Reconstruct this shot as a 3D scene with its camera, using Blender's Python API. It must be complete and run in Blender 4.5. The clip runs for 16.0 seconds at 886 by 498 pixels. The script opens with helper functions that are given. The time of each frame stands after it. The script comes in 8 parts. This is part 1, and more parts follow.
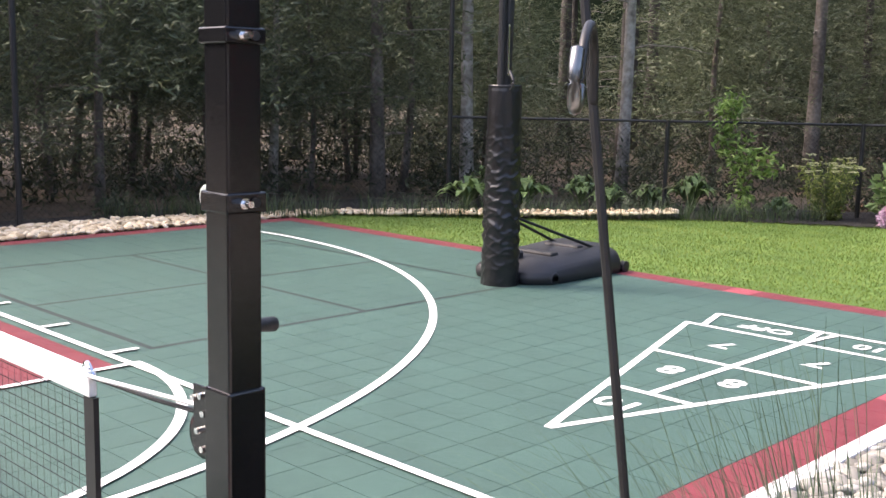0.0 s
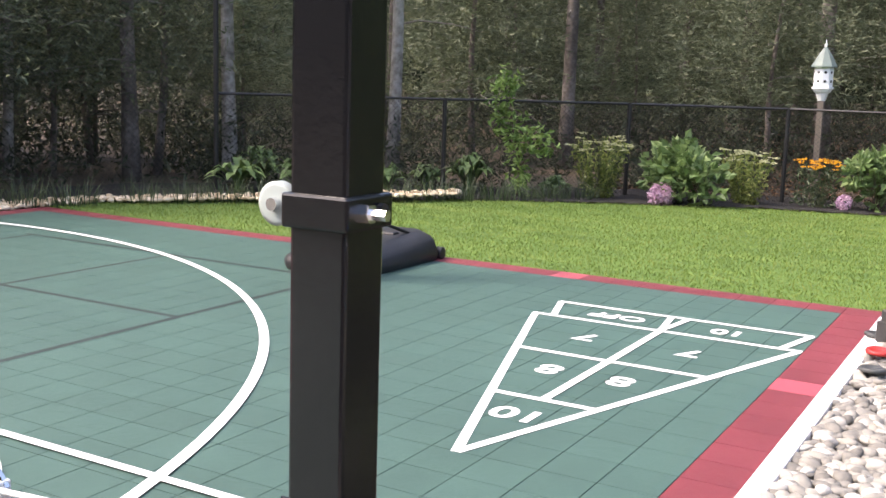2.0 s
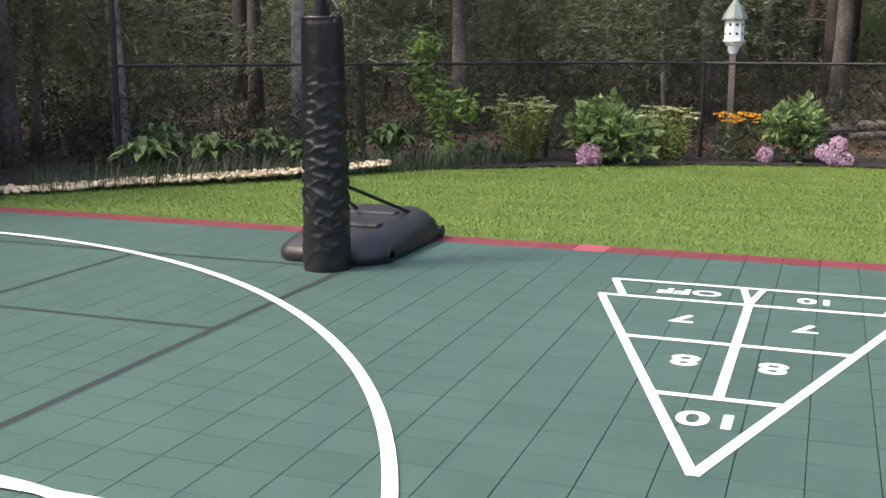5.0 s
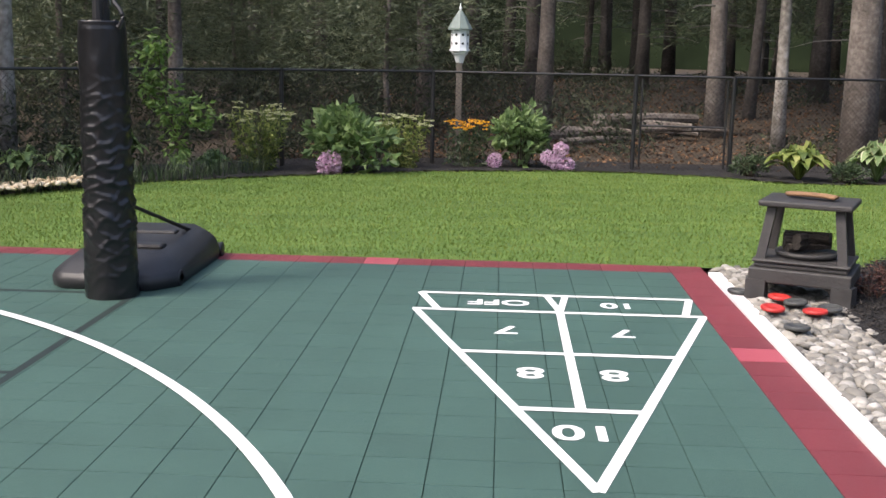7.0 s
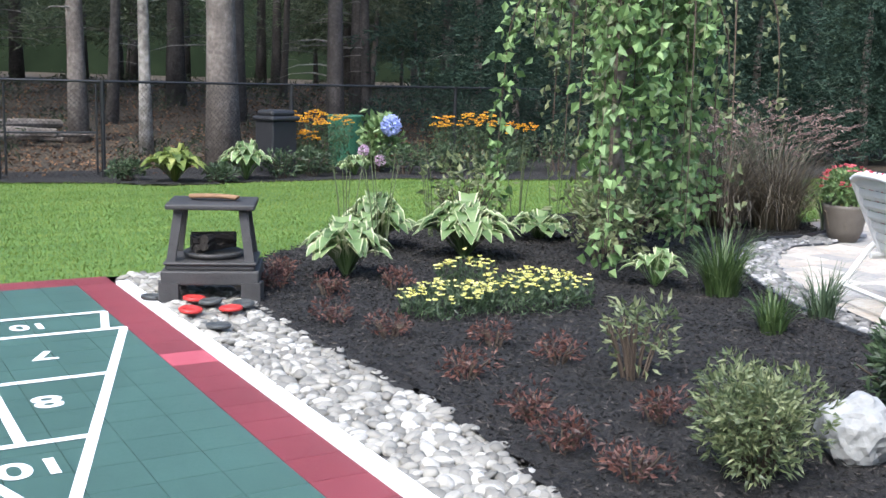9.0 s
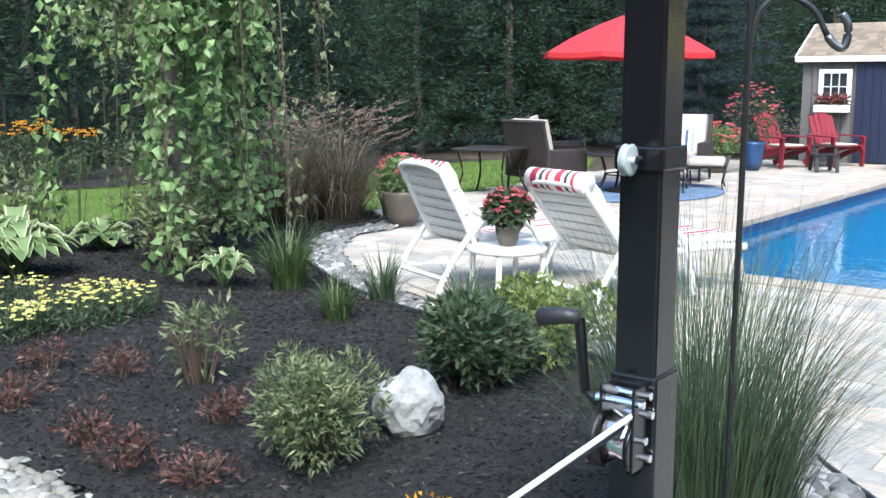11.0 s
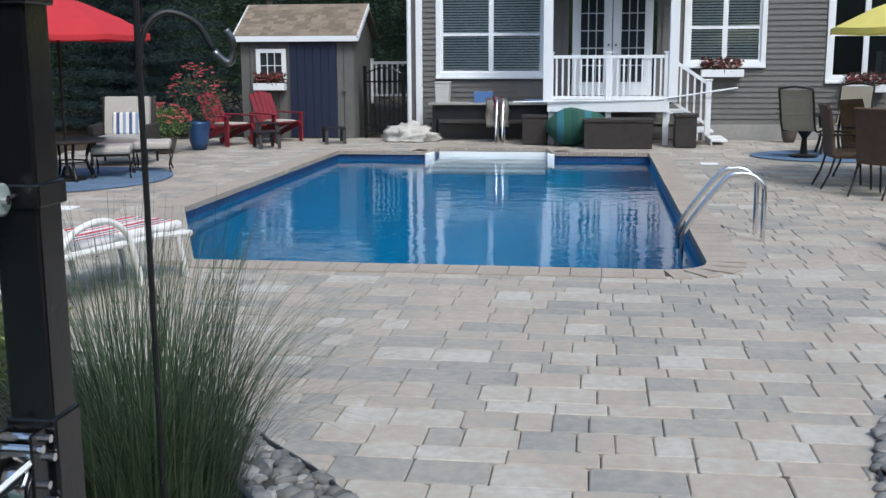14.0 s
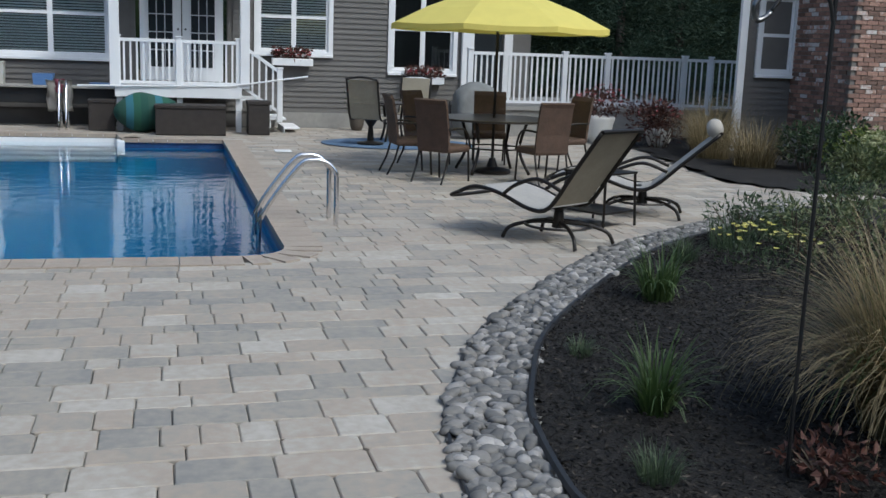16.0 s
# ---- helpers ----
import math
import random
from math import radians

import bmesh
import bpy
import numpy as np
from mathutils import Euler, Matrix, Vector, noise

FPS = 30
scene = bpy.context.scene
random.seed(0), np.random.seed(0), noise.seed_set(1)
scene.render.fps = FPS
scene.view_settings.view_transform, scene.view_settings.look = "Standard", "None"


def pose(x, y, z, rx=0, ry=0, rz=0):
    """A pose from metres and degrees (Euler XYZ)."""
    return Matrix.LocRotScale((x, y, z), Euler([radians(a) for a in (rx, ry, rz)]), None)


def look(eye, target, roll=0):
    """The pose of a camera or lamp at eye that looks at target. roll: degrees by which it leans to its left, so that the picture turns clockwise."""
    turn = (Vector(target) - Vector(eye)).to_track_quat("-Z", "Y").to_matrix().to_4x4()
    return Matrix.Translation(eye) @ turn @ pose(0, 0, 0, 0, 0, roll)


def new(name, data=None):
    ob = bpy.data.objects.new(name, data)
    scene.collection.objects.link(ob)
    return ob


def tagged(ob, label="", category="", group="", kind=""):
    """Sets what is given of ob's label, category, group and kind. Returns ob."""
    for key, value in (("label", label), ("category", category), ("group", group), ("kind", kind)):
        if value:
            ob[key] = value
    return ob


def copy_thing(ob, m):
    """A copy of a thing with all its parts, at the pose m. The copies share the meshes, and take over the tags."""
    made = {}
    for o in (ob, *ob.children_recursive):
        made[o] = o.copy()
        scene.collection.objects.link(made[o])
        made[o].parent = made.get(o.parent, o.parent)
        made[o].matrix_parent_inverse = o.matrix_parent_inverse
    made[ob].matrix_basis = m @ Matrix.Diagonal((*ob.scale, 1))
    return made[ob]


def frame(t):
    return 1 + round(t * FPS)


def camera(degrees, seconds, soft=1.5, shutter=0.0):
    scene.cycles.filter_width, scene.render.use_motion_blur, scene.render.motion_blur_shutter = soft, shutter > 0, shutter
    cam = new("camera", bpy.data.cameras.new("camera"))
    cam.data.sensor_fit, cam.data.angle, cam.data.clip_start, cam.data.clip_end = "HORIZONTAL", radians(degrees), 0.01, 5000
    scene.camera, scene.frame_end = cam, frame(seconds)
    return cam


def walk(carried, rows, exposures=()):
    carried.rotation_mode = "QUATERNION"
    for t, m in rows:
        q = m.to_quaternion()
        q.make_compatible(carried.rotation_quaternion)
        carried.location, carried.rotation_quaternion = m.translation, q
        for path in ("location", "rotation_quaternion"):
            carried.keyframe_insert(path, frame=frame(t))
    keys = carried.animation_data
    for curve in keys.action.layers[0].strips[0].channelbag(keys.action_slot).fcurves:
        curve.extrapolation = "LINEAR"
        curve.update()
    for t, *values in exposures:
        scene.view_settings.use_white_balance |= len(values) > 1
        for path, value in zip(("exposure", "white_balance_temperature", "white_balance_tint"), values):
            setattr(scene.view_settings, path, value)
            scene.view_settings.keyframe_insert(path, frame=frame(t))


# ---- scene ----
cam = camera(45.4, 16.0)
PATH = [
    (0, (2.368, -8.363, 1.708), (0.981, -6.952, 1.415), 1.2),
    (0.5, (2.097, -8.306, 1.694), (0.814, -6.799, 1.406), 1.3),
    (1, (1.833, -8.295, 1.674), (0.655, -6.706, 1.379), 1.4),
    (1.5, (1.51, -8.205, 1.638), (0.435, -6.549, 1.321), 1.8),
    (2, (1.211, -8.154, 1.633), (0.237, -6.436, 1.316), 1.8),
    (2.5, (0.908, -8.163, 1.606), (0.036, -6.393, 1.279), 1.1),
    (3, (0.631, -8.101, 1.577), (-0.189, -6.312, 1.219), 0.5),
    (3.2, (0.512, -8.057, 1.562), (-0.293, -6.261, 1.207), 0.6),
    (5.3, (-0.658, -8.023, 1.587), (-1.277, -6.159, 1.209), 0.5),
    (5.5, (-0.734, -8.021, 1.595), (-1.301, -6.139, 1.226), 1.1),
    (6, (-0.917, -8.015, 1.593), (-1.311, -6.088, 1.23), 1.4),
    (6.5, (-1.125, -8.019, 1.609), (-1.389, -6.074, 1.23), 1.2),
    (7, (-1.324, -7.985, 1.618), (-1.428, -6.021, 1.255), 1.1),
    (7.5, (-1.489, -7.976, 1.635), (-1.284, -6.016, 1.294), 1.5),
    (8, (-1.608, -7.933, 1.632), (-1.087, -6.032, 1.298), 1.9),
    (8.5, (-1.633, -7.905, 1.625), (-0.846, -6.097, 1.291), 1.8),
    (9, (-1.611, -7.87, 1.623), (-0.597, -6.178, 1.294), 1.7),
    (9.5, (-1.554, -7.862, 1.629), (-0.351, -6.298, 1.304), 1.4),
    (10, (-1.501, -7.864, 1.61), (-0.143, -6.43, 1.294), 1.1),
    (10.2, (-1.488, -7.872, 1.608), (-0.076, -6.49, 1.294), 0.8),
    (12.3, (-1.362, -8.017, 1.636), (0.415, -7.162, 1.302), -0.3),
    (12.5, (-1.353, -8.019, 1.643), (0.45, -7.222, 1.307), -0.4),
    (13, (-1.316, -8.027, 1.644), (0.547, -7.383, 1.302), -0.6),
    (13.5, (-1.272, -8.029, 1.639), (0.641, -7.561, 1.289), -0.5),
    (14, (-1.39, -8.069, 1.713), (0.557, -7.794, 1.348), -0.3),
    (14.5, (-1.443, -8.072, 1.737), (0.521, -8.009, 1.363), 0.2),
    (15, (-1.42, -8.065, 1.738), (0.538, -8.209, 1.356), 0.7),
    (15.5, (-1.394, -8.07, 1.725), (0.54, -8.402, 1.342), 1.2),
    (16, (-1.371, -8.061, 1.703), (0.527, -8.568, 1.327), 2.1),
]
walk(cam, [(t, look(eye, target, roll)) for t, eye, target, roll in PATH], [
    (0, 2.2, 7250, 19), (1.5, 2.2, 7250, 19), (3, 2.1, 7200, 17), (5.5, 1.74, 7250, 17), (7, 1.56, 6950, 14), (8, 1.64, 6050, 7), (9, 1.92, 5950, 8),
    (10, 1.95, 5900, 6), (12.5, 1.4, 5900, 3), (13, 1.1, 5900, 3), (14, 0.66, 6000, 4), (15, 0.44, 6000, 3), (16, 0.35, 6000, 3)])

# ---- light ----
world = bpy.data.worlds.new("sky")
scene.world = world
world.use_nodes = True
wn = world.node_tree.nodes
sky = wn.new("ShaderNodeTexSky")
sky.sky_type, sky.sun_disc = "NISHITA", False
sky.sun_elevation, sky.sun_rotation = radians(52), radians(234)
sky.air_density, sky.dust_density = 1.0, 3.0
world.node_tree.links.new(sky.outputs[0], wn["Background"].inputs[0])
wn["Background"].inputs[1].default_value = 0.14
sun = new("sun", bpy.data.lights.new("sun", "SUN"))
sun.data.energy, sun.data.angle, sun.data.color = 1.2, radians(14), (1.0, 0.98, 0.95)
sun.matrix_world = look((-10.2, -7.5, 16), (0, 0, 0))

# ---- helpers for this place ----
U = 0.263


def ramp(nt, fac, stops):
    r = nt.nodes.new("ShaderNodeValToRGB")
    while len(r.color_ramp.elements) < len(stops):
        r.color_ramp.elements.new(0.5)
    for e, (p, c) in zip(r.color_ramp.elements, stops):
        e.position, e.color = p, (*c, 1)
    nt.links.new(fac, r.inputs[0])
    return r.outputs[0]


def mat(name, colour, rough=0.6, metal=0.0, vary=0.15, scale=8.0, bump=0.0, bscale=40.0, random_value=0.0,
        stops=None, island=0.0, coat=0.0, alpha_leaf=False, spec=0.5, stretch=None):
    """A procedural surface: two scales of noise over a base colour, with fine relief."""
    m = bpy.data.materials.new(name)
    m.use_nodes = True
    nt = m.node_tree
    b = nt.nodes["Principled BSDF"]
    b.inputs["Roughness"].default_value = rough
    b.inputs["Metallic"].default_value = metal
    b.inputs["Coat Weight"].default_value = coat
    b.inputs["Specular IOR Level"].default_value = spec
    co = nt.nodes.new("ShaderNodeTexCoord")
    n1 = nt.nodes.new("ShaderNodeTexNoise")
    n1.inputs["Scale"].default_value, n1.inputs["Detail"].default_value = scale, 6
    n2 = nt.nodes.new("ShaderNodeTexNoise")
    n2.inputs["Scale"].default_value, n2.inputs["Detail"].default_value = scale * 0.13, 3
    geo = nt.nodes.new("ShaderNodeNewGeometry")
    nt.links.new(geo.outputs["Position"], n1.inputs["Vector"])
    if stretch:
        mp = nt.nodes.new("ShaderNodeMapping")
        mp.inputs["Scale"].default_value = stretch
        nt.links.new(geo.outputs["Position"], mp.inputs["Vector"])
        nt.links.new(mp.outputs[0], n2.inputs["Vector"])
    else:
        nt.links.new(geo.outputs["Position"], n2.inputs["Vector"])
    mixf = nt.nodes.new("ShaderNodeMath")
    mixf.operation = "ADD"
    nt.links.new(n1.outputs[0], mixf.inputs[0])
    nt.links.new(n2.outputs[0], mixf.inputs[1])
    half = nt.nodes.new("ShaderNodeMath")
    half.operation = "MULTIPLY"
    half.inputs[1].default_value = 0.5
    nt.links.new(mixf.outputs[0], half.inputs[0])
    fac = half.outputs[0]
    if random_value or island:
        rnd = nt.nodes.new("ShaderNodeObjectInfo").outputs["Random"] if random_value else geo.outputs["Random Per Island"]
        sub = nt.nodes.new("ShaderNodeMath")
        sub.operation = "MULTIPLY_ADD"
        nt.links.new(rnd, sub.inputs[0])
        sub.inputs[1].default_value = random_value or island
        nt.links.new(fac, sub.inputs[2])
        off = nt.nodes.new("ShaderNodeMath")
        off.operation = "SUBTRACT"
        nt.links.new(sub.outputs[0], off.inputs[0])
        off.inputs[1].default_value = (random_value or island) / 2
        fac = off.outputs[0]
    if stops is None:
        c = Vector(colour)
        stops = [(0.3, tuple(c * (1 - vary))), (0.7, tuple(min(1, v) for v in c * (1 + vary)))]
    col = ramp(nt, fac, stops)
    nt.links.new(col, b.inputs["Base Color"])
    if bump:
        n3 = nt.nodes.new("ShaderNodeTexNoise")
        n3.inputs["Scale"].default_value, n3.inputs["Detail"].default_value = bscale, 4
        nt.links.new(geo.outputs["Position"], n3.inputs["Vector"])
        bp = nt.nodes.new("ShaderNodeBump")
        bp.inputs["Strength"].default_value, bp.inputs["Distance"].default_value = bump, 0.02
        nt.links.new(n3.outputs[0], bp.inputs["Height"])
        nt.links.new(bp.outputs[0], b.inputs["Normal"])
    if alpha_leaf:
        tr = nt.nodes.new("ShaderNodeBsdfTranslucent")
        nt.links.new(col, tr.inputs[0])
        mx = nt.nodes.new("ShaderNodeMixShader")
        mx.inputs[0].default_value = 0.35
        nt.links.new(b.outputs[0], mx.inputs[1])
        nt.links.new(tr.outputs[0], mx.inputs[2])
        nt.links.new(mx.outputs[0], nt.nodes["Material Output"].inputs[0])
    return m


def link(name, bm, material, parent=None, label="", smooth=False):
    me = bpy.data.meshes.new(name)
    bm.to_mesh(me)
    bm.free()
    for mm in material if isinstance(material, (list, tuple)) else [material]:
        me.materials.append(mm)
    if smooth:
        me.polygons.foreach_set("use_smooth", [True] * len(me.polygons))
    ob = new(name, me)
    if parent:
        ob.parent = parent
    if label:
        ob["label"] = label
    return ob


def part(name, bm, material, parent, label="", smooth=False):
    return link(name, bm, material, parent, label, smooth)


def empty(name, m, label, category, group="", kind=""):
    e = new(name)
    e.empty_display_size = 0.1
    e.matrix_world = m
    return tagged(e, label, category, group, kind)


def box(bm, x0, x1, y0, y1, z0, z1, bevel=0.0, m=None):
    r = bmesh.ops.create_cube(bm, size=1)
    vs = r["verts"]
    bmesh.ops.transform(bm, verts=vs, matrix=Matrix.Translation(((x0 + x1) / 2, (y0 + y1) / 2, (z0 + z1) / 2))
                        @ Matrix.Diagonal((abs(x1 - x0), abs(y1 - y0), abs(z1 - z0), 1)))
    if bevel:
        es = list({e for v in vs for e in v.link_edges})
        r = bmesh.ops.bevel(bm, geom=es, offset=bevel, segments=2, affect="EDGES", profile=0.5)
        vs = list({v for f in r["faces"] for v in f.verts} | {v for v in vs if v.is_valid})
    if m is not None:
        bmesh.ops.transform(bm, verts=[v for v in vs if v.is_valid], matrix=m)
    return bm


def boxed(*a, **k):
    return box(bmesh.new(), *a, **k)


def tube(bm, pts, radius, sides=8, cap=True):
    """A round bar along points; radius is a number or one per point."""
    pts = [Vector(p) for p in pts]
    rings = []
    up = Vector((0.013, 0.021, 1)).normalized()
    for i, p in enumerate(pts):
        d = (pts[min(i + 1, len(pts) - 1)] - pts[max(i - 1, 0)]).normalized()
        a = d.cross(up)
        if a.length < 0.05:
            a = d.cross(Vector((1, 0.02, 0)))
        a.normalize()
        b = d.cross(a)
        r = radius[i] if isinstance(radius, (list, tuple)) else radius
        rings.append([bm.verts.new(p + r * (math.cos(2 * math.pi * k / sides) * a + math.sin(2 * math.pi * k / sides) * b)) for k in range(sides)])
    for q, s in zip(rings, rings[1:]):
        for k in range(sides):
            bm.faces.new((q[k], q[(k + 1) % sides], s[(k + 1) % sides], s[k]))
    if cap:
        bm.faces.new(rings[0][::-1])
        bm.faces.new(rings[-1])
    return bm


def lathe(bm, profile, sides=24, centre=(0, 0, 0)):
    """A turned body from (radius, height) pairs."""
    rings = []
    for r, z in profile:
        rings.append([bm.verts.new((centre[0] + max(r, 1e-4) * math.cos(2 * math.pi * k / sides), centre[1] + max(r, 1e-4) * math.sin(2 * math.pi * k / sides), centre[2] + z)) for k in range(sides)])
    for q, s in zip(rings, rings[1:]):
        for k in range(sides):
            bm.faces.new((q[k], q[(k + 1) % sides], s[(k + 1) % sides], s[k]))
    bm.faces.new(rings[0][::-1])
    bm.faces.new(rings[-1])
    return bm


def slab(bm, outline, z0, z1):
    """A flat plate with upright sides from an anticlockwise outline."""
    lo = [bm.verts.new((x, y, z0)) for x, y in outline]
    hi = [bm.verts.new((x, y, z1)) for x, y in outline]
    bm.faces.new(hi)
    bm.faces.new(lo[::-1])
    n = len(lo)
    for i in range(n):
        bm.faces.new((lo[i], lo[(i + 1) % n], hi[(i + 1) % n], hi[i]))
    return bm


def ribbon(bm, pts, width, z, thick=0.0025):
    """A painted line: a thin strip along points on the ground."""
    pts = [Vector((x, y, 0)) for x, y in pts]
    L, R = [], []
    for i, p in enumerate(pts):
        d = (pts[min(i + 1, len(pts) - 1)] - pts[max(i - 1, 0)]).normalized()
        nrm = Vector((-d.y, d.x, 0)) * width / 2
        L.append(bm.verts.new((p.x + nrm.x, p.y + nrm.y, z)))
        R.append(bm.verts.new((p.x - nrm.x, p.y - nrm.y, z)))
    for i in range(len(pts) - 1):
        bm.faces.new((R[i], R[i + 1], L[i + 1], L[i]))
    return bm


def fall(x, y):
    """The lawn's gentle fall towards the woods, and the bank that rises behind the fence."""
    return -0.02 * min(max(0.0, y - 0.4), 14.0) + 0.085 * min(max(0.0, y - 11.5), 14.0)


def inside(x, y, poly):
    hit = False
    for (x0, y0), (x1, y1) in zip(poly, poly[1:] + poly[:1]):
        if (y0 > y) != (y1 > y) and x < (x1 - x0) * (y - y0) / (y1 - y0) + x0:
            hit = not hit
    return hit


def curve(pts, n=8):
    """A smooth line through points."""
    out = []
    P = [Vector((*p, 0)) if len(p) == 2 else Vector(p) for p in pts]
    for i in range(len(P) - 1):
        a, b, c, d = P[max(i - 1, 0)], P[i], P[i + 1], P[min(i + 2, len(P) - 1)]
        for k in range(n):
            t = k / n
            out.append(0.5 * (2 * b + (c - a) * t + (2 * a - 5 * b + 4 * c - d) * t * t + (3 * b - a - 3 * c + d) * t ** 3))
    out.append(P[-1])
    return out


def sheet(name, outline, z, material, parent=None, depth=0.06, z_of=None, step=0.0):
    """A ground sheet over an outline, triangulated; with step it is a fine grid that follows z_of."""
    bm = bmesh.new()
    if step:
        xs, ys = [p[0] for p in outline], [p[1] for p in outline]
        nx, ny = int((max(xs) - min(xs)) / step) + 1, int((max(ys) - min(ys)) / step) + 1
        grid = {}
        for i in range(nx):
            for j in range(ny):
                cx, cy = min(xs) + (i + 0.5) * step, min(ys) + (j + 0.5) * step
                if not inside(cx, cy, outline):
                    continue
                q = []
                for a, b in ((i, j), (i + 1, j), (i + 1, j + 1), (i, j + 1)):
                    if (a, b) not in grid:
                        x, y = min(xs) + a * step, min(ys) + b * step
                        grid[a, b] = bm.verts.new((x, y, z + (z_of(x, y) if z_of else 0)))
                    q.append(grid[a, b])
                bm.faces.new(q)
        return link(name, bm, material, parent, smooth=True)
    slab(bm, outline, z - depth, z)
    bmesh.ops.triangulate(bm, faces=[f for f in bm.faces if len(f.verts) > 4])
    return link(name, bm, material, parent)

# ---- materials ----
M = {}
M["soil"] = mat("forest_floor", None, 0.95, scale=6, bump=0.6, bscale=30, stops=[(0.3, (0.014, 0.011, 0.007)), (0.5, (0.038, 0.027, 0.015)), (0.7, (0.085, 0.054, 0.028))])
M["lawn"] = mat("lawn_soil", None, 0.9, scale=14, bump=0.8, bscale=160, stretch=(0.22, 1.5, 1.0), stops=[(0.3, (0.045, 0.095, 0.014)), (0.5, (0.09, 0.17, 0.025)), (0.7, (0.15, 0.22, 0.04))])
M["mulch"] = mat("mulch", None, 0.95, scale=45, bump=1.0, bscale=70, stops=[(0.35, (0.004, 0.0034, 0.003)), (0.55, (0.011, 0.009, 0.0078)), (0.75, (0.028, 0.022, 0.018))])
M["green"] = mat("green_court_plastic", (0.050, 0.100, 0.083), 0.5, spec=0.3, vary=0.14, scale=3, bump=0.35, bscale=260, random_value=0.15)
M["red"] = mat("red_court_plastic", (0.165, 0.034, 0.042), 0.5, spec=0.3, vary=0.16, scale=3, bump=0.35, bscale=260, random_value=0.25)
M["green_far"] = mat("green_court_plastic_far", (0.050, 0.100, 0.083), 0.5, spec=0.3, vary=0.14, scale=3, bump=0.35, bscale=260, island=0.15)
M["red_far"] = mat("red_court_plastic_far", (0.165, 0.034, 0.042), 0.5, spec=0.3, vary=0.16, scale=3, bump=0.35, bscale=260, island=0.25)
M["pink"] = mat("pink_court_plastic", (0.34, 0.065, 0.085), 0.5, vary=0.1, scale=3, bump=0.3, bscale=260)
M["joint"] = mat("court_joint", (0.038, 0.068, 0.056), 0.8, vary=0.2)
M["line"] = mat("white_line_paint", (0.72, 0.73, 0.71), 0.55, vary=0.05, scale=30, bump=0.1, bscale=200)
M["darkline"] = mat("dark_line_paint", (0.012, 0.022, 0.02), 0.6, vary=0.3, scale=30)
M["board"] = mat("white_edge_board", (0.72, 0.70, 0.70), 0.6, vary=0.08, scale=9, bump=0.1)
M["blackpaint"] = mat("black_powder_coat", (0.006, 0.006, 0.007), 0.22, vary=0.3, scale=12, bump=0.04, bscale=60)
M["blackmetal"] = mat("dull_black_metal", (0.010, 0.010, 0.011), 0.5, vary=0.3, scale=20)
M["chrome"] = mat("chrome", (0.75, 0.75, 0.76), 0.18, 1.0, vary=0.05, scale=20)
M["plastic_black"] = mat("black_plastic", (0.018, 0.018, 0.02), 0.5, vary=0.25, scale=6, bump=0.1, bscale=90)
M["vinyl_black"] = mat("black_vinyl", (0.008, 0.008, 0.009), 0.34, vary=0.2, scale=9, bump=0.1, bscale=40)
M["white"] = mat("white_paint", (0.78, 0.79, 0.80), 0.5, vary=0.04, scale=6, bump=0.05)
M["siding"] = mat("grey_siding", (0.125, 0.118, 0.110), 0.65, vary=0.12, scale=5, bump=0.15, bscale=50)
M["glass_dark"] = mat("window_glass", (0.03, 0.035, 0.04), 0.06, vary=0.1, scale=3, spec=0.8)
M["blind"] = mat("window_blind", (0.78, 0.82, 0.80), 0.6, vary=0.08, scale=10)
M["shed"] = mat("grey_shed_board", (0.12, 0.1162, 0.1087), 0.7, vary=0.12, scale=8, bump=0.2, bscale=40)
M["navy"] = mat("navy_door_paint", (0.010, 0.016, 0.042), 0.55, vary=0.15, scale=8, bump=0.1)
M["shingle"] = mat("tan_shingle", (0.24, 0.1896, 0.1404), 0.9, vary=0.25, scale=10, bump=0.4, bscale=80, island=0.5)
M["paver"] = mat("concrete_paver", None, 0.8, scale=16, bump=0.1, bscale=60, random_value=0.42,
                 stops=[(0.2, (0.225, 0.218, 0.205)), (0.4, (0.31, 0.285, 0.245)), (0.52, (0.36, 0.305, 0.25)), (0.66, (0.385, 0.35, 0.30)), (0.84, (0.47, 0.44, 0.395))])
M["paver_joined"] = mat("concrete_paver_far", None, 0.8, scale=16, bump=0.1, bscale=60, island=0.42,
                        stops=[(0.2, (0.225, 0.218, 0.205)), (0.4, (0.31, 0.285, 0.245)), (0.52, (0.36, 0.305, 0.25)), (0.66, (0.385, 0.35, 0.30)), (0.84, (0.47, 0.44, 0.395))])
M["sand"] = mat("joint_sand", (0.06, 0.056, 0.05), 0.95, vary=0.25, scale=60, bump=0.4, bscale=200)
M["coping"] = mat("pool_coping", (0.36, 0.305, 0.25), 0.75, vary=0.15, scale=20, bump=0.3, bscale=80, island=0.3)
M["liner"] = mat("blue_pool_liner", (0.006, 0.27, 0.52), 0.45, vary=0.08, scale=4)
M["liner_band"] = mat("pool_tile_band", (0.02, 0.06, 0.17), 0.4, vary=0.5, scale=30)
M["pebble"] = mat("river_pebble", None, 0.65, scale=18, bump=0.15, bscale=60, island=0.6, stops=[(0.2, (0.12, 0.112, 0.095)), (0.45, (0.19, 0.178, 0.153)), (0.65, (0.255, 0.24, 0.205)), (0.85, (0.42, 0.40, 0.365))])
M["pebble_grey"] = mat("grey_pebble", None, 0.65, scale=18, bump=0.15, bscale=60, island=0.6, stops=[(0.2, (0.085, 0.083, 0.079)), (0.45, (0.15, 0.145, 0.136)), (0.65, (0.215, 0.205, 0.192)), (0.85, (0.40, 0.38, 0.36))])
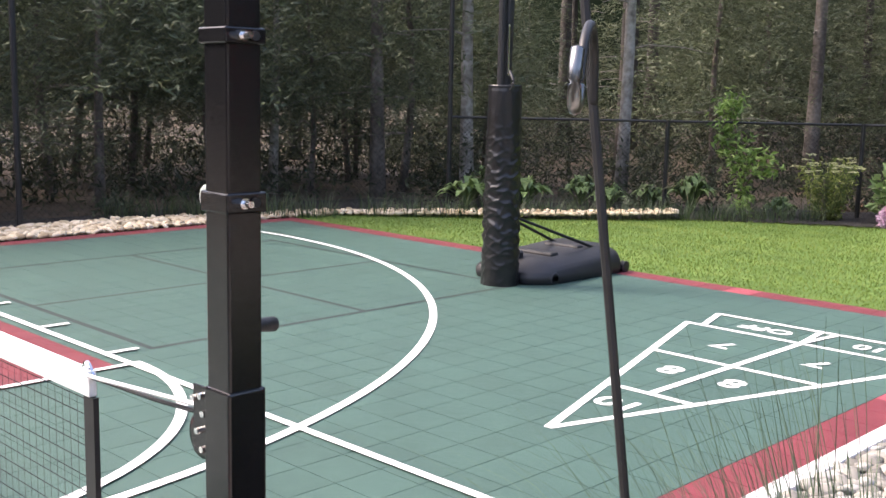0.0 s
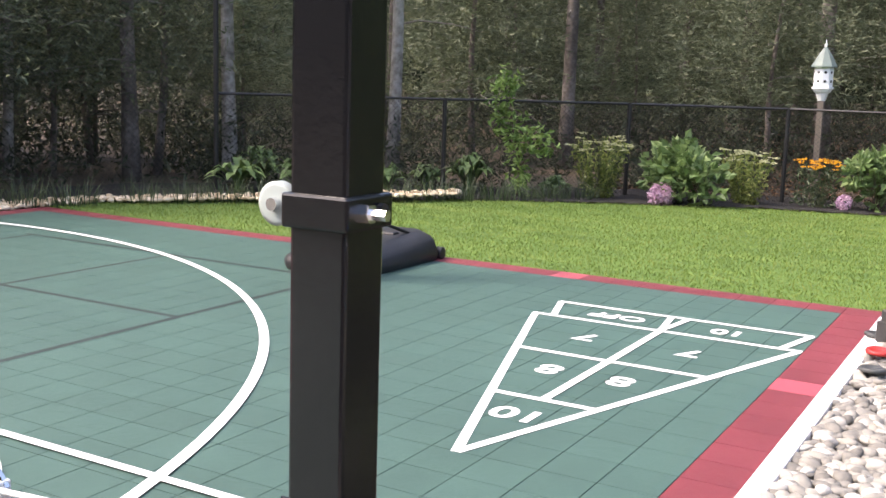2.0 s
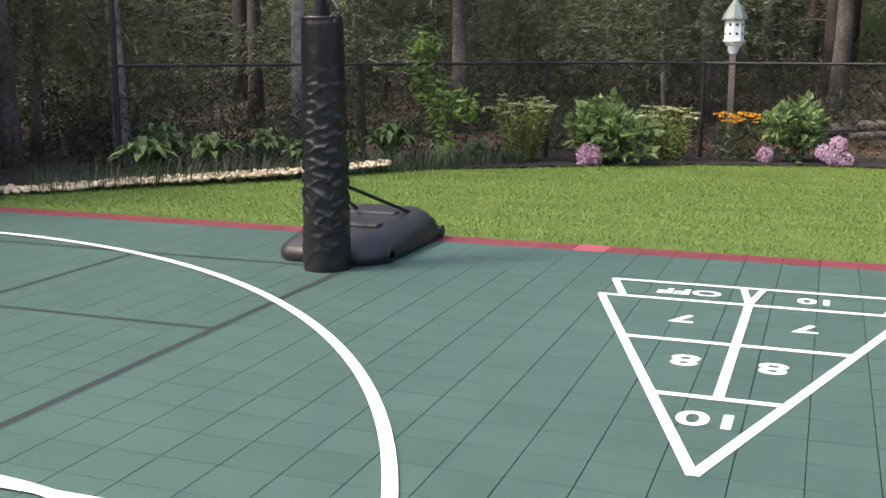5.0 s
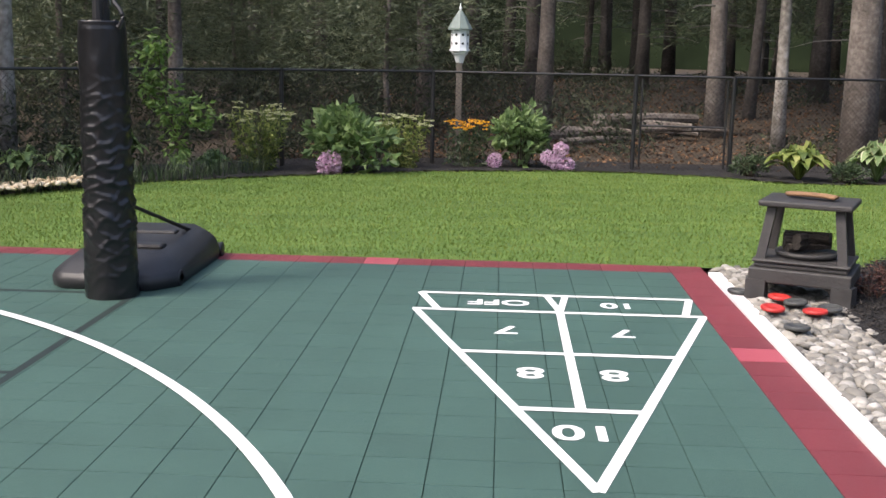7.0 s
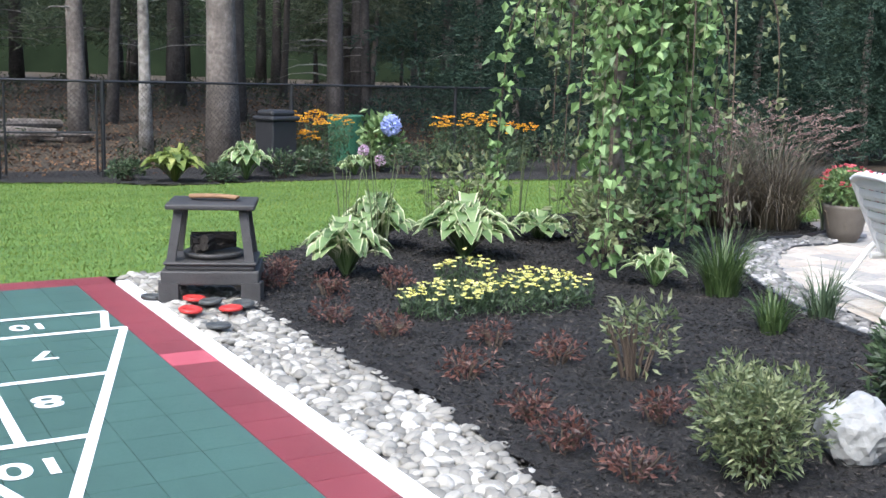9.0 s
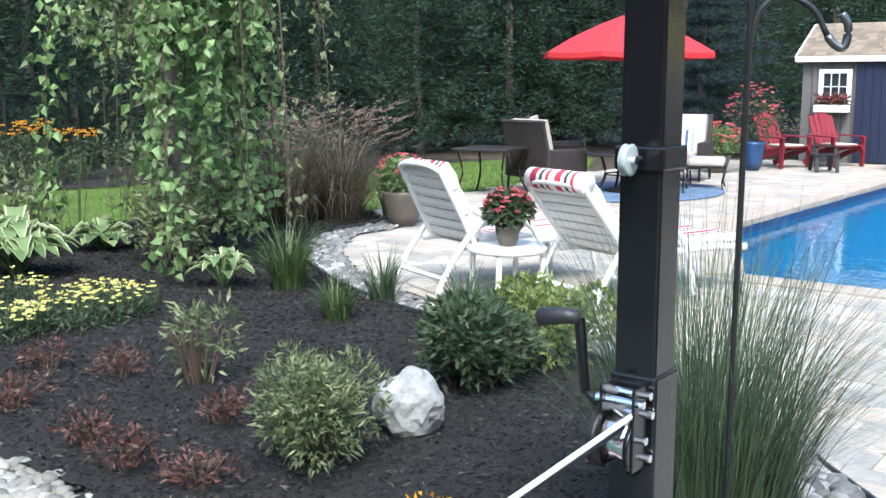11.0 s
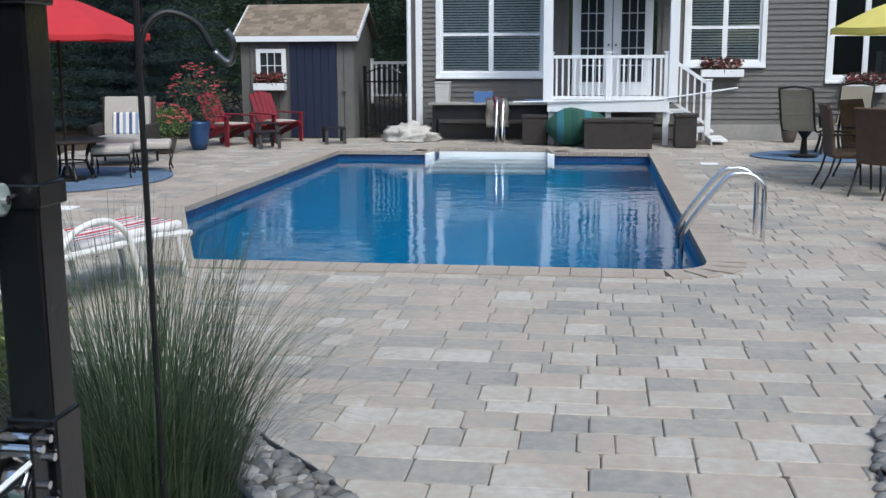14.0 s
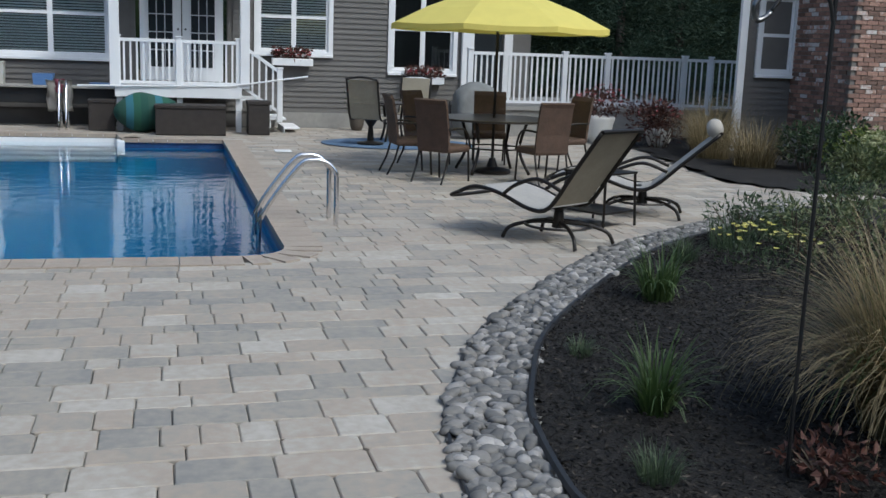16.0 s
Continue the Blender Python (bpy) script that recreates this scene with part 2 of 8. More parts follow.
M["gravel"] = mat("tan_gravel", None, 0.8, scale=18, island=0.6, stops=[(0.2, (0.30, 0.22, 0.13)), (0.5, (0.52, 0.42, 0.28)), (0.8, (0.68, 0.58, 0.44))])
M["bark_pale"] = mat("mottled_pale_bark", None, 0.9, scale=9, bump=1.0, bscale=22, stops=[(0.34, (0.06, 0.052, 0.044)), (0.48, (0.20, 0.18, 0.155)), (0.62, (0.36, 0.34, 0.31))])
# the plain bark at half brightness: the woods' shade is in the colour
M["bark_shaded"] = mat("shaded_bark", None, 0.9, scale=14, bump=1.0, bscale=24, stops=[(0.3, (0.022, 0.018, 0.015)), (0.5, (0.055, 0.046, 0.040)), (0.72, (0.12, 0.105, 0.095))])
M["bark"] = mat("bark", None, 0.9, scale=14, bump=1.0, bscale=24, stops=[(0.3, (0.045, 0.036, 0.030)), (0.5, (0.12, 0.10, 0.085)), (0.72, (0.24, 0.21, 0.185))])
M["brick"] = mat("brick", None, 0.85, scale=20, bump=0.3, bscale=70, random_value=0.7, stops=[(0.2, (0.170, 0.111, 0.088)), (0.5, (0.340, 0.196, 0.153)), (0.7, (0.459, 0.272, 0.204)), (0.85, (0.600, 0.600, 0.600))])
M["mortar"] = mat("mortar", (0.22, 0.20, 0.18), 0.9, vary=0.15, scale=30, bump=0.3)
M["concrete"] = mat("concrete", (0.30, 0.29, 0.27), 0.85, vary=0.15, scale=10, bump=0.3, bscale=60)


def water_material():
    m = bpy.data.materials.new("pool_water")
    m.use_nodes = True
    nt = m.node_tree
    b = nt.nodes["Principled BSDF"]
    b.inputs["Base Color"].default_value = (0.75, 0.93, 1.0, 1)
    b.inputs["Transmission Weight"].default_value = 1.0
    b.inputs["IOR"].default_value, b.inputs["Roughness"].default_value = 1.33, 0.02
    n = nt.nodes.new("ShaderNodeTexNoise")
    n.inputs["Scale"].default_value, n.inputs["Detail"].default_value = 2.6, 3
    geo = nt.nodes.new("ShaderNodeNewGeometry")
    mp = nt.nodes.new("ShaderNodeMapping")
    mp.inputs["Scale"].default_value = (1.8, 1.0, 1.0)
    nt.links.new(geo.outputs["Position"], mp.inputs["Vector"])
    nt.links.new(mp.outputs[0], n.inputs["Vector"])
    bp = nt.nodes.new("ShaderNodeBump")
    bp.inputs["Strength"].default_value, bp.inputs["Distance"].default_value = 0.22, 0.03
    nt.links.new(n.outputs[0], bp.inputs["Height"])
    nt.links.new(bp.outputs[0], b.inputs["Normal"])
    return m


M["water"] = water_material()

# ---- outlines of the plan ----
CORNER = [(7.35 - 0.4 * math.cos(radians(a)), -8.65 - 0.4 * math.sin(radians(a))) for a in (0, 22, 45, 68, 90)]
POOL = CORNER + [(16.95, -9.05), (16.95, -7.42), (17.2, -7.36), (17.75, -7.3), (17.75, -5.3), (17.2, -5.24), (16.95, -5.18), (16.95, -3.6), (9.9, -3.5), (6.95, -4.75)]
BED_LAWN = [(-9.1, 0.8), (-8.0, 2.4), (-7.0, 3.6), (-6.1, 5.3), (-4.4, 6.7), (-2.4, 8.0), (-0.4, 8.6), (0.7, 8.6), (2.0, 8.2), (2.8, 7.4), (4.2, 7.6), (6.6, 7.5), (8.7, 6.6), (11.0, 5.8), (17.0, 4.6)]
ISLAND = [(0.92, -1.2), (1.15, -0.2), (1.75, 0.65), (2.9, 1.45), (5.5, 2.0), (7.4, 1.7), (8.3, 0.6), (7.9, -0.1), (7.3, -0.35), (6.6, -0.38), (5.7, -0.95), (5.0, -1.75), (4.45, -2.7), (4.15, -3.5), (4.0, -4.6), (3.55, -5.6), (3.1, -6.05), (2.7, -6.4), (2.2, -6.85), (1.5, -7.15), (0.75, -7.3), (0.7, -5.2), (0.88, -4.3), (0.93, -3.5), (0.9, -2.6)]
BED_R = [(0.7, -9.85), (2.22, -9.57), (2.96, -9.68), (3.5, -9.86), (4.41, -10.26), (5.5, -11.02), (6.54, -11.85), (7.24, -12.57), (8.1, -13.7), (9.2, -15.2), (10.1, -17.0), (10.3, -19.0), (0.7, -19.0)]
BED_HOUSE = [(17.6, -16.6), (15.7, -16.2), (13.5, -15.8), (11.7, -15.6), (10.8, -16.0), (10.2, -17.2), (10.2, -24.0), (20.0, -24.0), (20.0, -16.9)]
FENCE = [(-9.2, 3.5), (-6.8, 5.9), (-4.7, 8.2), (-2.45, 9.3), (0.78, 9.12), (2.29, 9.0), (5.67, 9.6), (9.4, 10.2), (13.2, 10.6), (17.0, 10.8)]

# ---- ground ----
bm = bmesh.new()
hx0, hx1, hy0, hy1 = 6.0, 18.0, -9.6, -3.0
far = 400.0
xs = [-far, -60, -30] + [-20 + 2 * i for i in range(13)] + [hx0] + [8, 10, 12, 14, 16] + [hx1] + [20, 24, 28, 34, 60, far]
ys = [-far, -60, -30, -20, -14, hy0, hy1, 0, 0.4] + [2 * i + 2 for i in range(8)] + [20, 26, 34, 60, far]
grid = {(i, j): bm.verts.new((x, y, -0.05 + fall(x, y))) for i, x in enumerate(xs) for j, y in enumerate(ys)}
for i in range(len(xs) - 1):
    for j in range(len(ys) - 1):
        if hx0 <= xs[i] < hx1 and hy0 <= ys[j] < hy1:
            continue
        bm.faces.new([grid[i, j], grid[i + 1, j], grid[i + 1, j + 1], grid[i, j + 1]])
tagged(link("ground", bm, M["soil"], smooth=True), "brown forest floor covered with pine needles", "ground", kind="structure")

lawn_outline = BED_LAWN + [(18.5, 3.0), (15.0, 1.2), (8.6, 0.6), (8.3, 0.6), (7.4, 1.7), (5.5, 2.0), (2.9, 1.45), (1.75, 0.65), (1.15, -0.2), (0.7, 0.2), (0.3, 0.27), (-9.05, 0.27)]
lawn = sheet("lawn", lawn_outline, 0.0, M["lawn"], z_of=fall, step=0.12)
tagged(lawn, "mown green lawn with pale mowing stripes", "lawn", kind="structure")

# ---- pool ----
bm = bmesh.new()
depth = -1.5
top = [bm.verts.new((x, y, 0.0)) for x, y in POOL]
rim = [bm.verts.new((x, y, -0.035)) for x, y in POOL]
mid = [bm.verts.new((x, y, -0.26)) for x, y in POOL]
low = [bm.verts.new((x, y, depth)) for x, y in POOL]
n = len(POOL)
for i in range(n):
    k = (i + 1) % n
    bm.faces.new((top[i], rim[i], rim[k], top[k])).material_index = 2
    f = bm.faces.new((rim[i], mid[i], mid[k], rim[k]))
    f.material_index = 1
    bm.faces.new((mid[i], low[i], low[k], mid[k]))
bm.faces.new(low)
pool = link("swimming_pool", bm, [M["liner"], M["liner_band"], M["white"]])
tagged(pool, "rectangular in-ground pool with blue liner, full of clear water", "pool")
bm = bmesh.new()
bm.faces.new([bm.verts.new((x, y, -0.13)) for x, y in POOL])
part("water", bm, M["water"], pool, "clear rippled pool water")


def paved(x, y):
    """Where the patio's stones lie."""
    if inside(x, y, POOL) or inside(x, y, ISLAND) or inside(x, y, BED_R) or inside(x, y, BED_HOUSE):
        return False
    return inside(x, y, PATIO)


PATIO = [(0.38, -7.3), (1.5, -7.2), (2.7, -6.4), (3.6, -5.6), (4.1, -4.4), (4.6, -2.5), (5.8, -0.9), (7.3, -0.4), (8.6, 0.6), (15.0, 1.2), (18.5, 1.0), (19.9, -0.5), (19.98, -16.0), (15.7, -16.2), (11.7, -15.6), (10.3, -17), (10.2, -19), (7.6, -19), (0.38, -9.8)]

# ---- house ----
house = empty("house", pose(20, -9, 0), "two-storey house wall with grey clapboards and white trim", "house")


def hpart(name, bm, material, parent=house, label=""):
    o = part(name, bm, material, parent, label)
    return o


def wall_with_holes(y0, y1, z0, z1, holes, x0=0.0, thick=0.2):
    """Upright wall facing -x, pierced by openings, out of blocks."""
    bm = bmesh.new()
    yc = sorted({y0, y1, *[h[0] for h in holes], *[h[1] for h in holes]})
    for a, b in zip(yc, yc[1:]):
        zs = [(z0, z1)]
        for h in holes:
            if h[0] <= a and b <= h[1]:
                zs = [s for q in zs for s in ((q[0], min(q[1], h[2])), (max(q[0], h[3]), q[1])) if s[1] - s[0] > 1e-4]
        for s in zs:
            box(bm, x0, x0 + thick, a, b, s[0], s[1])
    return bm


HOUSE = house.matrix_world.inverted()
HOLES = [(-7.05, -5.02, 1.30, 2.82), (-9.28, -7.56, 0.84, 2.9), (-11.25, -9.88, 1.50, 2.82), (-13.82, -12.55, 1.2, 2.82)]


def hy(bm):
    """Moves a mesh built in world places under the house."""
    bmesh.ops.transform(bm, verts=bm.verts, matrix=HOUSE)
    return bm


hpart("wall", hy(wall_with_holes(-14.1, -4.4, 0.0, 5.6, HOLES, 20.02)), M["siding"])
bm = bmesh.new()
box(bm, 19.985, 20.02, -14.1, -10.2, -0.02, 0.3)
hpart("foundation", hy(bm), M["concrete"], label="bare concrete foundation strip")


def clapboards(y0, y1, z0, z1, holes, x, step=0.105):
    """Each course of lapped boards, cut at the openings."""
    out = []
    z = z0
    while z < z1:
        cuts = sorted([(h[0] - 0.1, h[1] + 0.1) for h in holes if h[2] - 0.12 < z + step and h[3] + 0.12 > z])
        a = y0
        runs = []
        for c in cuts:
            if c[0] > a:
                runs.append((a, c[0]))
            a = max(a, c[1])
        if a < y1:
            runs.append((a, y1))
        for r in runs:
            bm = bmesh.new()
            v = [bm.verts.new(p) for p in ((x, r[0], z), (x, r[1], z), (x + 0.022, r[1], z + step), (x + 0.022, r[0], z + step),
                                           (x + 0.03, r[0], z), (x + 0.03, r[1], z))]
            bm.faces.new((v[0], v[3], v[2], v[1]))
            bm.faces.new((v[0], v[1], v[5], v[4]))
            out.append(bm)
        z += step
    return out


for b in clapboards(-14.1, -4.65, 0.3, 3.4, HOLES, 19.985):
    hpart("clapboard", hy(b), M["siding"])


def window(y0, y1, z0, z1, x=20.0, split=True, blind=True, parent=house, T=None, sill=True, cas=0.09):
    T = T or hy
    # flat black backing imitates the dark behind the glass and between the slats
    w = part("window", T(boxed(x + 0.09, x + 0.11, y0, y1, z0, z1)), M["blackmetal"], parent,
             "white double-hung window with closed grey blinds" if blind else "white double-hung window with a dark room behind")
    bm = bmesh.new()
    for a in ((y0 - cas, y0, z0 - cas, z1 + cas), (y1, y1 + cas, z0 - cas, z1 + cas), (y0, y1, z1, z1 + cas), (y0, y1, z0 - cas, z0)):
        box(bm, x - 0.04, x + 0.05, *a)
    part("window_frame", T(bm), M["white"], w)
    if sill:
        part("window_sill", T(boxed(x - 0.075, x - 0.0, y0 - cas, y1 + cas, z0 - cas - 0.02, z0 - cas + 0.03, bevel=0.006)), M["white"], w)
    cols = [(y0, (y0 + y1) / 2), ((y0 + y1) / 2, y1)] if split else [(y0, y1)]
    for a, b in cols:
        zm = (z0 + z1) / 2
        bm = bmesh.new()
        for q in ((a, a + 0.05, z0, z1), (b - 0.05, b, z0, z1), (a + 0.05, b - 0.05, z0, z0 + 0.05), (a + 0.05, b - 0.05, z1 - 0.05, z1), (a + 0.05, b - 0.05, zm - 0.03, zm + 0.03)):
            box(bm, x + 0.01, x + 0.055, *q)
        part("sash", T(bm), M["white"], w)
        if blind:
            z = z0 + 0.06
            bm = bmesh.new()
            while z < z1 - 0.05:
                box(bm, x + 0.072, x + 0.078, a + 0.05, b - 0.05, z, z + 0.033)
                z += 0.052
            part("blind", T(bm), M["blind"], w)
        for q in ((z0 + 0.05, zm - 0.03), (zm + 0.03, z1 - 0.05)):
            bm = bmesh.new()
            box(bm, x + 0.03, x + 0.034, a + 0.05, b - 0.05, *q)
            g = part("pane", T(bm), M["pane"], w)
    return w


def glass_material():
    m = bpy.data.materials.new("clear_glass")
    m.use_nodes = True
    nt = m.node_tree
    nt.nodes.remove(nt.nodes["Principled BSDF"])
    tr, gl, mx, lw = (nt.nodes.new("ShaderNode" + k) for k in ("BsdfTransparent", "BsdfGlossy", "MixShader", "Fresnel"))
    tr.inputs[0].default_value = (0.95, 0.97, 0.97, 1)
    gl.inputs["Roughness"].default_value = 0.02
    lw.inputs[0].default_value = 1.6
    nt.links.new(lw.outputs[0], mx.inputs[0])
    nt.links.new(tr.outputs[0], mx.inputs[1])
    nt.links.new(gl.outputs[0], mx.inputs[2])
    nt.links.new(mx.outputs[0], nt.nodes["Material Output"].inputs[0])
    return m


M["pane"] = glass_material()
window(-7.05, -5.02, 1.30, 2.82)
window(-11.25, -9.88, 1.50, 2.82)
window(-13.82, -12.55, 1.2, 2.82, blind=False)
# white corner board, door posts and downpipe
for y0, y1, x in ((-4.65, -4.52, 19.95), (-14.25, -14.0, 19.9)):
    hpart("corner_board", hy(boxed(x, 20.03, y0, y1, 0.0, 5.4, bevel=0.008)), M["white"])
hpart("downpipe", hy(tube(bmesh.new(), [(19.98, -4.38, 0.0), (19.98, -4.38, 5.2)], 0.045, 8)), M["white"])
# french doors
for y0, y1 in ((-9.2, -8.43), (-8.41, -7.64)):
    d = hpart("door", hy(boxed(20.06, 20.1, y0, y1, 0.86, 2.86)), M["white"], label="white french door with nine-light panes")
    for r in range(5):
        for c in range(3):
            ya = y0 + 0.16 + c * 0.155
            za = 1.12 + r * 0.335
            part("pane", hy(boxed(20.045, 20.0595, ya, ya + 0.135, za, za + 0.315)), M["glass_dark"], d)
    part("door_handle", hy(tube(bmesh.new(), [(20.05, y1 - 0.06 if y0 < -9 else y0 + 0.06, 1.84), (20.0, y1 - 0.06 if y0 < -9 else y0 + 0.06, 1.84)], 0.02)), M["blackmetal"], d)
hpart("roof", hy(box(bmesh.new(), 19.4, 26, -14.4, -4.2, 5.6, 5.8)), M["shingle"])
hpart("side_wall", hy(boxed(20.23, 27, -4.62, -4.42, 0, 5.6)), M["siding"])

# ---- court ----
court = empty("sports_court", pose(0, 0, 0), "green tiled backyard sports court with red border and white lines", "court", kind="structure")
bm = bmesh.new()
box(bm, -33 * U - U, U, -55 * U, U, -0.05, -0.006)
part("court_base", bm, M["joint"], court)
WL = bmesh.new()
W = 0.05
Z = 0.0128


LAYER = [0]


def white(pts, w=W):
    LAYER[0] += 1
    ribbon(WL, pts, w, Z + 0.0005 * LAYER[0])


def arc(cx, cy, r, a0, a1, n=48):
    return [(cx + r * math.cos(radians(a0 + (a1 - a0) * i / n)), cy + r * math.sin(radians(a0 + (a1 - a0) * i / n))) for i in range(n + 1)]


# triangle of the shuffleboard
AX, BY, AY, OY = -0.921, -1.41, -4.22, -0.945
white([(-1.841, BY), (AX, AY)])
white([(-0.018, BY), (AX, AY)])
white([(-1.86, BY), (0.0, BY)])
white([(-1.535, -2.362), (-0.335, -2.362)])
white([(-1.22, -3.297), (-0.62, -3.297)])
white([(AX, BY), (AX, -3.3)])
white([(-1.85, OY), (-0.02, OY)])
white([(-1.84, OY), (-1.70, BY)])
white([(-0.03, OY), (-0.13, BY)])
white([(-0.99, OY), (AX, BY)], 0.045)
white([(-0.86, OY), (AX, BY)], 0.045)
# basketball lines
white(arc(-7.56, -7.04, 6.09, 0, 96.5), 0.06)
white(arc(-7.56, -7.04, 6.09, -96.5, 0), 0.06)
white(arc(-3.45, -7.04, 1.9, -90, 90), 0.06)
white([(-8.6, -5.18), (-0.03, -5.18)], 0.05)
white([(-8.6, -8.9), (-0.03, -8.9)], 0.05)
white([(-3.42, -5.2), (-3.42, -8.9)], 0.05)
for x in (-3.75, -4.72, -5.7, -6.7):
    white([(x, -5.18), (x, -4.95)], 0.05)
part("white_lines", WL, M["line"], court)
DL = bmesh.new()
for p in ([(-3.72, -4.87), (-3.72, -1.0)], [(-7.3, -4.87), (-3.7, -4.87)], [(-7.3, -3.02), (-3.72, -3.02)], [(-5.5, -4.87), (-5.5, -1.25)], [(-7.4, -1.25), (-3.7, -1.25)], [(-7.3, -4.87), (-7.3, -1.25)]):
    LAYER[0] += 1
    ribbon(DL, p, 0.05, 0.0108 + 0.00025 * (LAYER[0] - 24))
part("dark_lines", DL, M["darkline"], court)
# edge board
tagged(link("edge_board", boxed(U + 0.005, U + 0.10, -7.4, -0.03, -0.05, 0.03, bevel=0.006), M["board"]), "white painted wooden edging board along the court", "edging", kind="structure")

# ---- net post ----
post = empty("net_post", pose(0.421, -7.04, 0), "tall square black steel net post with winch and clamp", "net post")
part("tube", boxed(-0.044, 0.044, -0.044, 0.044, 0, 2.75, bevel=0.006), M["blackpaint"], post)
part("sleeve", boxed(-0.05, 0.05, -0.05, 0.05, 0, 1.045, bevel=0.006), M["blackpaint"], post)
for z0, z1 in ((1.44, 1.485), (1.80, 1.835)):
    part("clamp", boxed(-0.052, 0.052, -0.052, 0.052, z0, z1, bevel=0.004), M["blackpaint"], post)

# ---- basketball hoop pole ----
hoop = empty("basketball_hoop", pose(-3.86, -1.29, 0), "portable basketball hoop stand with padded black pole", "basketball hoop")
bm = bmesh.new()
NS, NR = 72, 150
pad_rings = []
for r in range(NR + 1):
    z = 1.78 * r / NR
    rad = 0.172 - 0.022 * min(1, z / 0.7)
    ring = []
    for k in range(NS):
        a = 2 * math.pi * k / NS
        crease = max(0.0, 1 - abs(z - 0.75) / 0.85)
        warp = 2.2 * noise.noise((math.cos(a) * 1.5, math.sin(a) * 1.5, z * 3.0))
        warp2 = 2.2 * noise.noise((math.cos(a) * 1.5 + 7, math.sin(a) * 1.5, z * 3.0))
        r1 = 1 - abs(math.sin(2 * a + 27 * z + warp))
        r2 = 1 - abs(math.sin(-2 * a + 25 * z + warp2))
        soft = 0.5 + 0.5 * noise.noise((math.cos(a) * 2, math.sin(a) * 2, z * 5))
        d = crease * (0.3 + soft) * 0.03 * max(r1 ** 4, r2 ** 4)
        d += 0.006 * noise.noise((math.cos(a) * 3, math.sin(a) * 3, z * 9))
        rr_ = rad + d - (0.004 if z > 1.74 else 0)
        ring.append(bm.verts.new((rr_ * math.cos(a), rr_ * math.sin(a), z)))
    pad_rings.append(ring)
for p, q in zip(pad_rings, pad_rings[1:]):
    for k in range(NS):
        bm.faces.new((p[k], p[(k + 1) % NS], q[(k + 1) % NS], q[k]))
bm.faces.new(pad_rings[-1])
part("pad", bm, M["vinyl_black"], hoop, "wrinkled black vinyl pole pad", True)
part("pole", tube(bmesh.new(), [(0, 0, 1.7), (0.02, 0.02, 3.4)], 0.05, 12), M["blackmetal"], hoop)
bm = bmesh.new()
plan = [(-0.50, 0.22), (-0.40, 0.12), (0.22, 0.12), (0.36, 0.30), (0.36, 1.35), (0.26, 1.5), (-0.40, 1.5), (-0.50, 1.35)]
rows = []
for f, z in ((0.97, 0.0), (1.0, 0.03), (1.0, 0.10), (0.94, 0.13), (0.88, 0.16), (0.72, 0.22)):
    rows.append([bm.verts.new((-0.07 + (x + 0.07) * f, 0.82 + (y - 0.82) * f, z + (0.05 * (y - 0.2) if z > 0.12 else 0))) for x, y in plan])
for p, q in zip(rows, rows[1:]):
    for k in range(8):
        bm.faces.new((p[k], p[(k + 1) % 8], q[(k + 1) % 8], q[k]))
bm.faces.new(rows[-1])
bm.faces.new(rows[0][::-1])
bmesh.ops.bevel(bm, geom=[e for e in bm.edges], offset=0.012, segments=2, affect="EDGES")
part("base", bm, M["plastic_black"], hoop, "black moulded plastic water-filled base", True)
part("base_rib", boxed(-0.32, 0.18, 0.5, 0.62, 0.2, 0.262, bevel=0.02), M["plastic_black"], hoop)
part("base_rib", boxed(-0.28, 0.14, 0.95, 1.05, 0.22, 0.285, bevel=0.02), M["plastic_black"], hoop)
part("cap", lathe(bmesh.new(), [(0.05, 0.2), (0.055, 0.26), (0.04, 0.275)], 14, (-0.07, 0.32, 0.0)), M["plastic_black"], hoop)

# ---- fence rough ----
fence = empty("chain_link_fence", pose(0, 0, 0), "black chain-link garden fence four feet high", "fence", kind="structure")
for x, y in FENCE[1:]:
    part("post", tube(bmesh.new(), [(x, y, fall(x, y) - 0.1), (x, y, 1.35)], 0.035, 10), M["blackmetal"], fence)
for (x0, y0), (x1, y1) in zip(FENCE, FENCE[1:]):
    part("top_rail", tube(bmesh.new(), [(x0, y0, 1.33), (x1, y1, 1.33)], 0.02, 8), M["blackmetal"], fence)


# ---- scattering helpers ----
def raw(name, verts, faces, material, parent=None, label="", smooth=False, idx=None):
    me = bpy.data.meshes.new(name)
    me.from_pydata([tuple(v) for v in verts], [], faces)
    for mm in material if isinstance(material, (list, tuple)) else [material]:
        me.materials.append(mm)
    if idx is not None:
        me.polygons.foreach_set("material_index", idx)
    if smooth:
        me.polygons.foreach_set("use_smooth", [True] * len(me.polygons))
    ob = new(name, me)
    if parent:
        ob.parent = parent
    if label:
        ob["label"] = label
    return ob


def unit_rows(a):
    return a / np.maximum(np.linalg.norm(a, axis=1, keepdims=True), 1e-9)


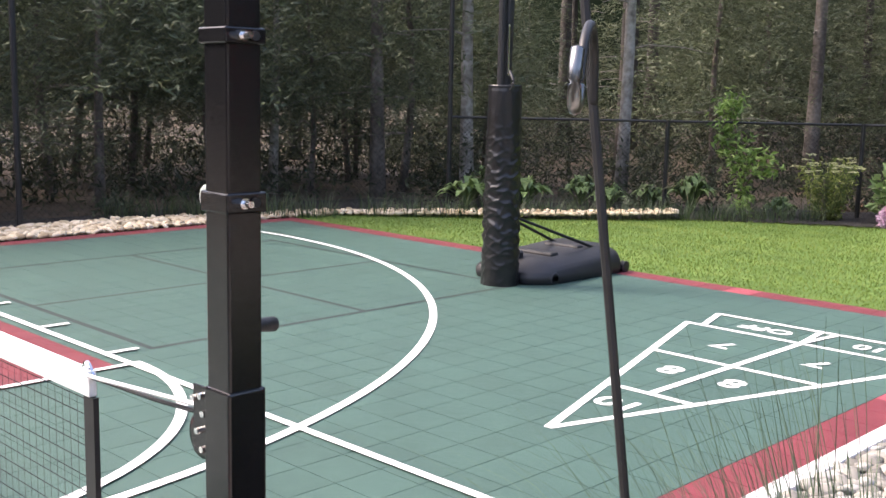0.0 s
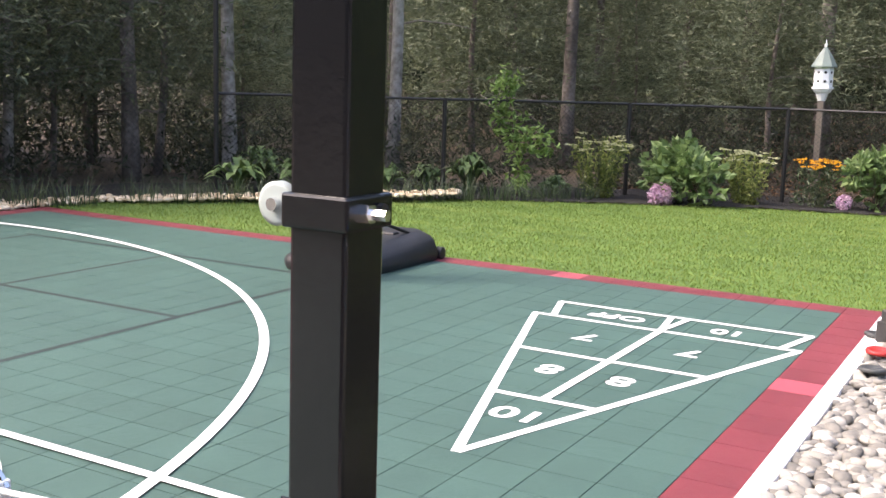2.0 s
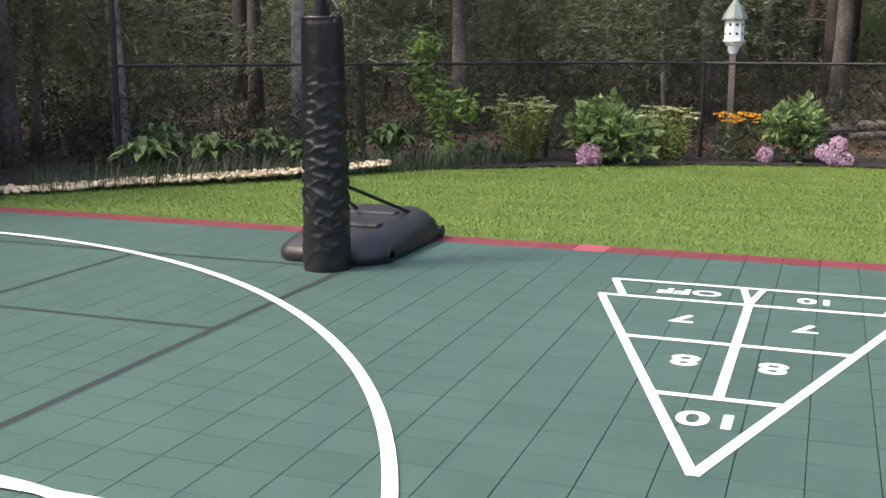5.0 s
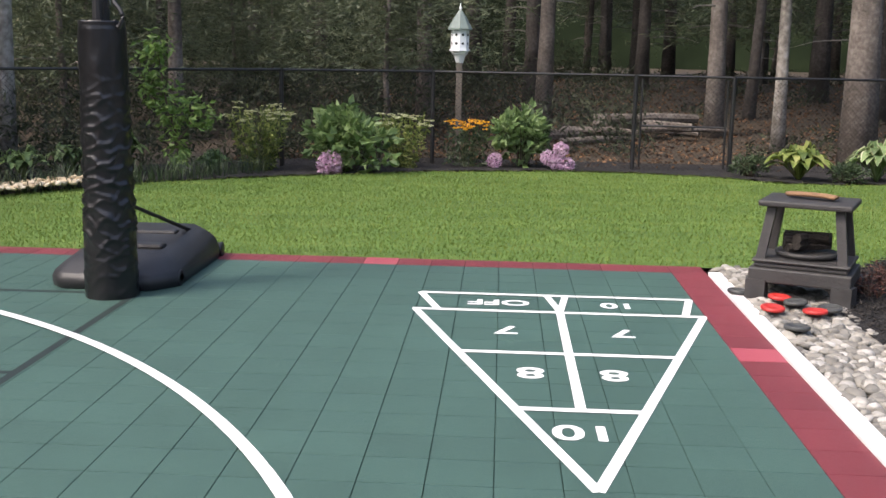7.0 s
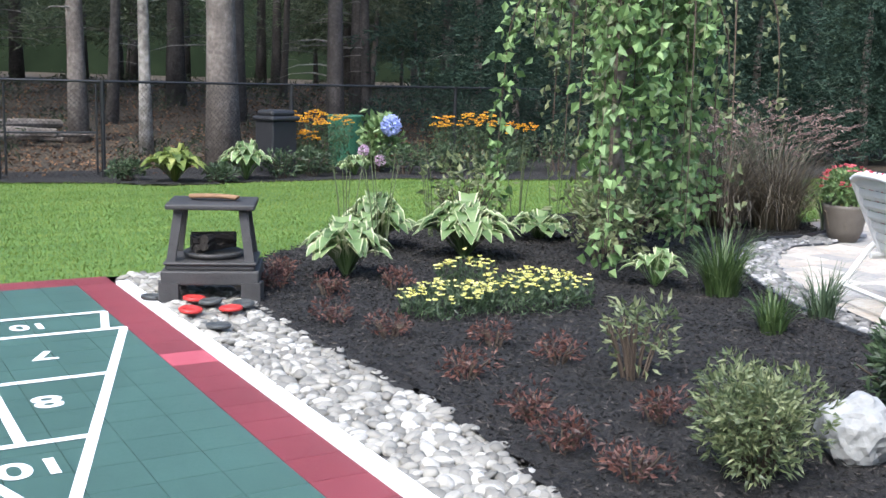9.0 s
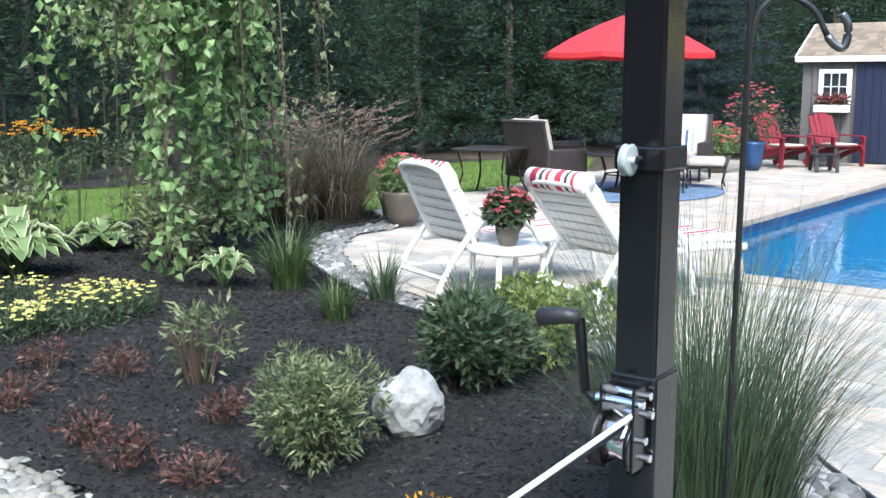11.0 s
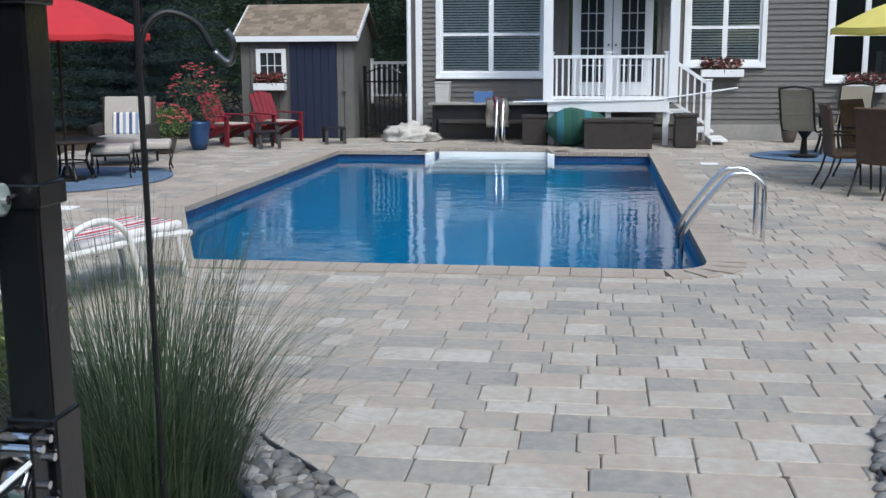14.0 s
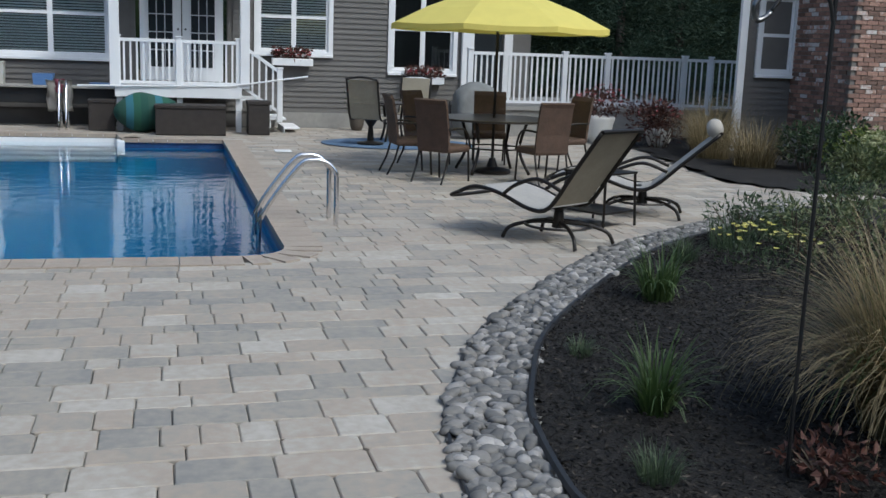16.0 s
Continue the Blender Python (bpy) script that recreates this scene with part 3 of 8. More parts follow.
def leaf_arrays(pos, way, length, width, rng, fold=0.18, curl=0.25, roll=None):
    """Pointed leaves: base, two shoulders, tip; a shallow fold and a drooping tip. Returns verts and faces."""
    n = len(pos)
    way = unit_rows(way)
    side = np.cross(way, rng.normal(size=(n, 3)) if roll is None else roll)
    side = unit_rows(side)
    nor = np.cross(side, way)
    L, Wd = np.broadcast_to(length, n)[:, None], np.broadcast_to(width, n)[:, None]
    base = pos
    m1 = pos + way * L * 0.45 + side * Wd * 0.5 + nor * Wd * fold
    m2 = pos + way * L * 0.45 - side * Wd * 0.5 + nor * Wd * fold
    tip = pos + way * L - nor * L * curl
    v = np.stack([base, m1, tip, m2], 1).reshape(-1, 3)
    f = [(4 * i, 4 * i + 1, 4 * i + 2, 4 * i + 3) for i in range(n)]
    return v, f


def leaves(name, pos, way, length, width, material, parent, seed=1, label="", **k):
    v, f = leaf_arrays(np.asarray(pos, float), np.asarray(way, float), length, width, np.random.default_rng(seed), **k)
    return raw(name, v, f, material, parent, label)


def blade_arrays(roots, leans, heights, width, rng, segs=4, arch=0.6):
    """Grass blades: narrow ribbons that rise and arch over."""
    n = len(roots)
    V, F = [], []
    lean = np.asarray(leans)
    for i in range(n):
        r, l, h = roots[i], lean[i], heights[i]
        s = np.array((-l[1], l[0], 0.0))
        s = s / (np.linalg.norm(s) + 1e-9)
        b = len(V)
        ln = np.linalg.norm(l)
        way = l / (ln + 1e-9)
        a0, a1 = 0.26 * ln, 0.1 + 3.2 * arch * ln
        u, z = 0.0, 0.0
        for k in range(segs + 1):
            t = k / segs
            w = width * (1 - 0.85 * t ** 1.5) * 0.5
            p = r + np.array((way[0] * u, way[1] * u, z))
            V.append(p + s * w)
            V.append(p - s * w)
            bend = a0 + (a1 - a0) * (t + 0.5 / segs) ** 1.7
            u += h / segs * math.sin(bend)
            z += h / segs * math.cos(bend)
        for k in range(segs):
            F.append((b + 2 * k, b + 2 * k + 1, b + 2 * k + 3, b + 2 * k + 2))
    return V, F


def cover(outline, cell, rng, jitter=0.45):
    """Points spread evenly over an outline."""
    xs, ys = [p[0] for p in outline], [p[1] for p in outline]
    out = []
    x = min(xs)
    row = 0
    while x < max(xs):
        y = min(ys) + (cell / 2 if row % 2 else 0)
        while y < max(ys):
            px, py = x + rng.uniform(-jitter, jitter) * cell, y + rng.uniform(-jitter, jitter) * cell
            if inside(px, py, outline):
                out.append((px, py))
            y += cell
        x += cell * 0.87
        row += 1
    return out


bm = bmesh.new()
bmesh.ops.create_icosphere(bm, subdivisions=1, radius=1)
bmesh.ops.subdivide_edges(bm, edges=bm.edges, cuts=1, use_grid_fill=True)
for v in bm.verts:
    v.co.normalize()
BALL_V = np.array([v.co[:] for v in bm.verts])
BALL_F = [tuple(v.index for v in f.verts) for f in bm.faces]
bm.free()
bm = bmesh.new()
bmesh.ops.create_icosphere(bm, subdivisions=2, radius=1)
SMALL_V = np.array([v.co[:] for v in bm.verts])
SMALL_F = [tuple(v.index for v in f.verts) for f in bm.faces]
bm.free()


def stones(name, points, size, material, label, category, seed, z=0.0, flat=0.55, spread=0.35, detail=False):
    rng = np.random.default_rng(seed)
    BV, BF = (BALL_V, BALL_F) if detail else (SMALL_V, SMALL_F)
    V, F = [], []
    for px, py in points:
        s = size * rng.uniform(1 - spread, 1 + spread)
        sc = np.array((s * rng.uniform(0.9, 1.5), s * rng.uniform(0.75, 1.0), s * flat * rng.uniform(0.75, 1.2)))
        R = np.array(Euler((rng.normal() * 0.25, rng.normal() * 0.25, rng.uniform(0, 6.28))).to_matrix())
        dent = 1 + 0.10 * np.sin(BV @ rng.normal(size=3) * 2.2 + rng.uniform(0, 6))
        v = (BV * sc * dent[:, None]) @ R.T + np.array((px, py, z + sc[2] * rng.uniform(0.2, 0.75)))
        b = len(V)
        V.extend(v)
        F.extend([tuple(b + i for i in f) for f in BF])
    return tagged(raw(name, V, F, material, smooth=True), label, category, kind="stuff")


def offset_line(pts, d):
    out = []
    for i, p in enumerate(pts):
        a, b = Vector(pts[max(i - 1, 0)]), Vector(pts[min(i + 1, len(pts) - 1)])
        t = (b - a).normalized()
        out.append((p[0] - t.y * d, p[1] + t.x * d))
    return out


# ---- beds of mulch ----
def bed(name, outline, label, z=0.03, z_of=None, seed=3, step=0.09, bumps=0.02):
    def h(x, y):
        return (z_of(x, y) if z_of else 0) + bumps * (noise.noise((x * 9, y * 9, seed)) + 0.6 * noise.noise((x * 22, y * 22, seed)))
    o = sheet(name, outline, z, M["mulch"], z_of=h, step=step)
    return tagged(o, label, "flower bed", kind="structure")


def chips(name, outline, cell, z, seed, z_of=None):
    """Loose bark chips over a bed."""
    rng = np.random.default_rng(seed)
    pts = cover(outline, cell, rng, 0.5)
    n = len(pts)
    p = np.array([(x, y, z + (z_of(x, y) if z_of else 0) + rng.uniform(0, 0.02)) for x, y in pts])
    w = rng.normal(size=(n, 3)) * (1, 1, 0.3)
    v, f = leaf_arrays(p, w, rng.uniform(0.02, 0.05, n), rng.uniform(0.006, 0.015, n), rng, curl=0.1)
    return tagged(raw(name, v, f, M["chip"]), "loose shredded dark bark mulch chips", "mulch", kind="stuff")


M["chip"] = mat("bark_chip", None, 0.95, scale=20, island=0.9, stops=[(0.1, (0.005, 0.0045, 0.004)), (0.45, (0.010, 0.0088, 0.008)), (0.78, (0.02, 0.017, 0.015)), (0.98, (0.085, 0.072, 0.063))])
bed("island_bed", ISLAND, "dark bark-mulch planting bed beside the court")
bed("corner_bed", BED_R, "dark bark-mulch planting bed with a curved pebble edge")
bed("house_bed", BED_HOUSE, "dark mulch planting bed along the house", step=0.2)
BACK = BED_LAWN + [(17.0, 12.0), (9.4, 11.4), (2.2, 10.4), (-2.5, 10.6), (-5.0, 9.6), (-7.2, 7.2), (-9.6, 4.4), (-10.6, 3.0), (-10.6, -14.0), (-9.95, -14.0), (-9.95, -3.3), (-9.9, -1.8), (-9.5, -0.3)]
bed("back_bed", BACK, "dark mulch border along the garden fence", z=0.02, z_of=fall, step=0.15)
chips("mulch_chips", ISLAND, 0.03, 0.035, 5)
chips("mulch_chips", [p for p in BED_R if p[1] > -16] + [(0.7, -15.0)], 0.027, 0.035, 6)

# ---- pebbles ----
rng = np.random.default_rng(11)
STRIP = [(0.37, 0.26), (0.72, 0.2), (1.0, -0.35), (0.95, -1.2), (0.9, -2.6), (0.95, -3.5), (0.9, -4.3), (0.75, -5.0), (0.72, -7.2), (0.37, -7.2)]
tagged(sheet("pebble_strip_bed", STRIP, 0.0, M["sand"], step=0.06), "sand under the pebble strip", "ground", kind="structure")
stones("pebbles", cover(STRIP, 0.062, rng) + cover(STRIP, 0.085, rng), 0.037, M["pebble"], "pale smooth river pebbles beside the court", "pebbles", 12, 0.0, detail=True)
edge_r = [(2.0, -9.6)] + BED_R[1:10]
edge_r = [(p.x, p.y) for p in curve(edge_r, 6)]
outer_r = offset_line(edge_r, 0.40)
BAND_R = [(0.7, -9.85)] + edge_r + outer_r[::-1] + [(0.7, -9.4)]
tagged(sheet("pebble_band_bed", BAND_R, 0.004, M["sand"], step=0.05), "sand under the curved pebble band", "ground", kind="structure")
stones("pebbles", cover(BAND_R, 0.060, rng) + cover(BAND_R, 0.09, rng), 0.036, M["pebble_grey"], "grey smooth pebbles in a curved band", "pebbles", 13, 0.0, detail=True)
edge_l = [(p.x, p.y) for p in curve([(8.0, -0.15), (7.3, -0.35), (6.6, -0.38), (5.7, -0.95), (5.0, -1.75), (4.45, -2.7), (4.15, -3.5), (4.0, -4.6), (3.55, -5.6), (3.1, -6.05), (2.7, -6.4), (2.2, -6.85), (1.5, -7.15), (0.75, -7.3)], 5)]
outer_l = offset_line(edge_l, 0.36)
BAND_L = edge_l + outer_l[::-1]
tagged(sheet("pebble_band_bed", BAND_L, 0.004, M["sand"], step=0.05), "sand under the curved pebble band", "ground", kind="structure")
stones("pebbles", cover(BAND_L, 0.066, rng) + cover(BAND_L, 0.1, rng), 0.037, M["pebble_grey"], "grey smooth pebbles in a curved band", "pebbles", 14, 0.0, detail=True)
for nm, ln in (("bed_edging", edge_r), ("bed_edging", edge_l)):
    bm = bmesh.new()
    tube(bm, [(x, y, 0.035) for x, y in ln], 0.022, 6)
    tagged(link(nm, bm, M["plastic_black"]), "black plastic edging strip between pebbles and mulch", "edging", kind="structure")
for ln in (outer_r, outer_l):
    bm = bmesh.new()
    tube(bm, [(x, y, 0.012) for x, y in ln], 0.012, 6)
    tagged(link("bed_edging", bm, M["plastic_black"]), "thin dark edging strip between pebbles and paving", "edging", kind="structure")
GRAVEL = [(-8.97, -14.0), (-8.97, 0.3), (-8.8, 0.9), (-7.9, 2.2), (-6.9, 3.4), (-6.0, 5.0), (-6.2, 5.3), (-7.2, 3.75), (-8.2, 2.55), (-9.2, 1.1), (-9.6, -0.3), (-9.95, -1.8), (-9.95, -14.0)]
stones("gravel", cover(GRAVEL, 0.07, rng), 0.04, M["gravel"], "tan gravel strip along the court and the border", "gravel", 15, 0.02)

# ---- lawn grass ----
M["grass"] = mat("grass_blade", None, 0.55, scale=2.2, island=0.28, alpha_leaf=True, stretch=(0.3, 6.0, 1.0),
                 stops=[(0.2, (0.075, 0.125, 0.02)), (0.45, (0.125, 0.195, 0.032)), (0.65, (0.185, 0.24, 0.05)), (0.92, (0.29, 0.30, 0.10))])
pts = cover([p for p in lawn_outline], 0.042, rng, 0.5)
n = len(pts)
p = np.array([(x, y, fall(x, y) - 0.004) for x, y in pts])
w = rng.normal(size=(n, 3)) * (0.6, 0.6, 0.1) + (0, 0, 1.0)
v, f = leaf_arrays(p, w, rng.uniform(0.026, 0.05, n), rng.uniform(0.007, 0.015, n), rng)
tagged(raw("lawn_grass", v, f, M["grass"]), "short mown lawn grass", "grass", kind="stuff")

# ---- pool edge ----
coping = empty("pool_coping", pose(0, 0, 0), "rounded grey-tan coping stones round the pool", "pool coping", kind="structure")
n = len(POOL)
for i in range(n):
    a, b = Vector(POOL[i]), Vector(POOL[(i + 1) % n])
    d = (b - a)
    k = max(1, round(d.length / 0.24))
    t = d.normalized()
    out = Vector((t.y, -t.x))
    for j in range(k):
        p0, p1 = a + d * (j / k) + t * 0.004, a + d * ((j + 1) / k) - t * 0.004
        bm = bmesh.new()
        q = [p0 - out * 0.03, p1 - out * 0.03, p1 + out * 0.29, p0 + out * 0.29]
        slab(bm, [(v.x, v.y) for v in q][::-1], -0.05, 0.016)
        bmesh.ops.recalc_face_normals(bm, faces=bm.faces)
        part("coping_stone", bm, M["coping"], coping)
# white steps
steps = empty("pool_steps", pose(16.95, -6.3, 0), "white moulded pool entry steps at the end wall", "pool steps")
for k in range(4):
    part("step", boxed(-0.75 + 0.36 * k, 0.02 if k < 2 else 0.795, -1.0, 1.0, -1.45, -1.12 + 0.26 * k, bevel=0.03), M["white"], steps)
for y in (-1.13, 1.0):
    part("side_wall", boxed(-0.05, 0.3, y, y + 0.13, -1.2, -0.02, bevel=0.02), M["white"], steps)
part("back_wall", boxed(0.755, 0.795, -0.99, 0.99, -1.2, -0.06), M["white"], steps)
# ladder
ladder = empty("pool_ladder", pose(8.0, -9.1, 0), "bent stainless steel pool ladder rails", "pool ladder")
for dx in (0.0, 0.46):
    pts = [(dx + 0.42, -0.52, -0.05), (dx + 0.42, -0.52, 0.42), (dx + 0.42, -0.50, 0.52), (dx + 0.42, -0.42, 0.60), (dx + 0.42, -0.30, 0.62), (dx + 0.42, -0.16, 0.56), (dx + 0.42, 0.15, 0.14), (dx + 0.42, 0.2, -0.1), (dx + 0.42, 0.2, -0.9)]
    part("rail", tube(bmesh.new(), curve(pts, 5), 0.024, 10), M["chrome"], ladder, smooth=True)
for z in (-0.35, -0.65):
    part("tread", boxed(0.42, 0.88, 0.14, 0.22, z, z + 0.03), M["white"], ladder)

# ---- woods ----
M["needle"] = mat("pine_needles", None, 0.6, scale=0.9, island=0.5, alpha_leaf=True, stops=[(0.2, (0.042, 0.056, 0.030)), (0.5, (0.09, 0.115, 0.06)), (0.8, (0.18, 0.195, 0.115))])
M["fir"] = mat("fir_needles", None, 0.75, spec=0.12, scale=0.9, island=0.5, alpha_leaf=True, stops=[(0.2, (0.018, 0.034, 0.024)), (0.5, (0.036, 0.063, 0.045)), (0.8, (0.075, 0.105, 0.075))])
M["spruce"] = mat("blue_spruce_needles", None, 0.7, spec=0.2, scale=0.9, island=0.5, alpha_leaf=True, stops=[(0.2, (0.018, 0.030, 0.033)), (0.5, (0.032, 0.050, 0.054)), (0.8, (0.055, 0.080, 0.085))])
M["deadwood"] = mat("dead_limb", None, 0.9, scale=12, bump=0.5, stops=[(0.3, (0.10, 0.09, 0.08)), (0.7, (0.26, 0.24, 0.21))])


def conifer(name, H, c0, radius, r0, material, seed, branches, label, density=6, limbs=8, cone=1.0, length=0.26, width=0.042, droop=0.25, bark="bark", tiers=0):
    rng = np.random.default_rng(seed)
    t = empty(name, pose(0, 0, -60), label, "tree")
    bend = rng.normal(size=2) * 0.12
    pts = [(bend[0] * math.sin(k * 0.5), bend[1] * math.sin(k * 0.6), H * k / 10 - (0.35 if k == 0 else 0)) for k in range(11)]
    rad = [r0 * (1.25 if k == 0 else 1 - 0.092 * k) for k in range(11)]
    part("trunk", tube(bmesh.new(), pts, rad, 10), M[bark], t, smooth=True)
    for k in range(limbs):
        z = rng.uniform(0.9, c0 + 1.5)
        a = rng.uniform(0, 6.28)
        L = rng.uniform(0.5, 1.9)
        q = [(math.cos(a) * L * s + 0.05 * rng.normal(), math.sin(a) * L * s + 0.05 * rng.normal(), z + L * (0.25 * s - 0.3 * s * s)) for s in (0, 0.35, 0.7, 1.0)]
        part("limb", tube(bmesh.new(), q, [0.022, 0.016, 0.011, 0.004], 5), M["deadwood"], t)
    P, Wy = [], []
    for k in range(branches):
        f = (k + rng.uniform()) / branches
        if tiers:
            f = (math.floor(f * tiers) + 0.22 * rng.uniform()) / tiers
        z = c0 + (H - c0) * f
        L = radius * ((1 - f) ** cone * 0.95 + 0.08) * rng.uniform(0.7, 1.15)
        a = k * 2.4 + rng.normal() * 0.3
        d = np.array((math.cos(a), math.sin(a), 0.0))
        m = max(3, int(density * L / radius * 3))
        for i in range(m):
            s = (i + 1) / m
            p = d * L * s + np.array((0, 0, z + L * (0.18 * s - droop * s * s)))
            side = np.array((-d[1], d[0], 0)) * rng.normal() * (0.15 if tiers else 0.24) * L * (1.15 - s if tiers else s)
            for q in range(8):
                P.append(p + side + rng.normal(size=3) * (0.035 if tiers else 0.07))
                Wy.append(d * 0.7 + rng.normal(size=3) * (0.7, 0.7, 0.45))
    n = len(P)
    leaves("crown", np.array(P), np.array(Wy), rng.uniform(0.6, 1.2, n) * length, rng.uniform(0.6, 1.2, n) * width, material, t, seed)
    return t


PINES = [conifer("pine_tree", 14, 5.0, 3.0, 0.15, M["needle"], 31, 80, "tall pine with bare lower trunk and dead limbs"),
         conifer("pine_tree", 13, 4.2, 2.8, 0.12, M["needle"], 32, 80, "slender pine with a mottled grey trunk", bark="bark_pale"),
         conifer("pine_tree", 15, 6.0, 3.2, 0.19, M["needle"], 33, 80, "tall pine with bare lower trunk and dead limbs"),
         conifer("pine_tree", 14, 4.6, 3.0, 0.15, M["needle"], 38, 80, "pine in the woods with shade painted into its trunk colour", bark="bark_shaded"),
         conifer("pine_tree", 15, 5.4, 3.0, 0.21, M["needle"], 39, 80, "pine in the woods with shade painted into its trunk colour", bark="bark_shaded")]
YOUNG = [conifer("young_pine", 7.0, 0.9, 2.3, 0.07, M["needle"], 34, 110, "young dark-green pine in the woods", density=7, limbs=5, cone=0.7, length=0.2, width=0.03),
         conifer("young_pine", 6.0, 1.5, 2.6, 0.07, M["needle"], 35, 100, "young dark-green pine in the woods", density=7, limbs=5, cone=0.6, length=0.2, width=0.03)]
FIRS = [conifer("fir_tree", 8.0, 0.3, 2.6, 0.12, M["fir"], 36, 170, "dense dark-green fir behind the lawn", density=8, limbs=2, cone=0.8, length=0.2, width=0.035)]
SPRUCE = conifer("spruce_tree", 6.5, 0.15, 2.1, 0.1, M["spruce"], 37, 300, "dense blue-grey spruce beside the garden shed", density=13, limbs=0, cone=0.95, length=0.13, width=0.02, droop=0.05, tiers=19)
rng = random.Random(77)


def plant_tree(src, x, y, s=1.0, turn=None):
    o = copy_thing(src, pose(x, y, -0.05 + fall(x, y), 0, 0, rng.uniform(0, 360) if turn is None else turn) @ Matrix.Diagonal((s, s, s, 1)))
    o.scale = (s, s, s)
    return o


# trees that stand out
plant_tree(PINES[1], -8.58, 7.23, 1.0)
plant_tree(PINES[1], -10.4, 5.2, 1.05)
plant_tree(PINES[0], -11.3, 3.9, 0.9)
plant_tree(PINES[0], -7.8, 12.9, 1.05)
plant_tree(PINES[1], -12.6, 2.6, 0.7)
plant_tree(PINES[2], 5.0, 11.2, 1.55)
plant_tree(PINES[1], 4.1, 13.2, 1.1)
plant_tree(PINES[0], -0.4, 16.5, 1.3)
plant_tree(PINES[0], 3.2, 15.0, 1.3)
plant_tree(PINES[2], -3.0, 15.4, 1.0)
placed = [(-8.58, 7.23), (-10.4, 5.2), (-7.8, 12.9), (5.0, 11.2), (4.1, 13.2), (-0.4, 16.5), (3.2, 15)]


def fence_y(x):
    for (x0, y0), (x1, y1) in zip(FENCE, FENCE[1:]):
        if x0 <= x <= x1:
            return y0 + (y1 - y0) * (x - x0) / (x1 - x0)
    return 3.0 if x < -9 else 10.8


def woods(srcs, count, xr, yr, gap, scale, clear=2.0):
    made = 0
    for _ in range(4000):
        x, y = rng.uniform(*xr), rng.uniform(*yr)
        if made >= count:
            break
        if (x > -11.5 and y < fence_y(x) + clear) or any((x - a) ** 2 + (y - b) ** 2 < gap * gap for a, b in placed):
            continue
        placed.append((x, y))
        plant_tree(rng.choice(srcs), x, y, rng.uniform(*scale))
        made += 1


woods(YOUNG, 16, (-20, -3), (4, 20), 1.9, (0.7, 1.3), 2.2)
woods(YOUNG, 14, (-18, -11.8), (-7, 9), 1.5, (0.7, 1.2), 2.6)
woods(PINES[3:], 16, (-24, -8), (-6, 26), 2.6, (0.8, 1.2), 2.5)
woods(PINES[3:], 34, (-8, 14), (14, 36), 2.6, (0.8, 1.25), 4.0)
woods(PINES[3:], 10, (10, 26), (13, 30), 2.8, (0.8, 1.2), 3.0)
woods(YOUNG, 30, (-26, 24), (22, 40), 2.0, (1.1, 1.7), 8.0)
for x, y, s in ((11.8, 11.5, 0.8), (14.2, 9.6, 0.9), (16.6, 9.0, 0.95), (19.0, 8.0, 1.0), (21.4, 7.0, 1.1), (23.8, 6.0, 1.15), (22.6, 10.0, 1.3), (17.8, 11.6, 1.3), (26.0, 4.0, 1.2), (25.5, 8.0, 1.4), (12.6, 14.5, 1.2), (28.5, 1.0, 1.3), (30.5, -3.0, 1.3), (22.6, 3.2, 0.8)):
    plant_tree(FIRS[0], x, y, s)
plant_tree(SPRUCE, 20.3, 1.35, 1.0)
for x, y, s in ((27, -15, 1.3), (29, -18.5, 1.4), (27.5, -21, 1.3), (30, -24, 1.4), (27.5, -27, 1.4), (31, -12, 1.4)):
    plant_tree(FIRS[0], x, y, s)
for src in PINES + YOUNG + FIRS + [SPRUCE]:
    for o in list(src.children_recursive) + [src]:
        bpy.data.objects.remove(o)

# undergrowth behind the fence
M["brush"] = mat("woodland_brush", None, 0.8, scale=2, island=0.6, alpha_leaf=True, stops=[(0.2, (0.018, 0.026, 0.013)), (0.5, (0.038, 0.050, 0.025)), (0.8, (0.075, 0.082, 0.045))])
g = np.random.default_rng(88)
P, Wy, Lh = [], [], []
for _ in range(1500):
    x = g.uniform(-24, 1.5) if g.uniform() < 0.8 else g.uniform(1.5, 22)
    y = g.uniform(-5, 30)
    lim = fence_y(x) + 0.7 if x > -10.4 else -99
    if y < lim or (x > -10.6 and y < 3):
        continue
    r, h = g.uniform(0.3, 0.9), g.uniform(0.25, 1.5 if x < 1.5 else 0.5)
    n = 70
    d = g.normal(size=(n, 3)) * (r * 0.5, r * 0.5, 0)
    d[:, 2] = g.uniform(0.0, h, n)
    P.append(d + (x, y, fall(x, y) - 0.05))
    Wy.append(g.normal(size=(n, 3)) + (0, 0, 0.3))
P, Wy = np.concatenate(P), np.concatenate(Wy)
tagged(leaves("undergrowth", P, Wy, g.uniform(0.08, 0.22, len(P)), g.uniform(0.02, 0.06, len(P)), M["brush"], None, 89), "dark tangled brush and saplings in the woods", "undergrowth", kind="stuff")

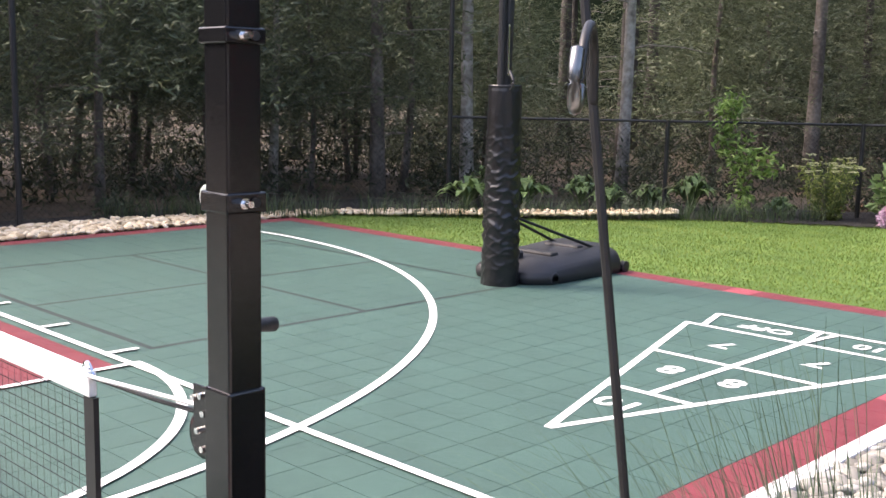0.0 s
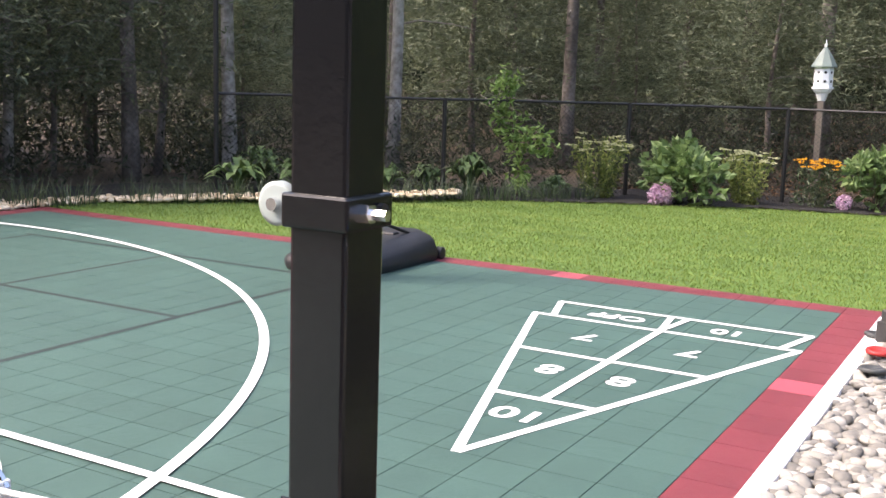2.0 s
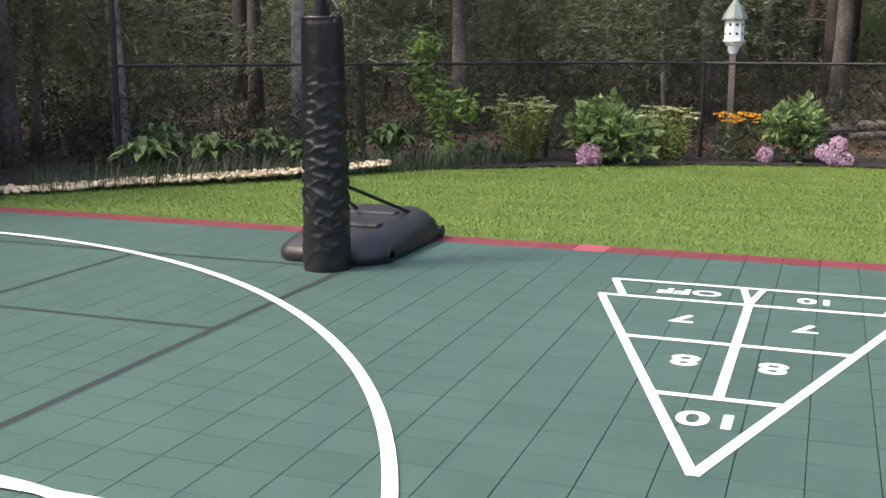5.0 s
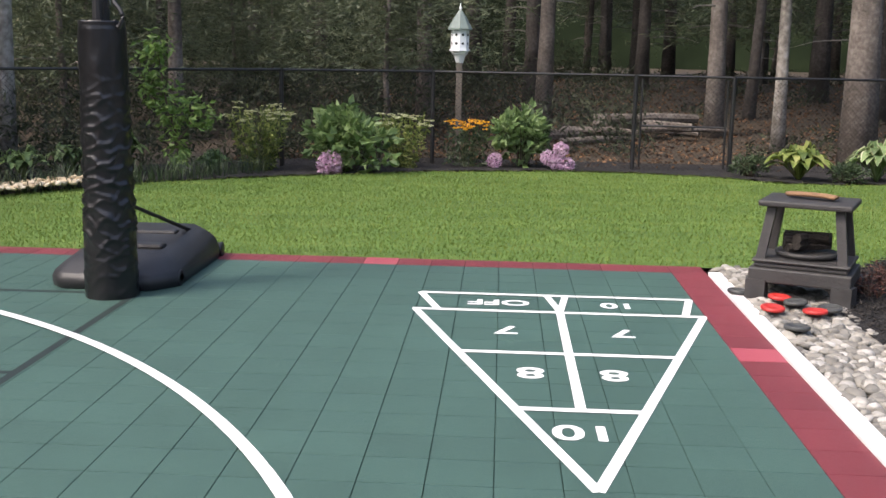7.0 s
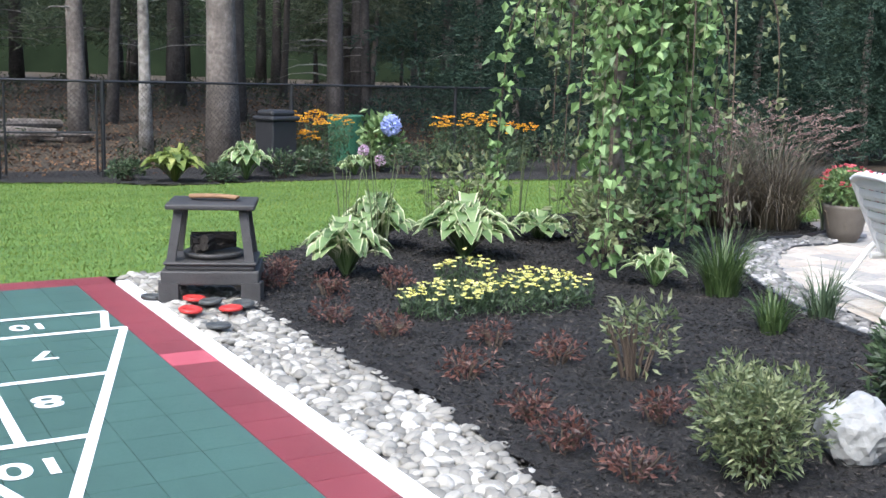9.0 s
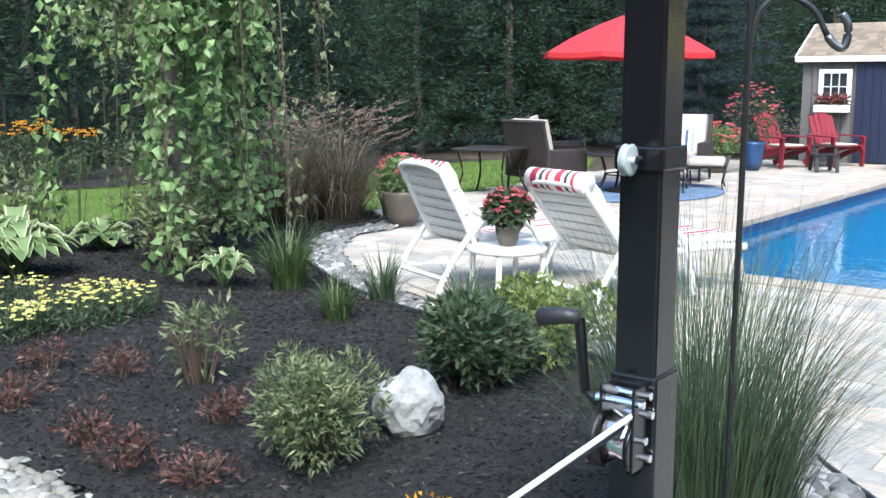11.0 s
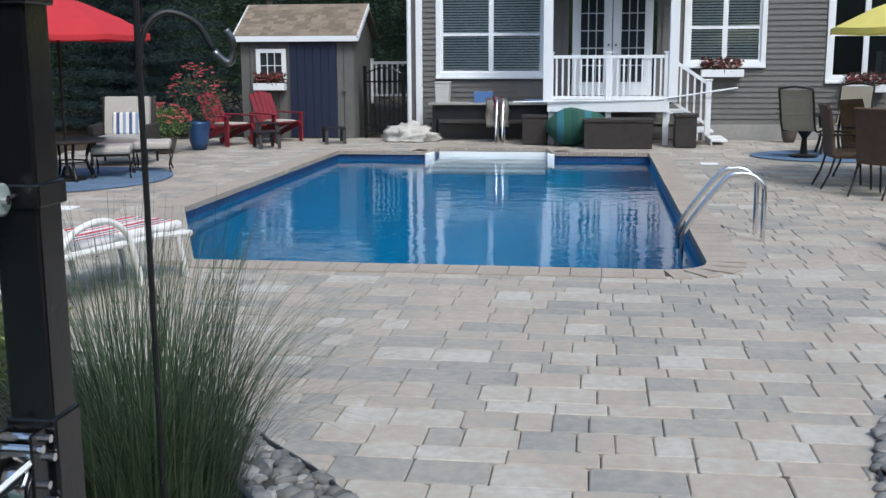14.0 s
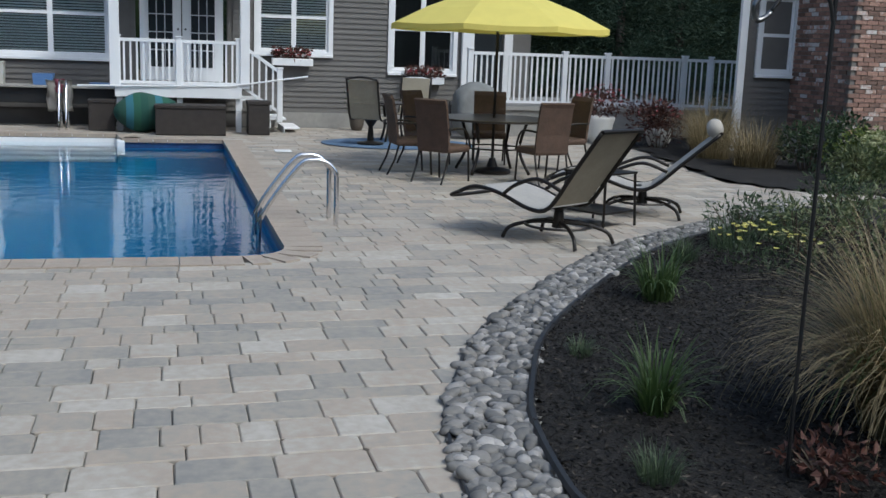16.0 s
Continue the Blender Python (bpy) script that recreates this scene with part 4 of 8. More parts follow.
# leaf litter on the bank
M["litter"] = mat("dry_leaf_litter", None, 0.9, scale=5, island=0.8, stops=[(0.15, (0.03, 0.018, 0.010)), (0.5, (0.095, 0.052, 0.027)), (0.9, (0.24, 0.135, 0.07))])
P = []
while len(P) < 15000:
    x, y = g.uniform(-6, 15), 9.4 + 18 * g.uniform() ** 1.7
    if y > fence_y(x) + 0.15:
        P.append((x, y, fall(x, y) - 0.035 + g.uniform(0, 0.03)))
tagged(leaves("leaf_litter", np.array(P), g.normal(size=(len(P), 3)) * (1, 1, 0.3), g.uniform(0.06, 0.13, len(P)), g.uniform(0.03, 0.07, len(P)), M["litter"], None, 93), "dry orange-brown leaves and needles on the bank", "leaf litter", kind="stuff")

# far woods
M["farwoods"] = mat("distant_woods", None, 1.0, scale=0.5, spec=0.0, stops=[(0.3, (0.008, 0.012, 0.007)), (0.55, (0.018, 0.026, 0.014)), (0.75, (0.034, 0.045, 0.022))])
bm = bmesh.new()
N = 72
lo, hi = [], []
for k in range(N):
    a = 2 * math.pi * k / N
    r = 62 + 3 * math.sin(5 * a) + 2 * math.sin(13 * a)
    lo.append(bm.verts.new((r * math.cos(a), 4 + r * math.sin(a), -2)))
    hi.append(bm.verts.new((r * math.cos(a), 4 + r * math.sin(a), 17 + 2.5 * math.sin(7 * a) + 2 * math.sin(17 * a))))
for k in range(N):
    bm.faces.new((lo[k], lo[(k + 1) % N], hi[(k + 1) % N], hi[k]))
tagged(link("backdrop", bm, M["farwoods"]), "dark distant woods all round the garden", "woods", kind="structure")

# fallen logs behind the gate
lr = random.Random(5)
for k in range(9):
    x, y, a = 1.2 + lr.uniform(-1.2, 1.8), 14.2 + lr.uniform(-1.0, 1.0), lr.uniform(-0.7, 0.7)
    L, r = lr.uniform(0.5, 1.1), lr.uniform(0.06, 0.13)
    z = fall(x, y) + r + lr.choice((0, 0.18, 0.3)) - 0.06
    bm = tube(bmesh.new(), [(x - L * math.cos(a), y - L * math.sin(a), z), (x, y, z + 0.03), (x + L * math.cos(a), y + L * math.sin(a), z)], [r, r * 0.95, r * 0.85], 9)
    tagged(link("log", bm, M["bark"]), "weathered fallen log in a heap of brush", "log", "logs behind the gate")

# ---- fences ----
M["wire"] = mat("black_wire", (0.008, 0.008, 0.008), 0.6, vary=0.2)


def wire_mesh(a, b, z0, z1, cell=0.075, w=0.0035):
    a, b = Vector(a), Vector(b)
    d = (b - a)
    L = d.length
    d.normalize()
    h = z1 - z0
    V, F = [], []
    s = -h
    while s < L:
        for sign in (1, -1):
            p, q = (s, 0.0), (s + h, h)
            if p[0] < 0:
                p = (0.0, -s)
            if q[0] > L:
                q = (L, L - s)
            if q[0] - p[0] > 0.02:
                pa, qa = (p, q) if sign == 1 else ((p[0], h - p[1]), (q[0], h - q[1]))
                i = len(V)
                for (u, v), o in ((pa, w), (pa, -w), (qa, -w), (qa, w)):
                    V.append((a.x + d.x * u, a.y + d.y * u, z0 + v + o * 0.7))
                F.append((i, i + 1, i + 2, i + 3))
        s += cell
    return V, F


for k, ((x0, y0), (x1, y1)) in enumerate(zip(FENCE, FENCE[1:])):
    V, F = wire_mesh((x0, y0), (x1, y1), min(fall(x0, y0), fall(x1, y1)) + 0.02, 1.32)
    raw("chain_link_mesh", V, F, M["wire"], fence)
gx0, gx1 = FENCE[4], FENCE[5]
for z in (0.55,):
    part("gate_rail", tube(bmesh.new(), [(gx0[0] + 0.1, gx0[1] - 0.03, z), (gx1[0] - 0.1, gx1[1] - 0.03, z)], 0.016, 8), M["blackmetal"], fence)
part("gate_stile", tube(bmesh.new(), [(gx0[0] + 0.1, gx0[1] - 0.03, -0.1), (gx0[0] + 0.1, gx0[1] - 0.03, 1.29)], 0.018, 8), M["blackmetal"], fence)
part("gate_stile", tube(bmesh.new(), [(gx1[0] - 0.1, gx1[1] - 0.03, -0.1), (gx1[0] - 0.1, gx1[1] - 0.03, 1.29)], 0.018, 8), M["blackmetal"], fence)
tall = empty("tall_fence", pose(0, 0, 0), "tall black chain-link backstop fence behind the court", "fence", kind="structure")
TALL = [(-9.2, 3.5), (-9.8, -0.4), (-9.95, -3.0), (-10.05, -6.5), (-10.1, -10.0), (-10.1, -13.5)]
for x, y in TALL:
    part("post", tube(bmesh.new(), [(x, y, -0.15), (x, y, 3.6)], 0.038, 10), M["blackmetal"], tall)
for (x0, y0), (x1, y1) in zip(TALL, TALL[1:]):
    part("top_rail", tube(bmesh.new(), [(x0, y0, 3.58), (x1, y1, 3.58)], 0.02, 8), M["blackmetal"], tall)
    V, F = wire_mesh((x0, y0), (x1, y1), -0.05, 3.57, 0.09)
    raw("chain_link_mesh", V, F, M["wire"], tall)

# ---- plants ----
def green(name, a, b, c, **k):
    return mat(name, None, k.pop("rough", 0.5), scale=k.pop("scale", 6), island=k.pop("island", 0.6), alpha_leaf=True, stops=[(0.2, a), (0.5, b), (0.85, c)])


M["leaf"] = green("garden_leaf", (0.07, 0.12, 0.038), (0.135, 0.215, 0.075), (0.26, 0.35, 0.15))
M["leaf_dark"] = green("dark_leaf", (0.024, 0.042, 0.02), (0.05, 0.082, 0.038), (0.11, 0.15, 0.075))
M["leaf_lime"] = green("lime_leaf", (0.07, 0.11, 0.025), (0.17, 0.22, 0.05), (0.34, 0.36, 0.12))
M["leaf_olive"] = green("olive_leaf", (0.065, 0.09, 0.04), (0.14, 0.17, 0.075), (0.26, 0.28, 0.14))
M["leaf_bronze"] = green("bronze_leaf", (0.045, 0.022, 0.018), (0.10, 0.045, 0.036), (0.19, 0.085, 0.06))
M["leaf_cream"] = green("cream_leaf_edge", (0.30, 0.34, 0.18), (0.45, 0.48, 0.28), (0.62, 0.62, 0.42))
M["grass_blue"] = green("blue_green_blade", (0.038, 0.062, 0.032), (0.075, 0.112, 0.058), (0.155, 0.20, 0.115))
M["grass_green"] = green("green_blade", (0.03, 0.058, 0.016), (0.06, 0.105, 0.03), (0.12, 0.17, 0.06))
M["grass_tan"] = green("tan_blade", (0.13, 0.10, 0.05), (0.26, 0.205, 0.105), (0.42, 0.34, 0.20))
M["grass_purple"] = green("purple_blade", (0.05, 0.040, 0.028), (0.11, 0.09, 0.058), (0.21, 0.17, 0.115))
M["plume"] = green("rosy_plume", (0.12, 0.075, 0.066), (0.22, 0.145, 0.125), (0.34, 0.25, 0.21))
M["yellow"] = green("yellow_petal", (0.70, 0.62, 0.12), (0.85, 0.80, 0.26), (0.92, 0.90, 0.50))
M["gold"] = green("golden_petal", (0.55, 0.25, 0.01), (0.75, 0.38, 0.015), (0.85, 0.50, 0.03))
M["pinkpetal"] = green("coral_pink_petal", (0.42, 0.05, 0.07), (0.62, 0.13, 0.15), (0.80, 0.29, 0.30))
M["mauve"] = green("pale_mauve_petal", (0.45, 0.28, 0.40), (0.62, 0.42, 0.56), (0.78, 0.62, 0.74))
M["bluepetal"] = green("pale_blue_petal", (0.28, 0.33, 0.65), (0.40, 0.46, 0.78), (0.60, 0.64, 0.88))
M["sedum"] = green("pale_green_bloom", (0.30, 0.34, 0.16), (0.45, 0.47, 0.26), (0.62, 0.60, 0.40))
M["leaf_vine"] = green("bright_vine_leaf", (0.07, 0.14, 0.028), (0.14, 0.24, 0.055), (0.25, 0.36, 0.11))
M["leaf_heart"] = green("heart_leaf", (0.085, 0.15, 0.05), (0.16, 0.26, 0.09), (0.30, 0.42, 0.17))
M["stem"] = mat("green_stem", (0.07, 0.09, 0.035), 0.7, vary=0.3, scale=12)
M["twig"] = mat("brown_twig", (0.07, 0.05, 0.035), 0.85, vary=0.3, scale=12, bump=0.4)


def at(x, y, z=None):
    return pose(x, y, (fall(x, y) if y > 0.4 else 0.02) if z is None else z)


def stems(t, n, h, spread, rng, r=0.006, material="stem"):
    bm = bmesh.new()
    for k in range(n):
        a, s = rng.uniform(0, 6.28), spread * math.sqrt(rng.uniform(0.05, 1))
        x, y = s * math.cos(a), s * math.sin(a)
        tube(bm, [(x * 0.25, y * 0.25, -0.03), (x * 0.6, y * 0.6, h * 0.5), (x, y, h * rng.uniform(0.75, 1.0))], [r, r * 0.8, r * 0.5], 4)
    tagged(part("stems", bm, M[material], t), kind="stuff")


def shrub(name, x, y, rx, h, label, material, n, length, width, seed, base=0.05, blob=None, twigs=14, ry=None, hollow=0.55):
    """A bush: leaves in an uneven dome of lumps over twigs."""
    rng = np.random.default_rng(seed)
    t = empty(name, at(x, y), label, "shrub")
    lumps = blob or [(rng.uniform(-0.55, 0.55) * rx, rng.uniform(-0.55, 0.55) * (ry or rx), rng.uniform(0.45, 0.8) * h, rng.uniform(0.3, 0.5)) for _ in range(9)]
    lumps.append((0, 0, h * 0.5, 0.62))
    P, Wy = [], []
    for k in range(n):
        lx, ly, lz, ls = lumps[rng.integers(len(lumps))]
        d = rng.normal(size=3)
        d /= np.linalg.norm(d)
        r = ls * (hollow + (1.05 - hollow) * rng.uniform() ** 0.5)
        p = np.array((lx + d[0] * r * rx, ly + d[1] * r * (ry or rx), lz + d[2] * r * h * 0.9))
        if p[2] < base:
            p[2] = base + rng.uniform(0, 0.15) * h
        P.append(p)
        Wy.append(d * (1, 1, 0.5) + np.array((0, 0, 0.25)) + rng.normal(size=3) * 0.45)
    m = len(P)
    leaves("foliage", P, Wy, rng.uniform(0.7, 1.25, m) * length, rng.uniform(0.7, 1.2, m) * width, M[material], t, seed)
    stems(t, twigs, h * 0.85, rx * 0.75, rng, 0.008, "twig")
    return t


def clump(name, x, y, h, spread, label, material, n, seed, width=0.008, arch=0.6, rootr=0.08, z=None, category="grass", lean=1.0, segs=5, stray=None):
    rng = np.random.default_rng(seed)
    t = empty(name, at(x, y, z), label, category)
    a = rng.uniform(0, 6.283, n)
    rr = rootr * np.sqrt(rng.uniform(0, 1, n))
    roots = np.stack([rr * np.cos(a), rr * np.sin(a), np.full(n, -0.02)], 1)
    a2 = a + rng.normal(size=n) * 0.5
    l = spread * lean * rng.uniform(0.12, 1.15, n)[:, None] * np.stack([np.cos(a2), np.sin(a2), np.zeros(n)], 1)
    if stray:
        b = np.radians(rng.uniform(stray[1], stray[2], stray[0]))
        l[:stray[0]] = np.stack([np.cos(b), np.sin(b), 0 * b], 1) * rng.uniform(0.6, 1.15, stray[0])[:, None]
    V, F = blade_arrays(roots, l, h * rng.uniform(0.55, 1.05, n), width, rng, segs, arch)
    tagged(raw("blades", V, F, M[material], t), kind="stuff")
    return t


def hosta(x, y, r, h, label, seed, edge=True, n=46, material="leaf", lw=0.085):
    """A rosette of broad arching leaves, with pale margins."""
    rng = np.random.default_rng(seed)
    t = empty("hosta", at(x, y), label, "hosta")
    V, F, I = [], [], []
    for k in range(n):
        a = rng.uniform(0, 6.283)
        f = rng.uniform(0.25, 1.0)
        d = np.array((math.cos(a), math.sin(a), 0))
        s = np.array((-d[1], d[0], 0))
        L = r * f
        hh = h * (1.15 - 0.55 * f) * rng.uniform(0.8, 1.1)
        b = len(V)
        prof = [(0.0, 0.12, 0.0), (0.35, 0.18, 0.62), (0.5, 0.8, 0.86), (0.7, 1.0, 1.0), (0.88, 0.65, 0.93), (1.05, 0.06, 0.74)]
        for u, wd, z in prof:
            c = d * L * u + np.array((0, 0, hh * z))
            w = lw * wd * (0.8 + 0.3 * rng.uniform())
            up = np.array((0, 0, 0.25 * w))
            V += [c - s * w + up, c - s * w * 0.78 + up * 0.5, c, c + s * w * 0.78 + up * 0.5, c + s * w + up]
        for i in range(len(prof) - 1):
            for q in range(4):
                F.append((b + 5 * i + q, b + 5 * i + q + 1, b + 5 * i + 5 + q + 1, b + 5 * i + 5 + q))
                I.append(1 if edge and q in (0, 3) and i >= 1 else 0)
    raw("leaves", V, F, [M[material], M["leaf_cream"]], t, smooth=True, idx=I)
    return t


def blooms(t, points, size, material, petals, seed, name="blooms", flat=0.35):
    """Small flowers: a ring of petals each."""
    rng = np.random.default_rng(seed)
    P, Wy = [], []
    for p in points:
        tilt = rng.normal(size=3) * 0.25
        for k in range(petals):
            a = 6.283 * k / petals
            P.append(np.asarray(p) + 0)
            Wy.append(np.array((math.cos(a), math.sin(a), flat)) + tilt)
    m = len(P)
    return tagged(leaves(name, P, Wy, size * rng.uniform(0.8, 1.15, m), size * 0.6, M[material], t, seed, curl=0.1), kind="stuff")


def pompon(t, c, r, material, seed, n=260):
    """A round flower head of many small petals."""
    rng = np.random.default_rng(seed)
    d = rng.normal(size=(n, 3))
    d /= np.linalg.norm(d, axis=1)[:, None]
    return leaves("flower_head", np.asarray(c) + d * r * rng.uniform(0.75, 1.0, n)[:, None], d + rng.normal(size=(n, 3)) * 0.7, r * 0.38, r * 0.3, M[material], t, seed)


def daisies(x, y, rx, ry, h, n, seed, label, material="yellow", size=0.022, name="flower_clump", leafm="leaf_dark", z=None):
    rng = np.random.default_rng(seed)
    t = empty(name, at(x, y, z), label, "flowers")
    m = n * 10
    a, s = rng.uniform(0, 6.283, m), np.sqrt(rng.uniform(0, 1, m))
    P = np.stack([s * np.cos(a) * rx, s * np.sin(a) * ry, rng.uniform(0.02, 0.9, m) * h * (1.05 - 0.4 * s)], 1)
    leaves("foliage", P, rng.normal(size=(m, 3)) * 0.6 + (0, 0, 0.8), 0.07, 0.012, M[leafm], t, seed)
    a, s = rng.uniform(0, 6.283, n), np.sqrt(rng.uniform(0, 1, n))
    pts = np.stack([s * np.cos(a) * rx, s * np.sin(a) * ry, h * (1.05 - 0.35 * s) * rng.uniform(0.85, 1.12, n)], 1)
    blooms(t, pts, size, material, 8, seed)
    return t


# border along the fence
def sedum(x, y, h, r, seed):
    rng = np.random.default_rng(seed)
    t = empty("sedum", at(x, y), "tall yellow-green sedum with pale flat flower heads", "flowers")
    P, Wy, tops = [], [], []
    for k in range(34):
        a, s = rng.uniform(0, 6.28), r * math.sqrt(rng.uniform(0, 1))
        tx, ty, tz = s * math.cos(a), s * math.sin(a), h * rng.uniform(0.75, 1.0)
        tops.append((tx, ty, tz))
        for q in range(26):
            f = q / 26
            P.append((tx * (0.4 + 0.6 * f), ty * (0.4 + 0.6 * f), tz * f))
            Wy.append(rng.normal(size=3) + (0, 0, 0.5))
    leaves("foliage", P, Wy, 0.09, 0.035, M["leaf_lime"], t, seed)
    stems(t, 24, h, r, rng)
    for q, c in enumerate(tops[:22]):
        pts = np.array(c) + rng.normal(size=(14, 3)) * (0.035, 0.035, 0.008)
        blooms(t, pts, 0.028, "sedum", 4, seed + q, "flower_head")
    return t


sedum(-4.89, 7.5, 1.0, 0.5, 41)
sedum(-2.82, 8.5, 0.85, 0.42, 42)
hy1 = shrub("hydrangea", -3.6, 7.75, 0.72, 0.85, "green leafy hydrangea with a pink flower head", "leaf", 700, 0.17, 0.12, 43)
pompon(hy1, (-0.2, -0.45, 0.14), 0.17, "mauve", 44, 420)
hy2 = shrub("hydrangea", -1.0, 9.1, 0.55, 0.85, "green leafy hydrangea with mauve flower heads", "leaf", 520, 0.16, 0.11, 45)
for q, (dx, z) in enumerate(((-0.42, 0.14), (0.42, 0.2), (0.62, 0.34), (0.55, 0.12), (0.72, 0.1))):
    pompon(hy2, (dx, -0.3, z), 0.11, "mauve", 46 + q, 240)


def coneflowers(x, y, r, h, n, seed, stemh=0.2):
    rng = np.random.default_rng(seed)
    t = empty("coneflowers", at(x, y), "golden-yellow coneflowers with dark centres", "flowers")
    m = n * 9
    a, s = rng.uniform(0, 6.28, m), np.sqrt(rng.uniform(0, 1, m))
    leaves("foliage", np.stack([s * np.cos(a) * r, s * np.sin(a) * r * 0.7, rng.uniform(0.05, 0.85, m) * h], 1), rng.normal(size=(m, 3)) + (0, 0, 0.4), 0.10, 0.035, M["leaf_dark"], t, seed)
    stems(t, 26, h * 0.95, r, rng, 0.005)
    a, s = rng.uniform(0, 6.28, n), np.sqrt(rng.uniform(0, 1, n))
    pts = np.stack([s * np.cos(a) * r, s * np.sin(a) * r * 0.7, h * rng.uniform(0.85, 1.08, n)], 1)
    blooms(t, pts, 0.055, "gold", 9, seed, flat=0.0)
    bm = bmesh.new()
    for p in pts:
        lathe(bm, [(0.012, 0.0), (0.014, 0.012), (0.004, 0.022)], 6, tuple(p))
    tagged(part("flower_centres", bm, M["twig"], t), kind="stuff")
    return t


coneflowers(-1.85, 8.95, 0.36, 0.72, 40, 51)
coneflowers(6.0, 9.0, 0.55, 1.0, 60, 52)
coneflowers(5.55, 8.8, 0.3, 0.7, 28, 53)
coneflowers(8.3, 8.6, 0.35, 0.95, 30, 54)
coneflowers(8.95, 8.5, 0.4, 1.0, 40, 55)
coneflowers(9.6, 8.2, 0.35, 0.85, 26, 56)
hy3 = shrub("hydrangea", 7.1, 9.0, 0.5, 0.95, "green hydrangea with pale blue flower heads", "leaf", 420, 0.15, 0.11, 57)
pompon(hy3, (0.05, -0.35, 0.85), 0.16, "bluepetal", 58, 380)
pompon(hy3, (-0.5, -0.4, 0.42), 0.09, "mauve", 59, 200)
pompon(hy3, (-0.2, -0.45, 0.25), 0.09, "mauve", 60, 200)
hosta(3.1, 7.95, 0.55, 0.55, "lime-green hosta at the foot of a tree", 61, edge=False, material="leaf_lime", n=60)
hosta(4.25, 8.0, 0.5, 0.6, "cream-edged hosta in the border", 62, n=54)
hosta(6.3, 8.3, 0.35, 0.35, "small cream-edged hosta in the border", 63, n=36)
for k, (x, y, r, h) in enumerate(((4.9, 8.1, 0.4, 0.5), (5.5, 8.3, 0.4, 0.45), (7.2, 8.2, 0.5, 0.5), (7.9, 8.1, 0.45, 0.5), (8.8, 7.7, 0.5, 0.45), (10.2, 7.8, 0.7, 0.7), (11.6, 7.6, 0.8, 0.9), (2.5, 8.4, 0.35, 0.3), (3.7, 7.7, 0.3, 0.25))):
    shrub("low_shrub", x, y, r, h, "low grey-green border plant", "leaf_dark", 420, 0.085, 0.035, 70 + k)
for k, (x, y, r, h) in enumerate(((-7.5, 5.4, 0.4, 0.42), (-7.2, 6.1, 0.35, 0.45), (-6.55, 6.3, 0.45, 0.6), (-8.4, 4.4, 0.5, 0.5), (-8.9, 3.6, 0.5, 0.45), (-8.2, 5.6, 0.45, 0.5), (-9.3, 4.6, 0.6, 0.6), (-5.5, 7.2, 0.3, 0.3))):
    hosta(x, y, r, h, "dark leafy fern-like plant by the fence", 90 + k, edge=False, material="leaf", n=44, lw=0.07)
for k in range(22):
    x = -10.2 + 0.28 * k
    y = -1.5 + 0.42 * k
    if y > 6.5:
        break
    clump("wild_grass", x - 0.1, y + 0.5 if y > 1 else y, 0.42, 0.9, "dark green wild grass along the fence", "leaf_dark", 90, 120 + k, 0.012, rootr=0.3)
# climbing shrub by the fence
t = empty("climbing_vine", at(-5.98, 6.6), "bright green climbing vine on the fence", "vine")
rng = np.random.default_rng(150)
P, Wy = [], []
for (cx, cz, sx, sz, n) in ((-0.15, 1.75, 0.28, 0.22, 150), (-0.25, 1.35, 0.2, 0.3, 150), (-0.05, 1.05, 0.2, 0.25, 90), (0.35, 0.95, 0.35, 0.2, 150), (0.15, 0.7, 0.3, 0.2, 90), (0.2, 0.25, 0.22, 0.22, 120), (0.65, 0.8, 0.2, 0.15, 60)):
    n = int(n * 0.65)
    q = rng.normal(size=(n, 3)) * (sx * 0.42, 0.12, sz * 0.6) + (cx * 0.85, 0, cz)
    P.append(q)
    Wy.append(rng.normal(size=(n, 3)) * (1, 1, 0.4) + (0, 0, -0.5))
leaves("foliage", np.concatenate(P), np.concatenate(Wy), 0.13, 0.06, M["leaf_vine"], t, 151)
bm = bmesh.new()
tube(bm, [(0.1, 0, -0.05), (0.15, 0, 0.5), (0.0, 0, 1.0), (-0.1, 0, 1.7)], [0.018, 0.015, 0.012, 0.006], 6)
tube(bm, [(0.1, 0, 0.4), (0.4, 0, 0.8), (0.7, 0, 0.85)], [0.012, 0.01, 0.004], 6)
part("stems", bm, M["twig"], t)

# island bed
hosta(1.9, -0.55, 0.38, 0.46, "cream-edged hosta on dark mulch", 161, n=90)
hosta(2.75, 0.6, 0.42, 0.5, "large cream-edged hosta on dark mulch", 162, n=90)
hosta(3.2, -0.2, 0.5, 0.52, "large cream-edged hosta on dark mulch", 163, n=110)
hosta(3.95, -1.8, 0.34, 0.3, "small variegated hosta on dark mulch", 164, n=30, lw=0.05)
hosta(4.5, 0.5, 0.4, 0.3, "small cream-edged hosta on dark mulch", 165, n=36)
daisies(1.98, -1.95, 0.36, 0.26, 0.22, 90, 166, "pale yellow daisies on fine dark foliage")
daisies(2.62, -2.0, 0.52, 0.30, 0.26, 150, 167, "pale yellow daisies on fine dark foliage")
daisies(2.5, -1.35, 0.25, 0.2, 0.28, 40, 168, "pale yellow daisies on fine dark foliage")
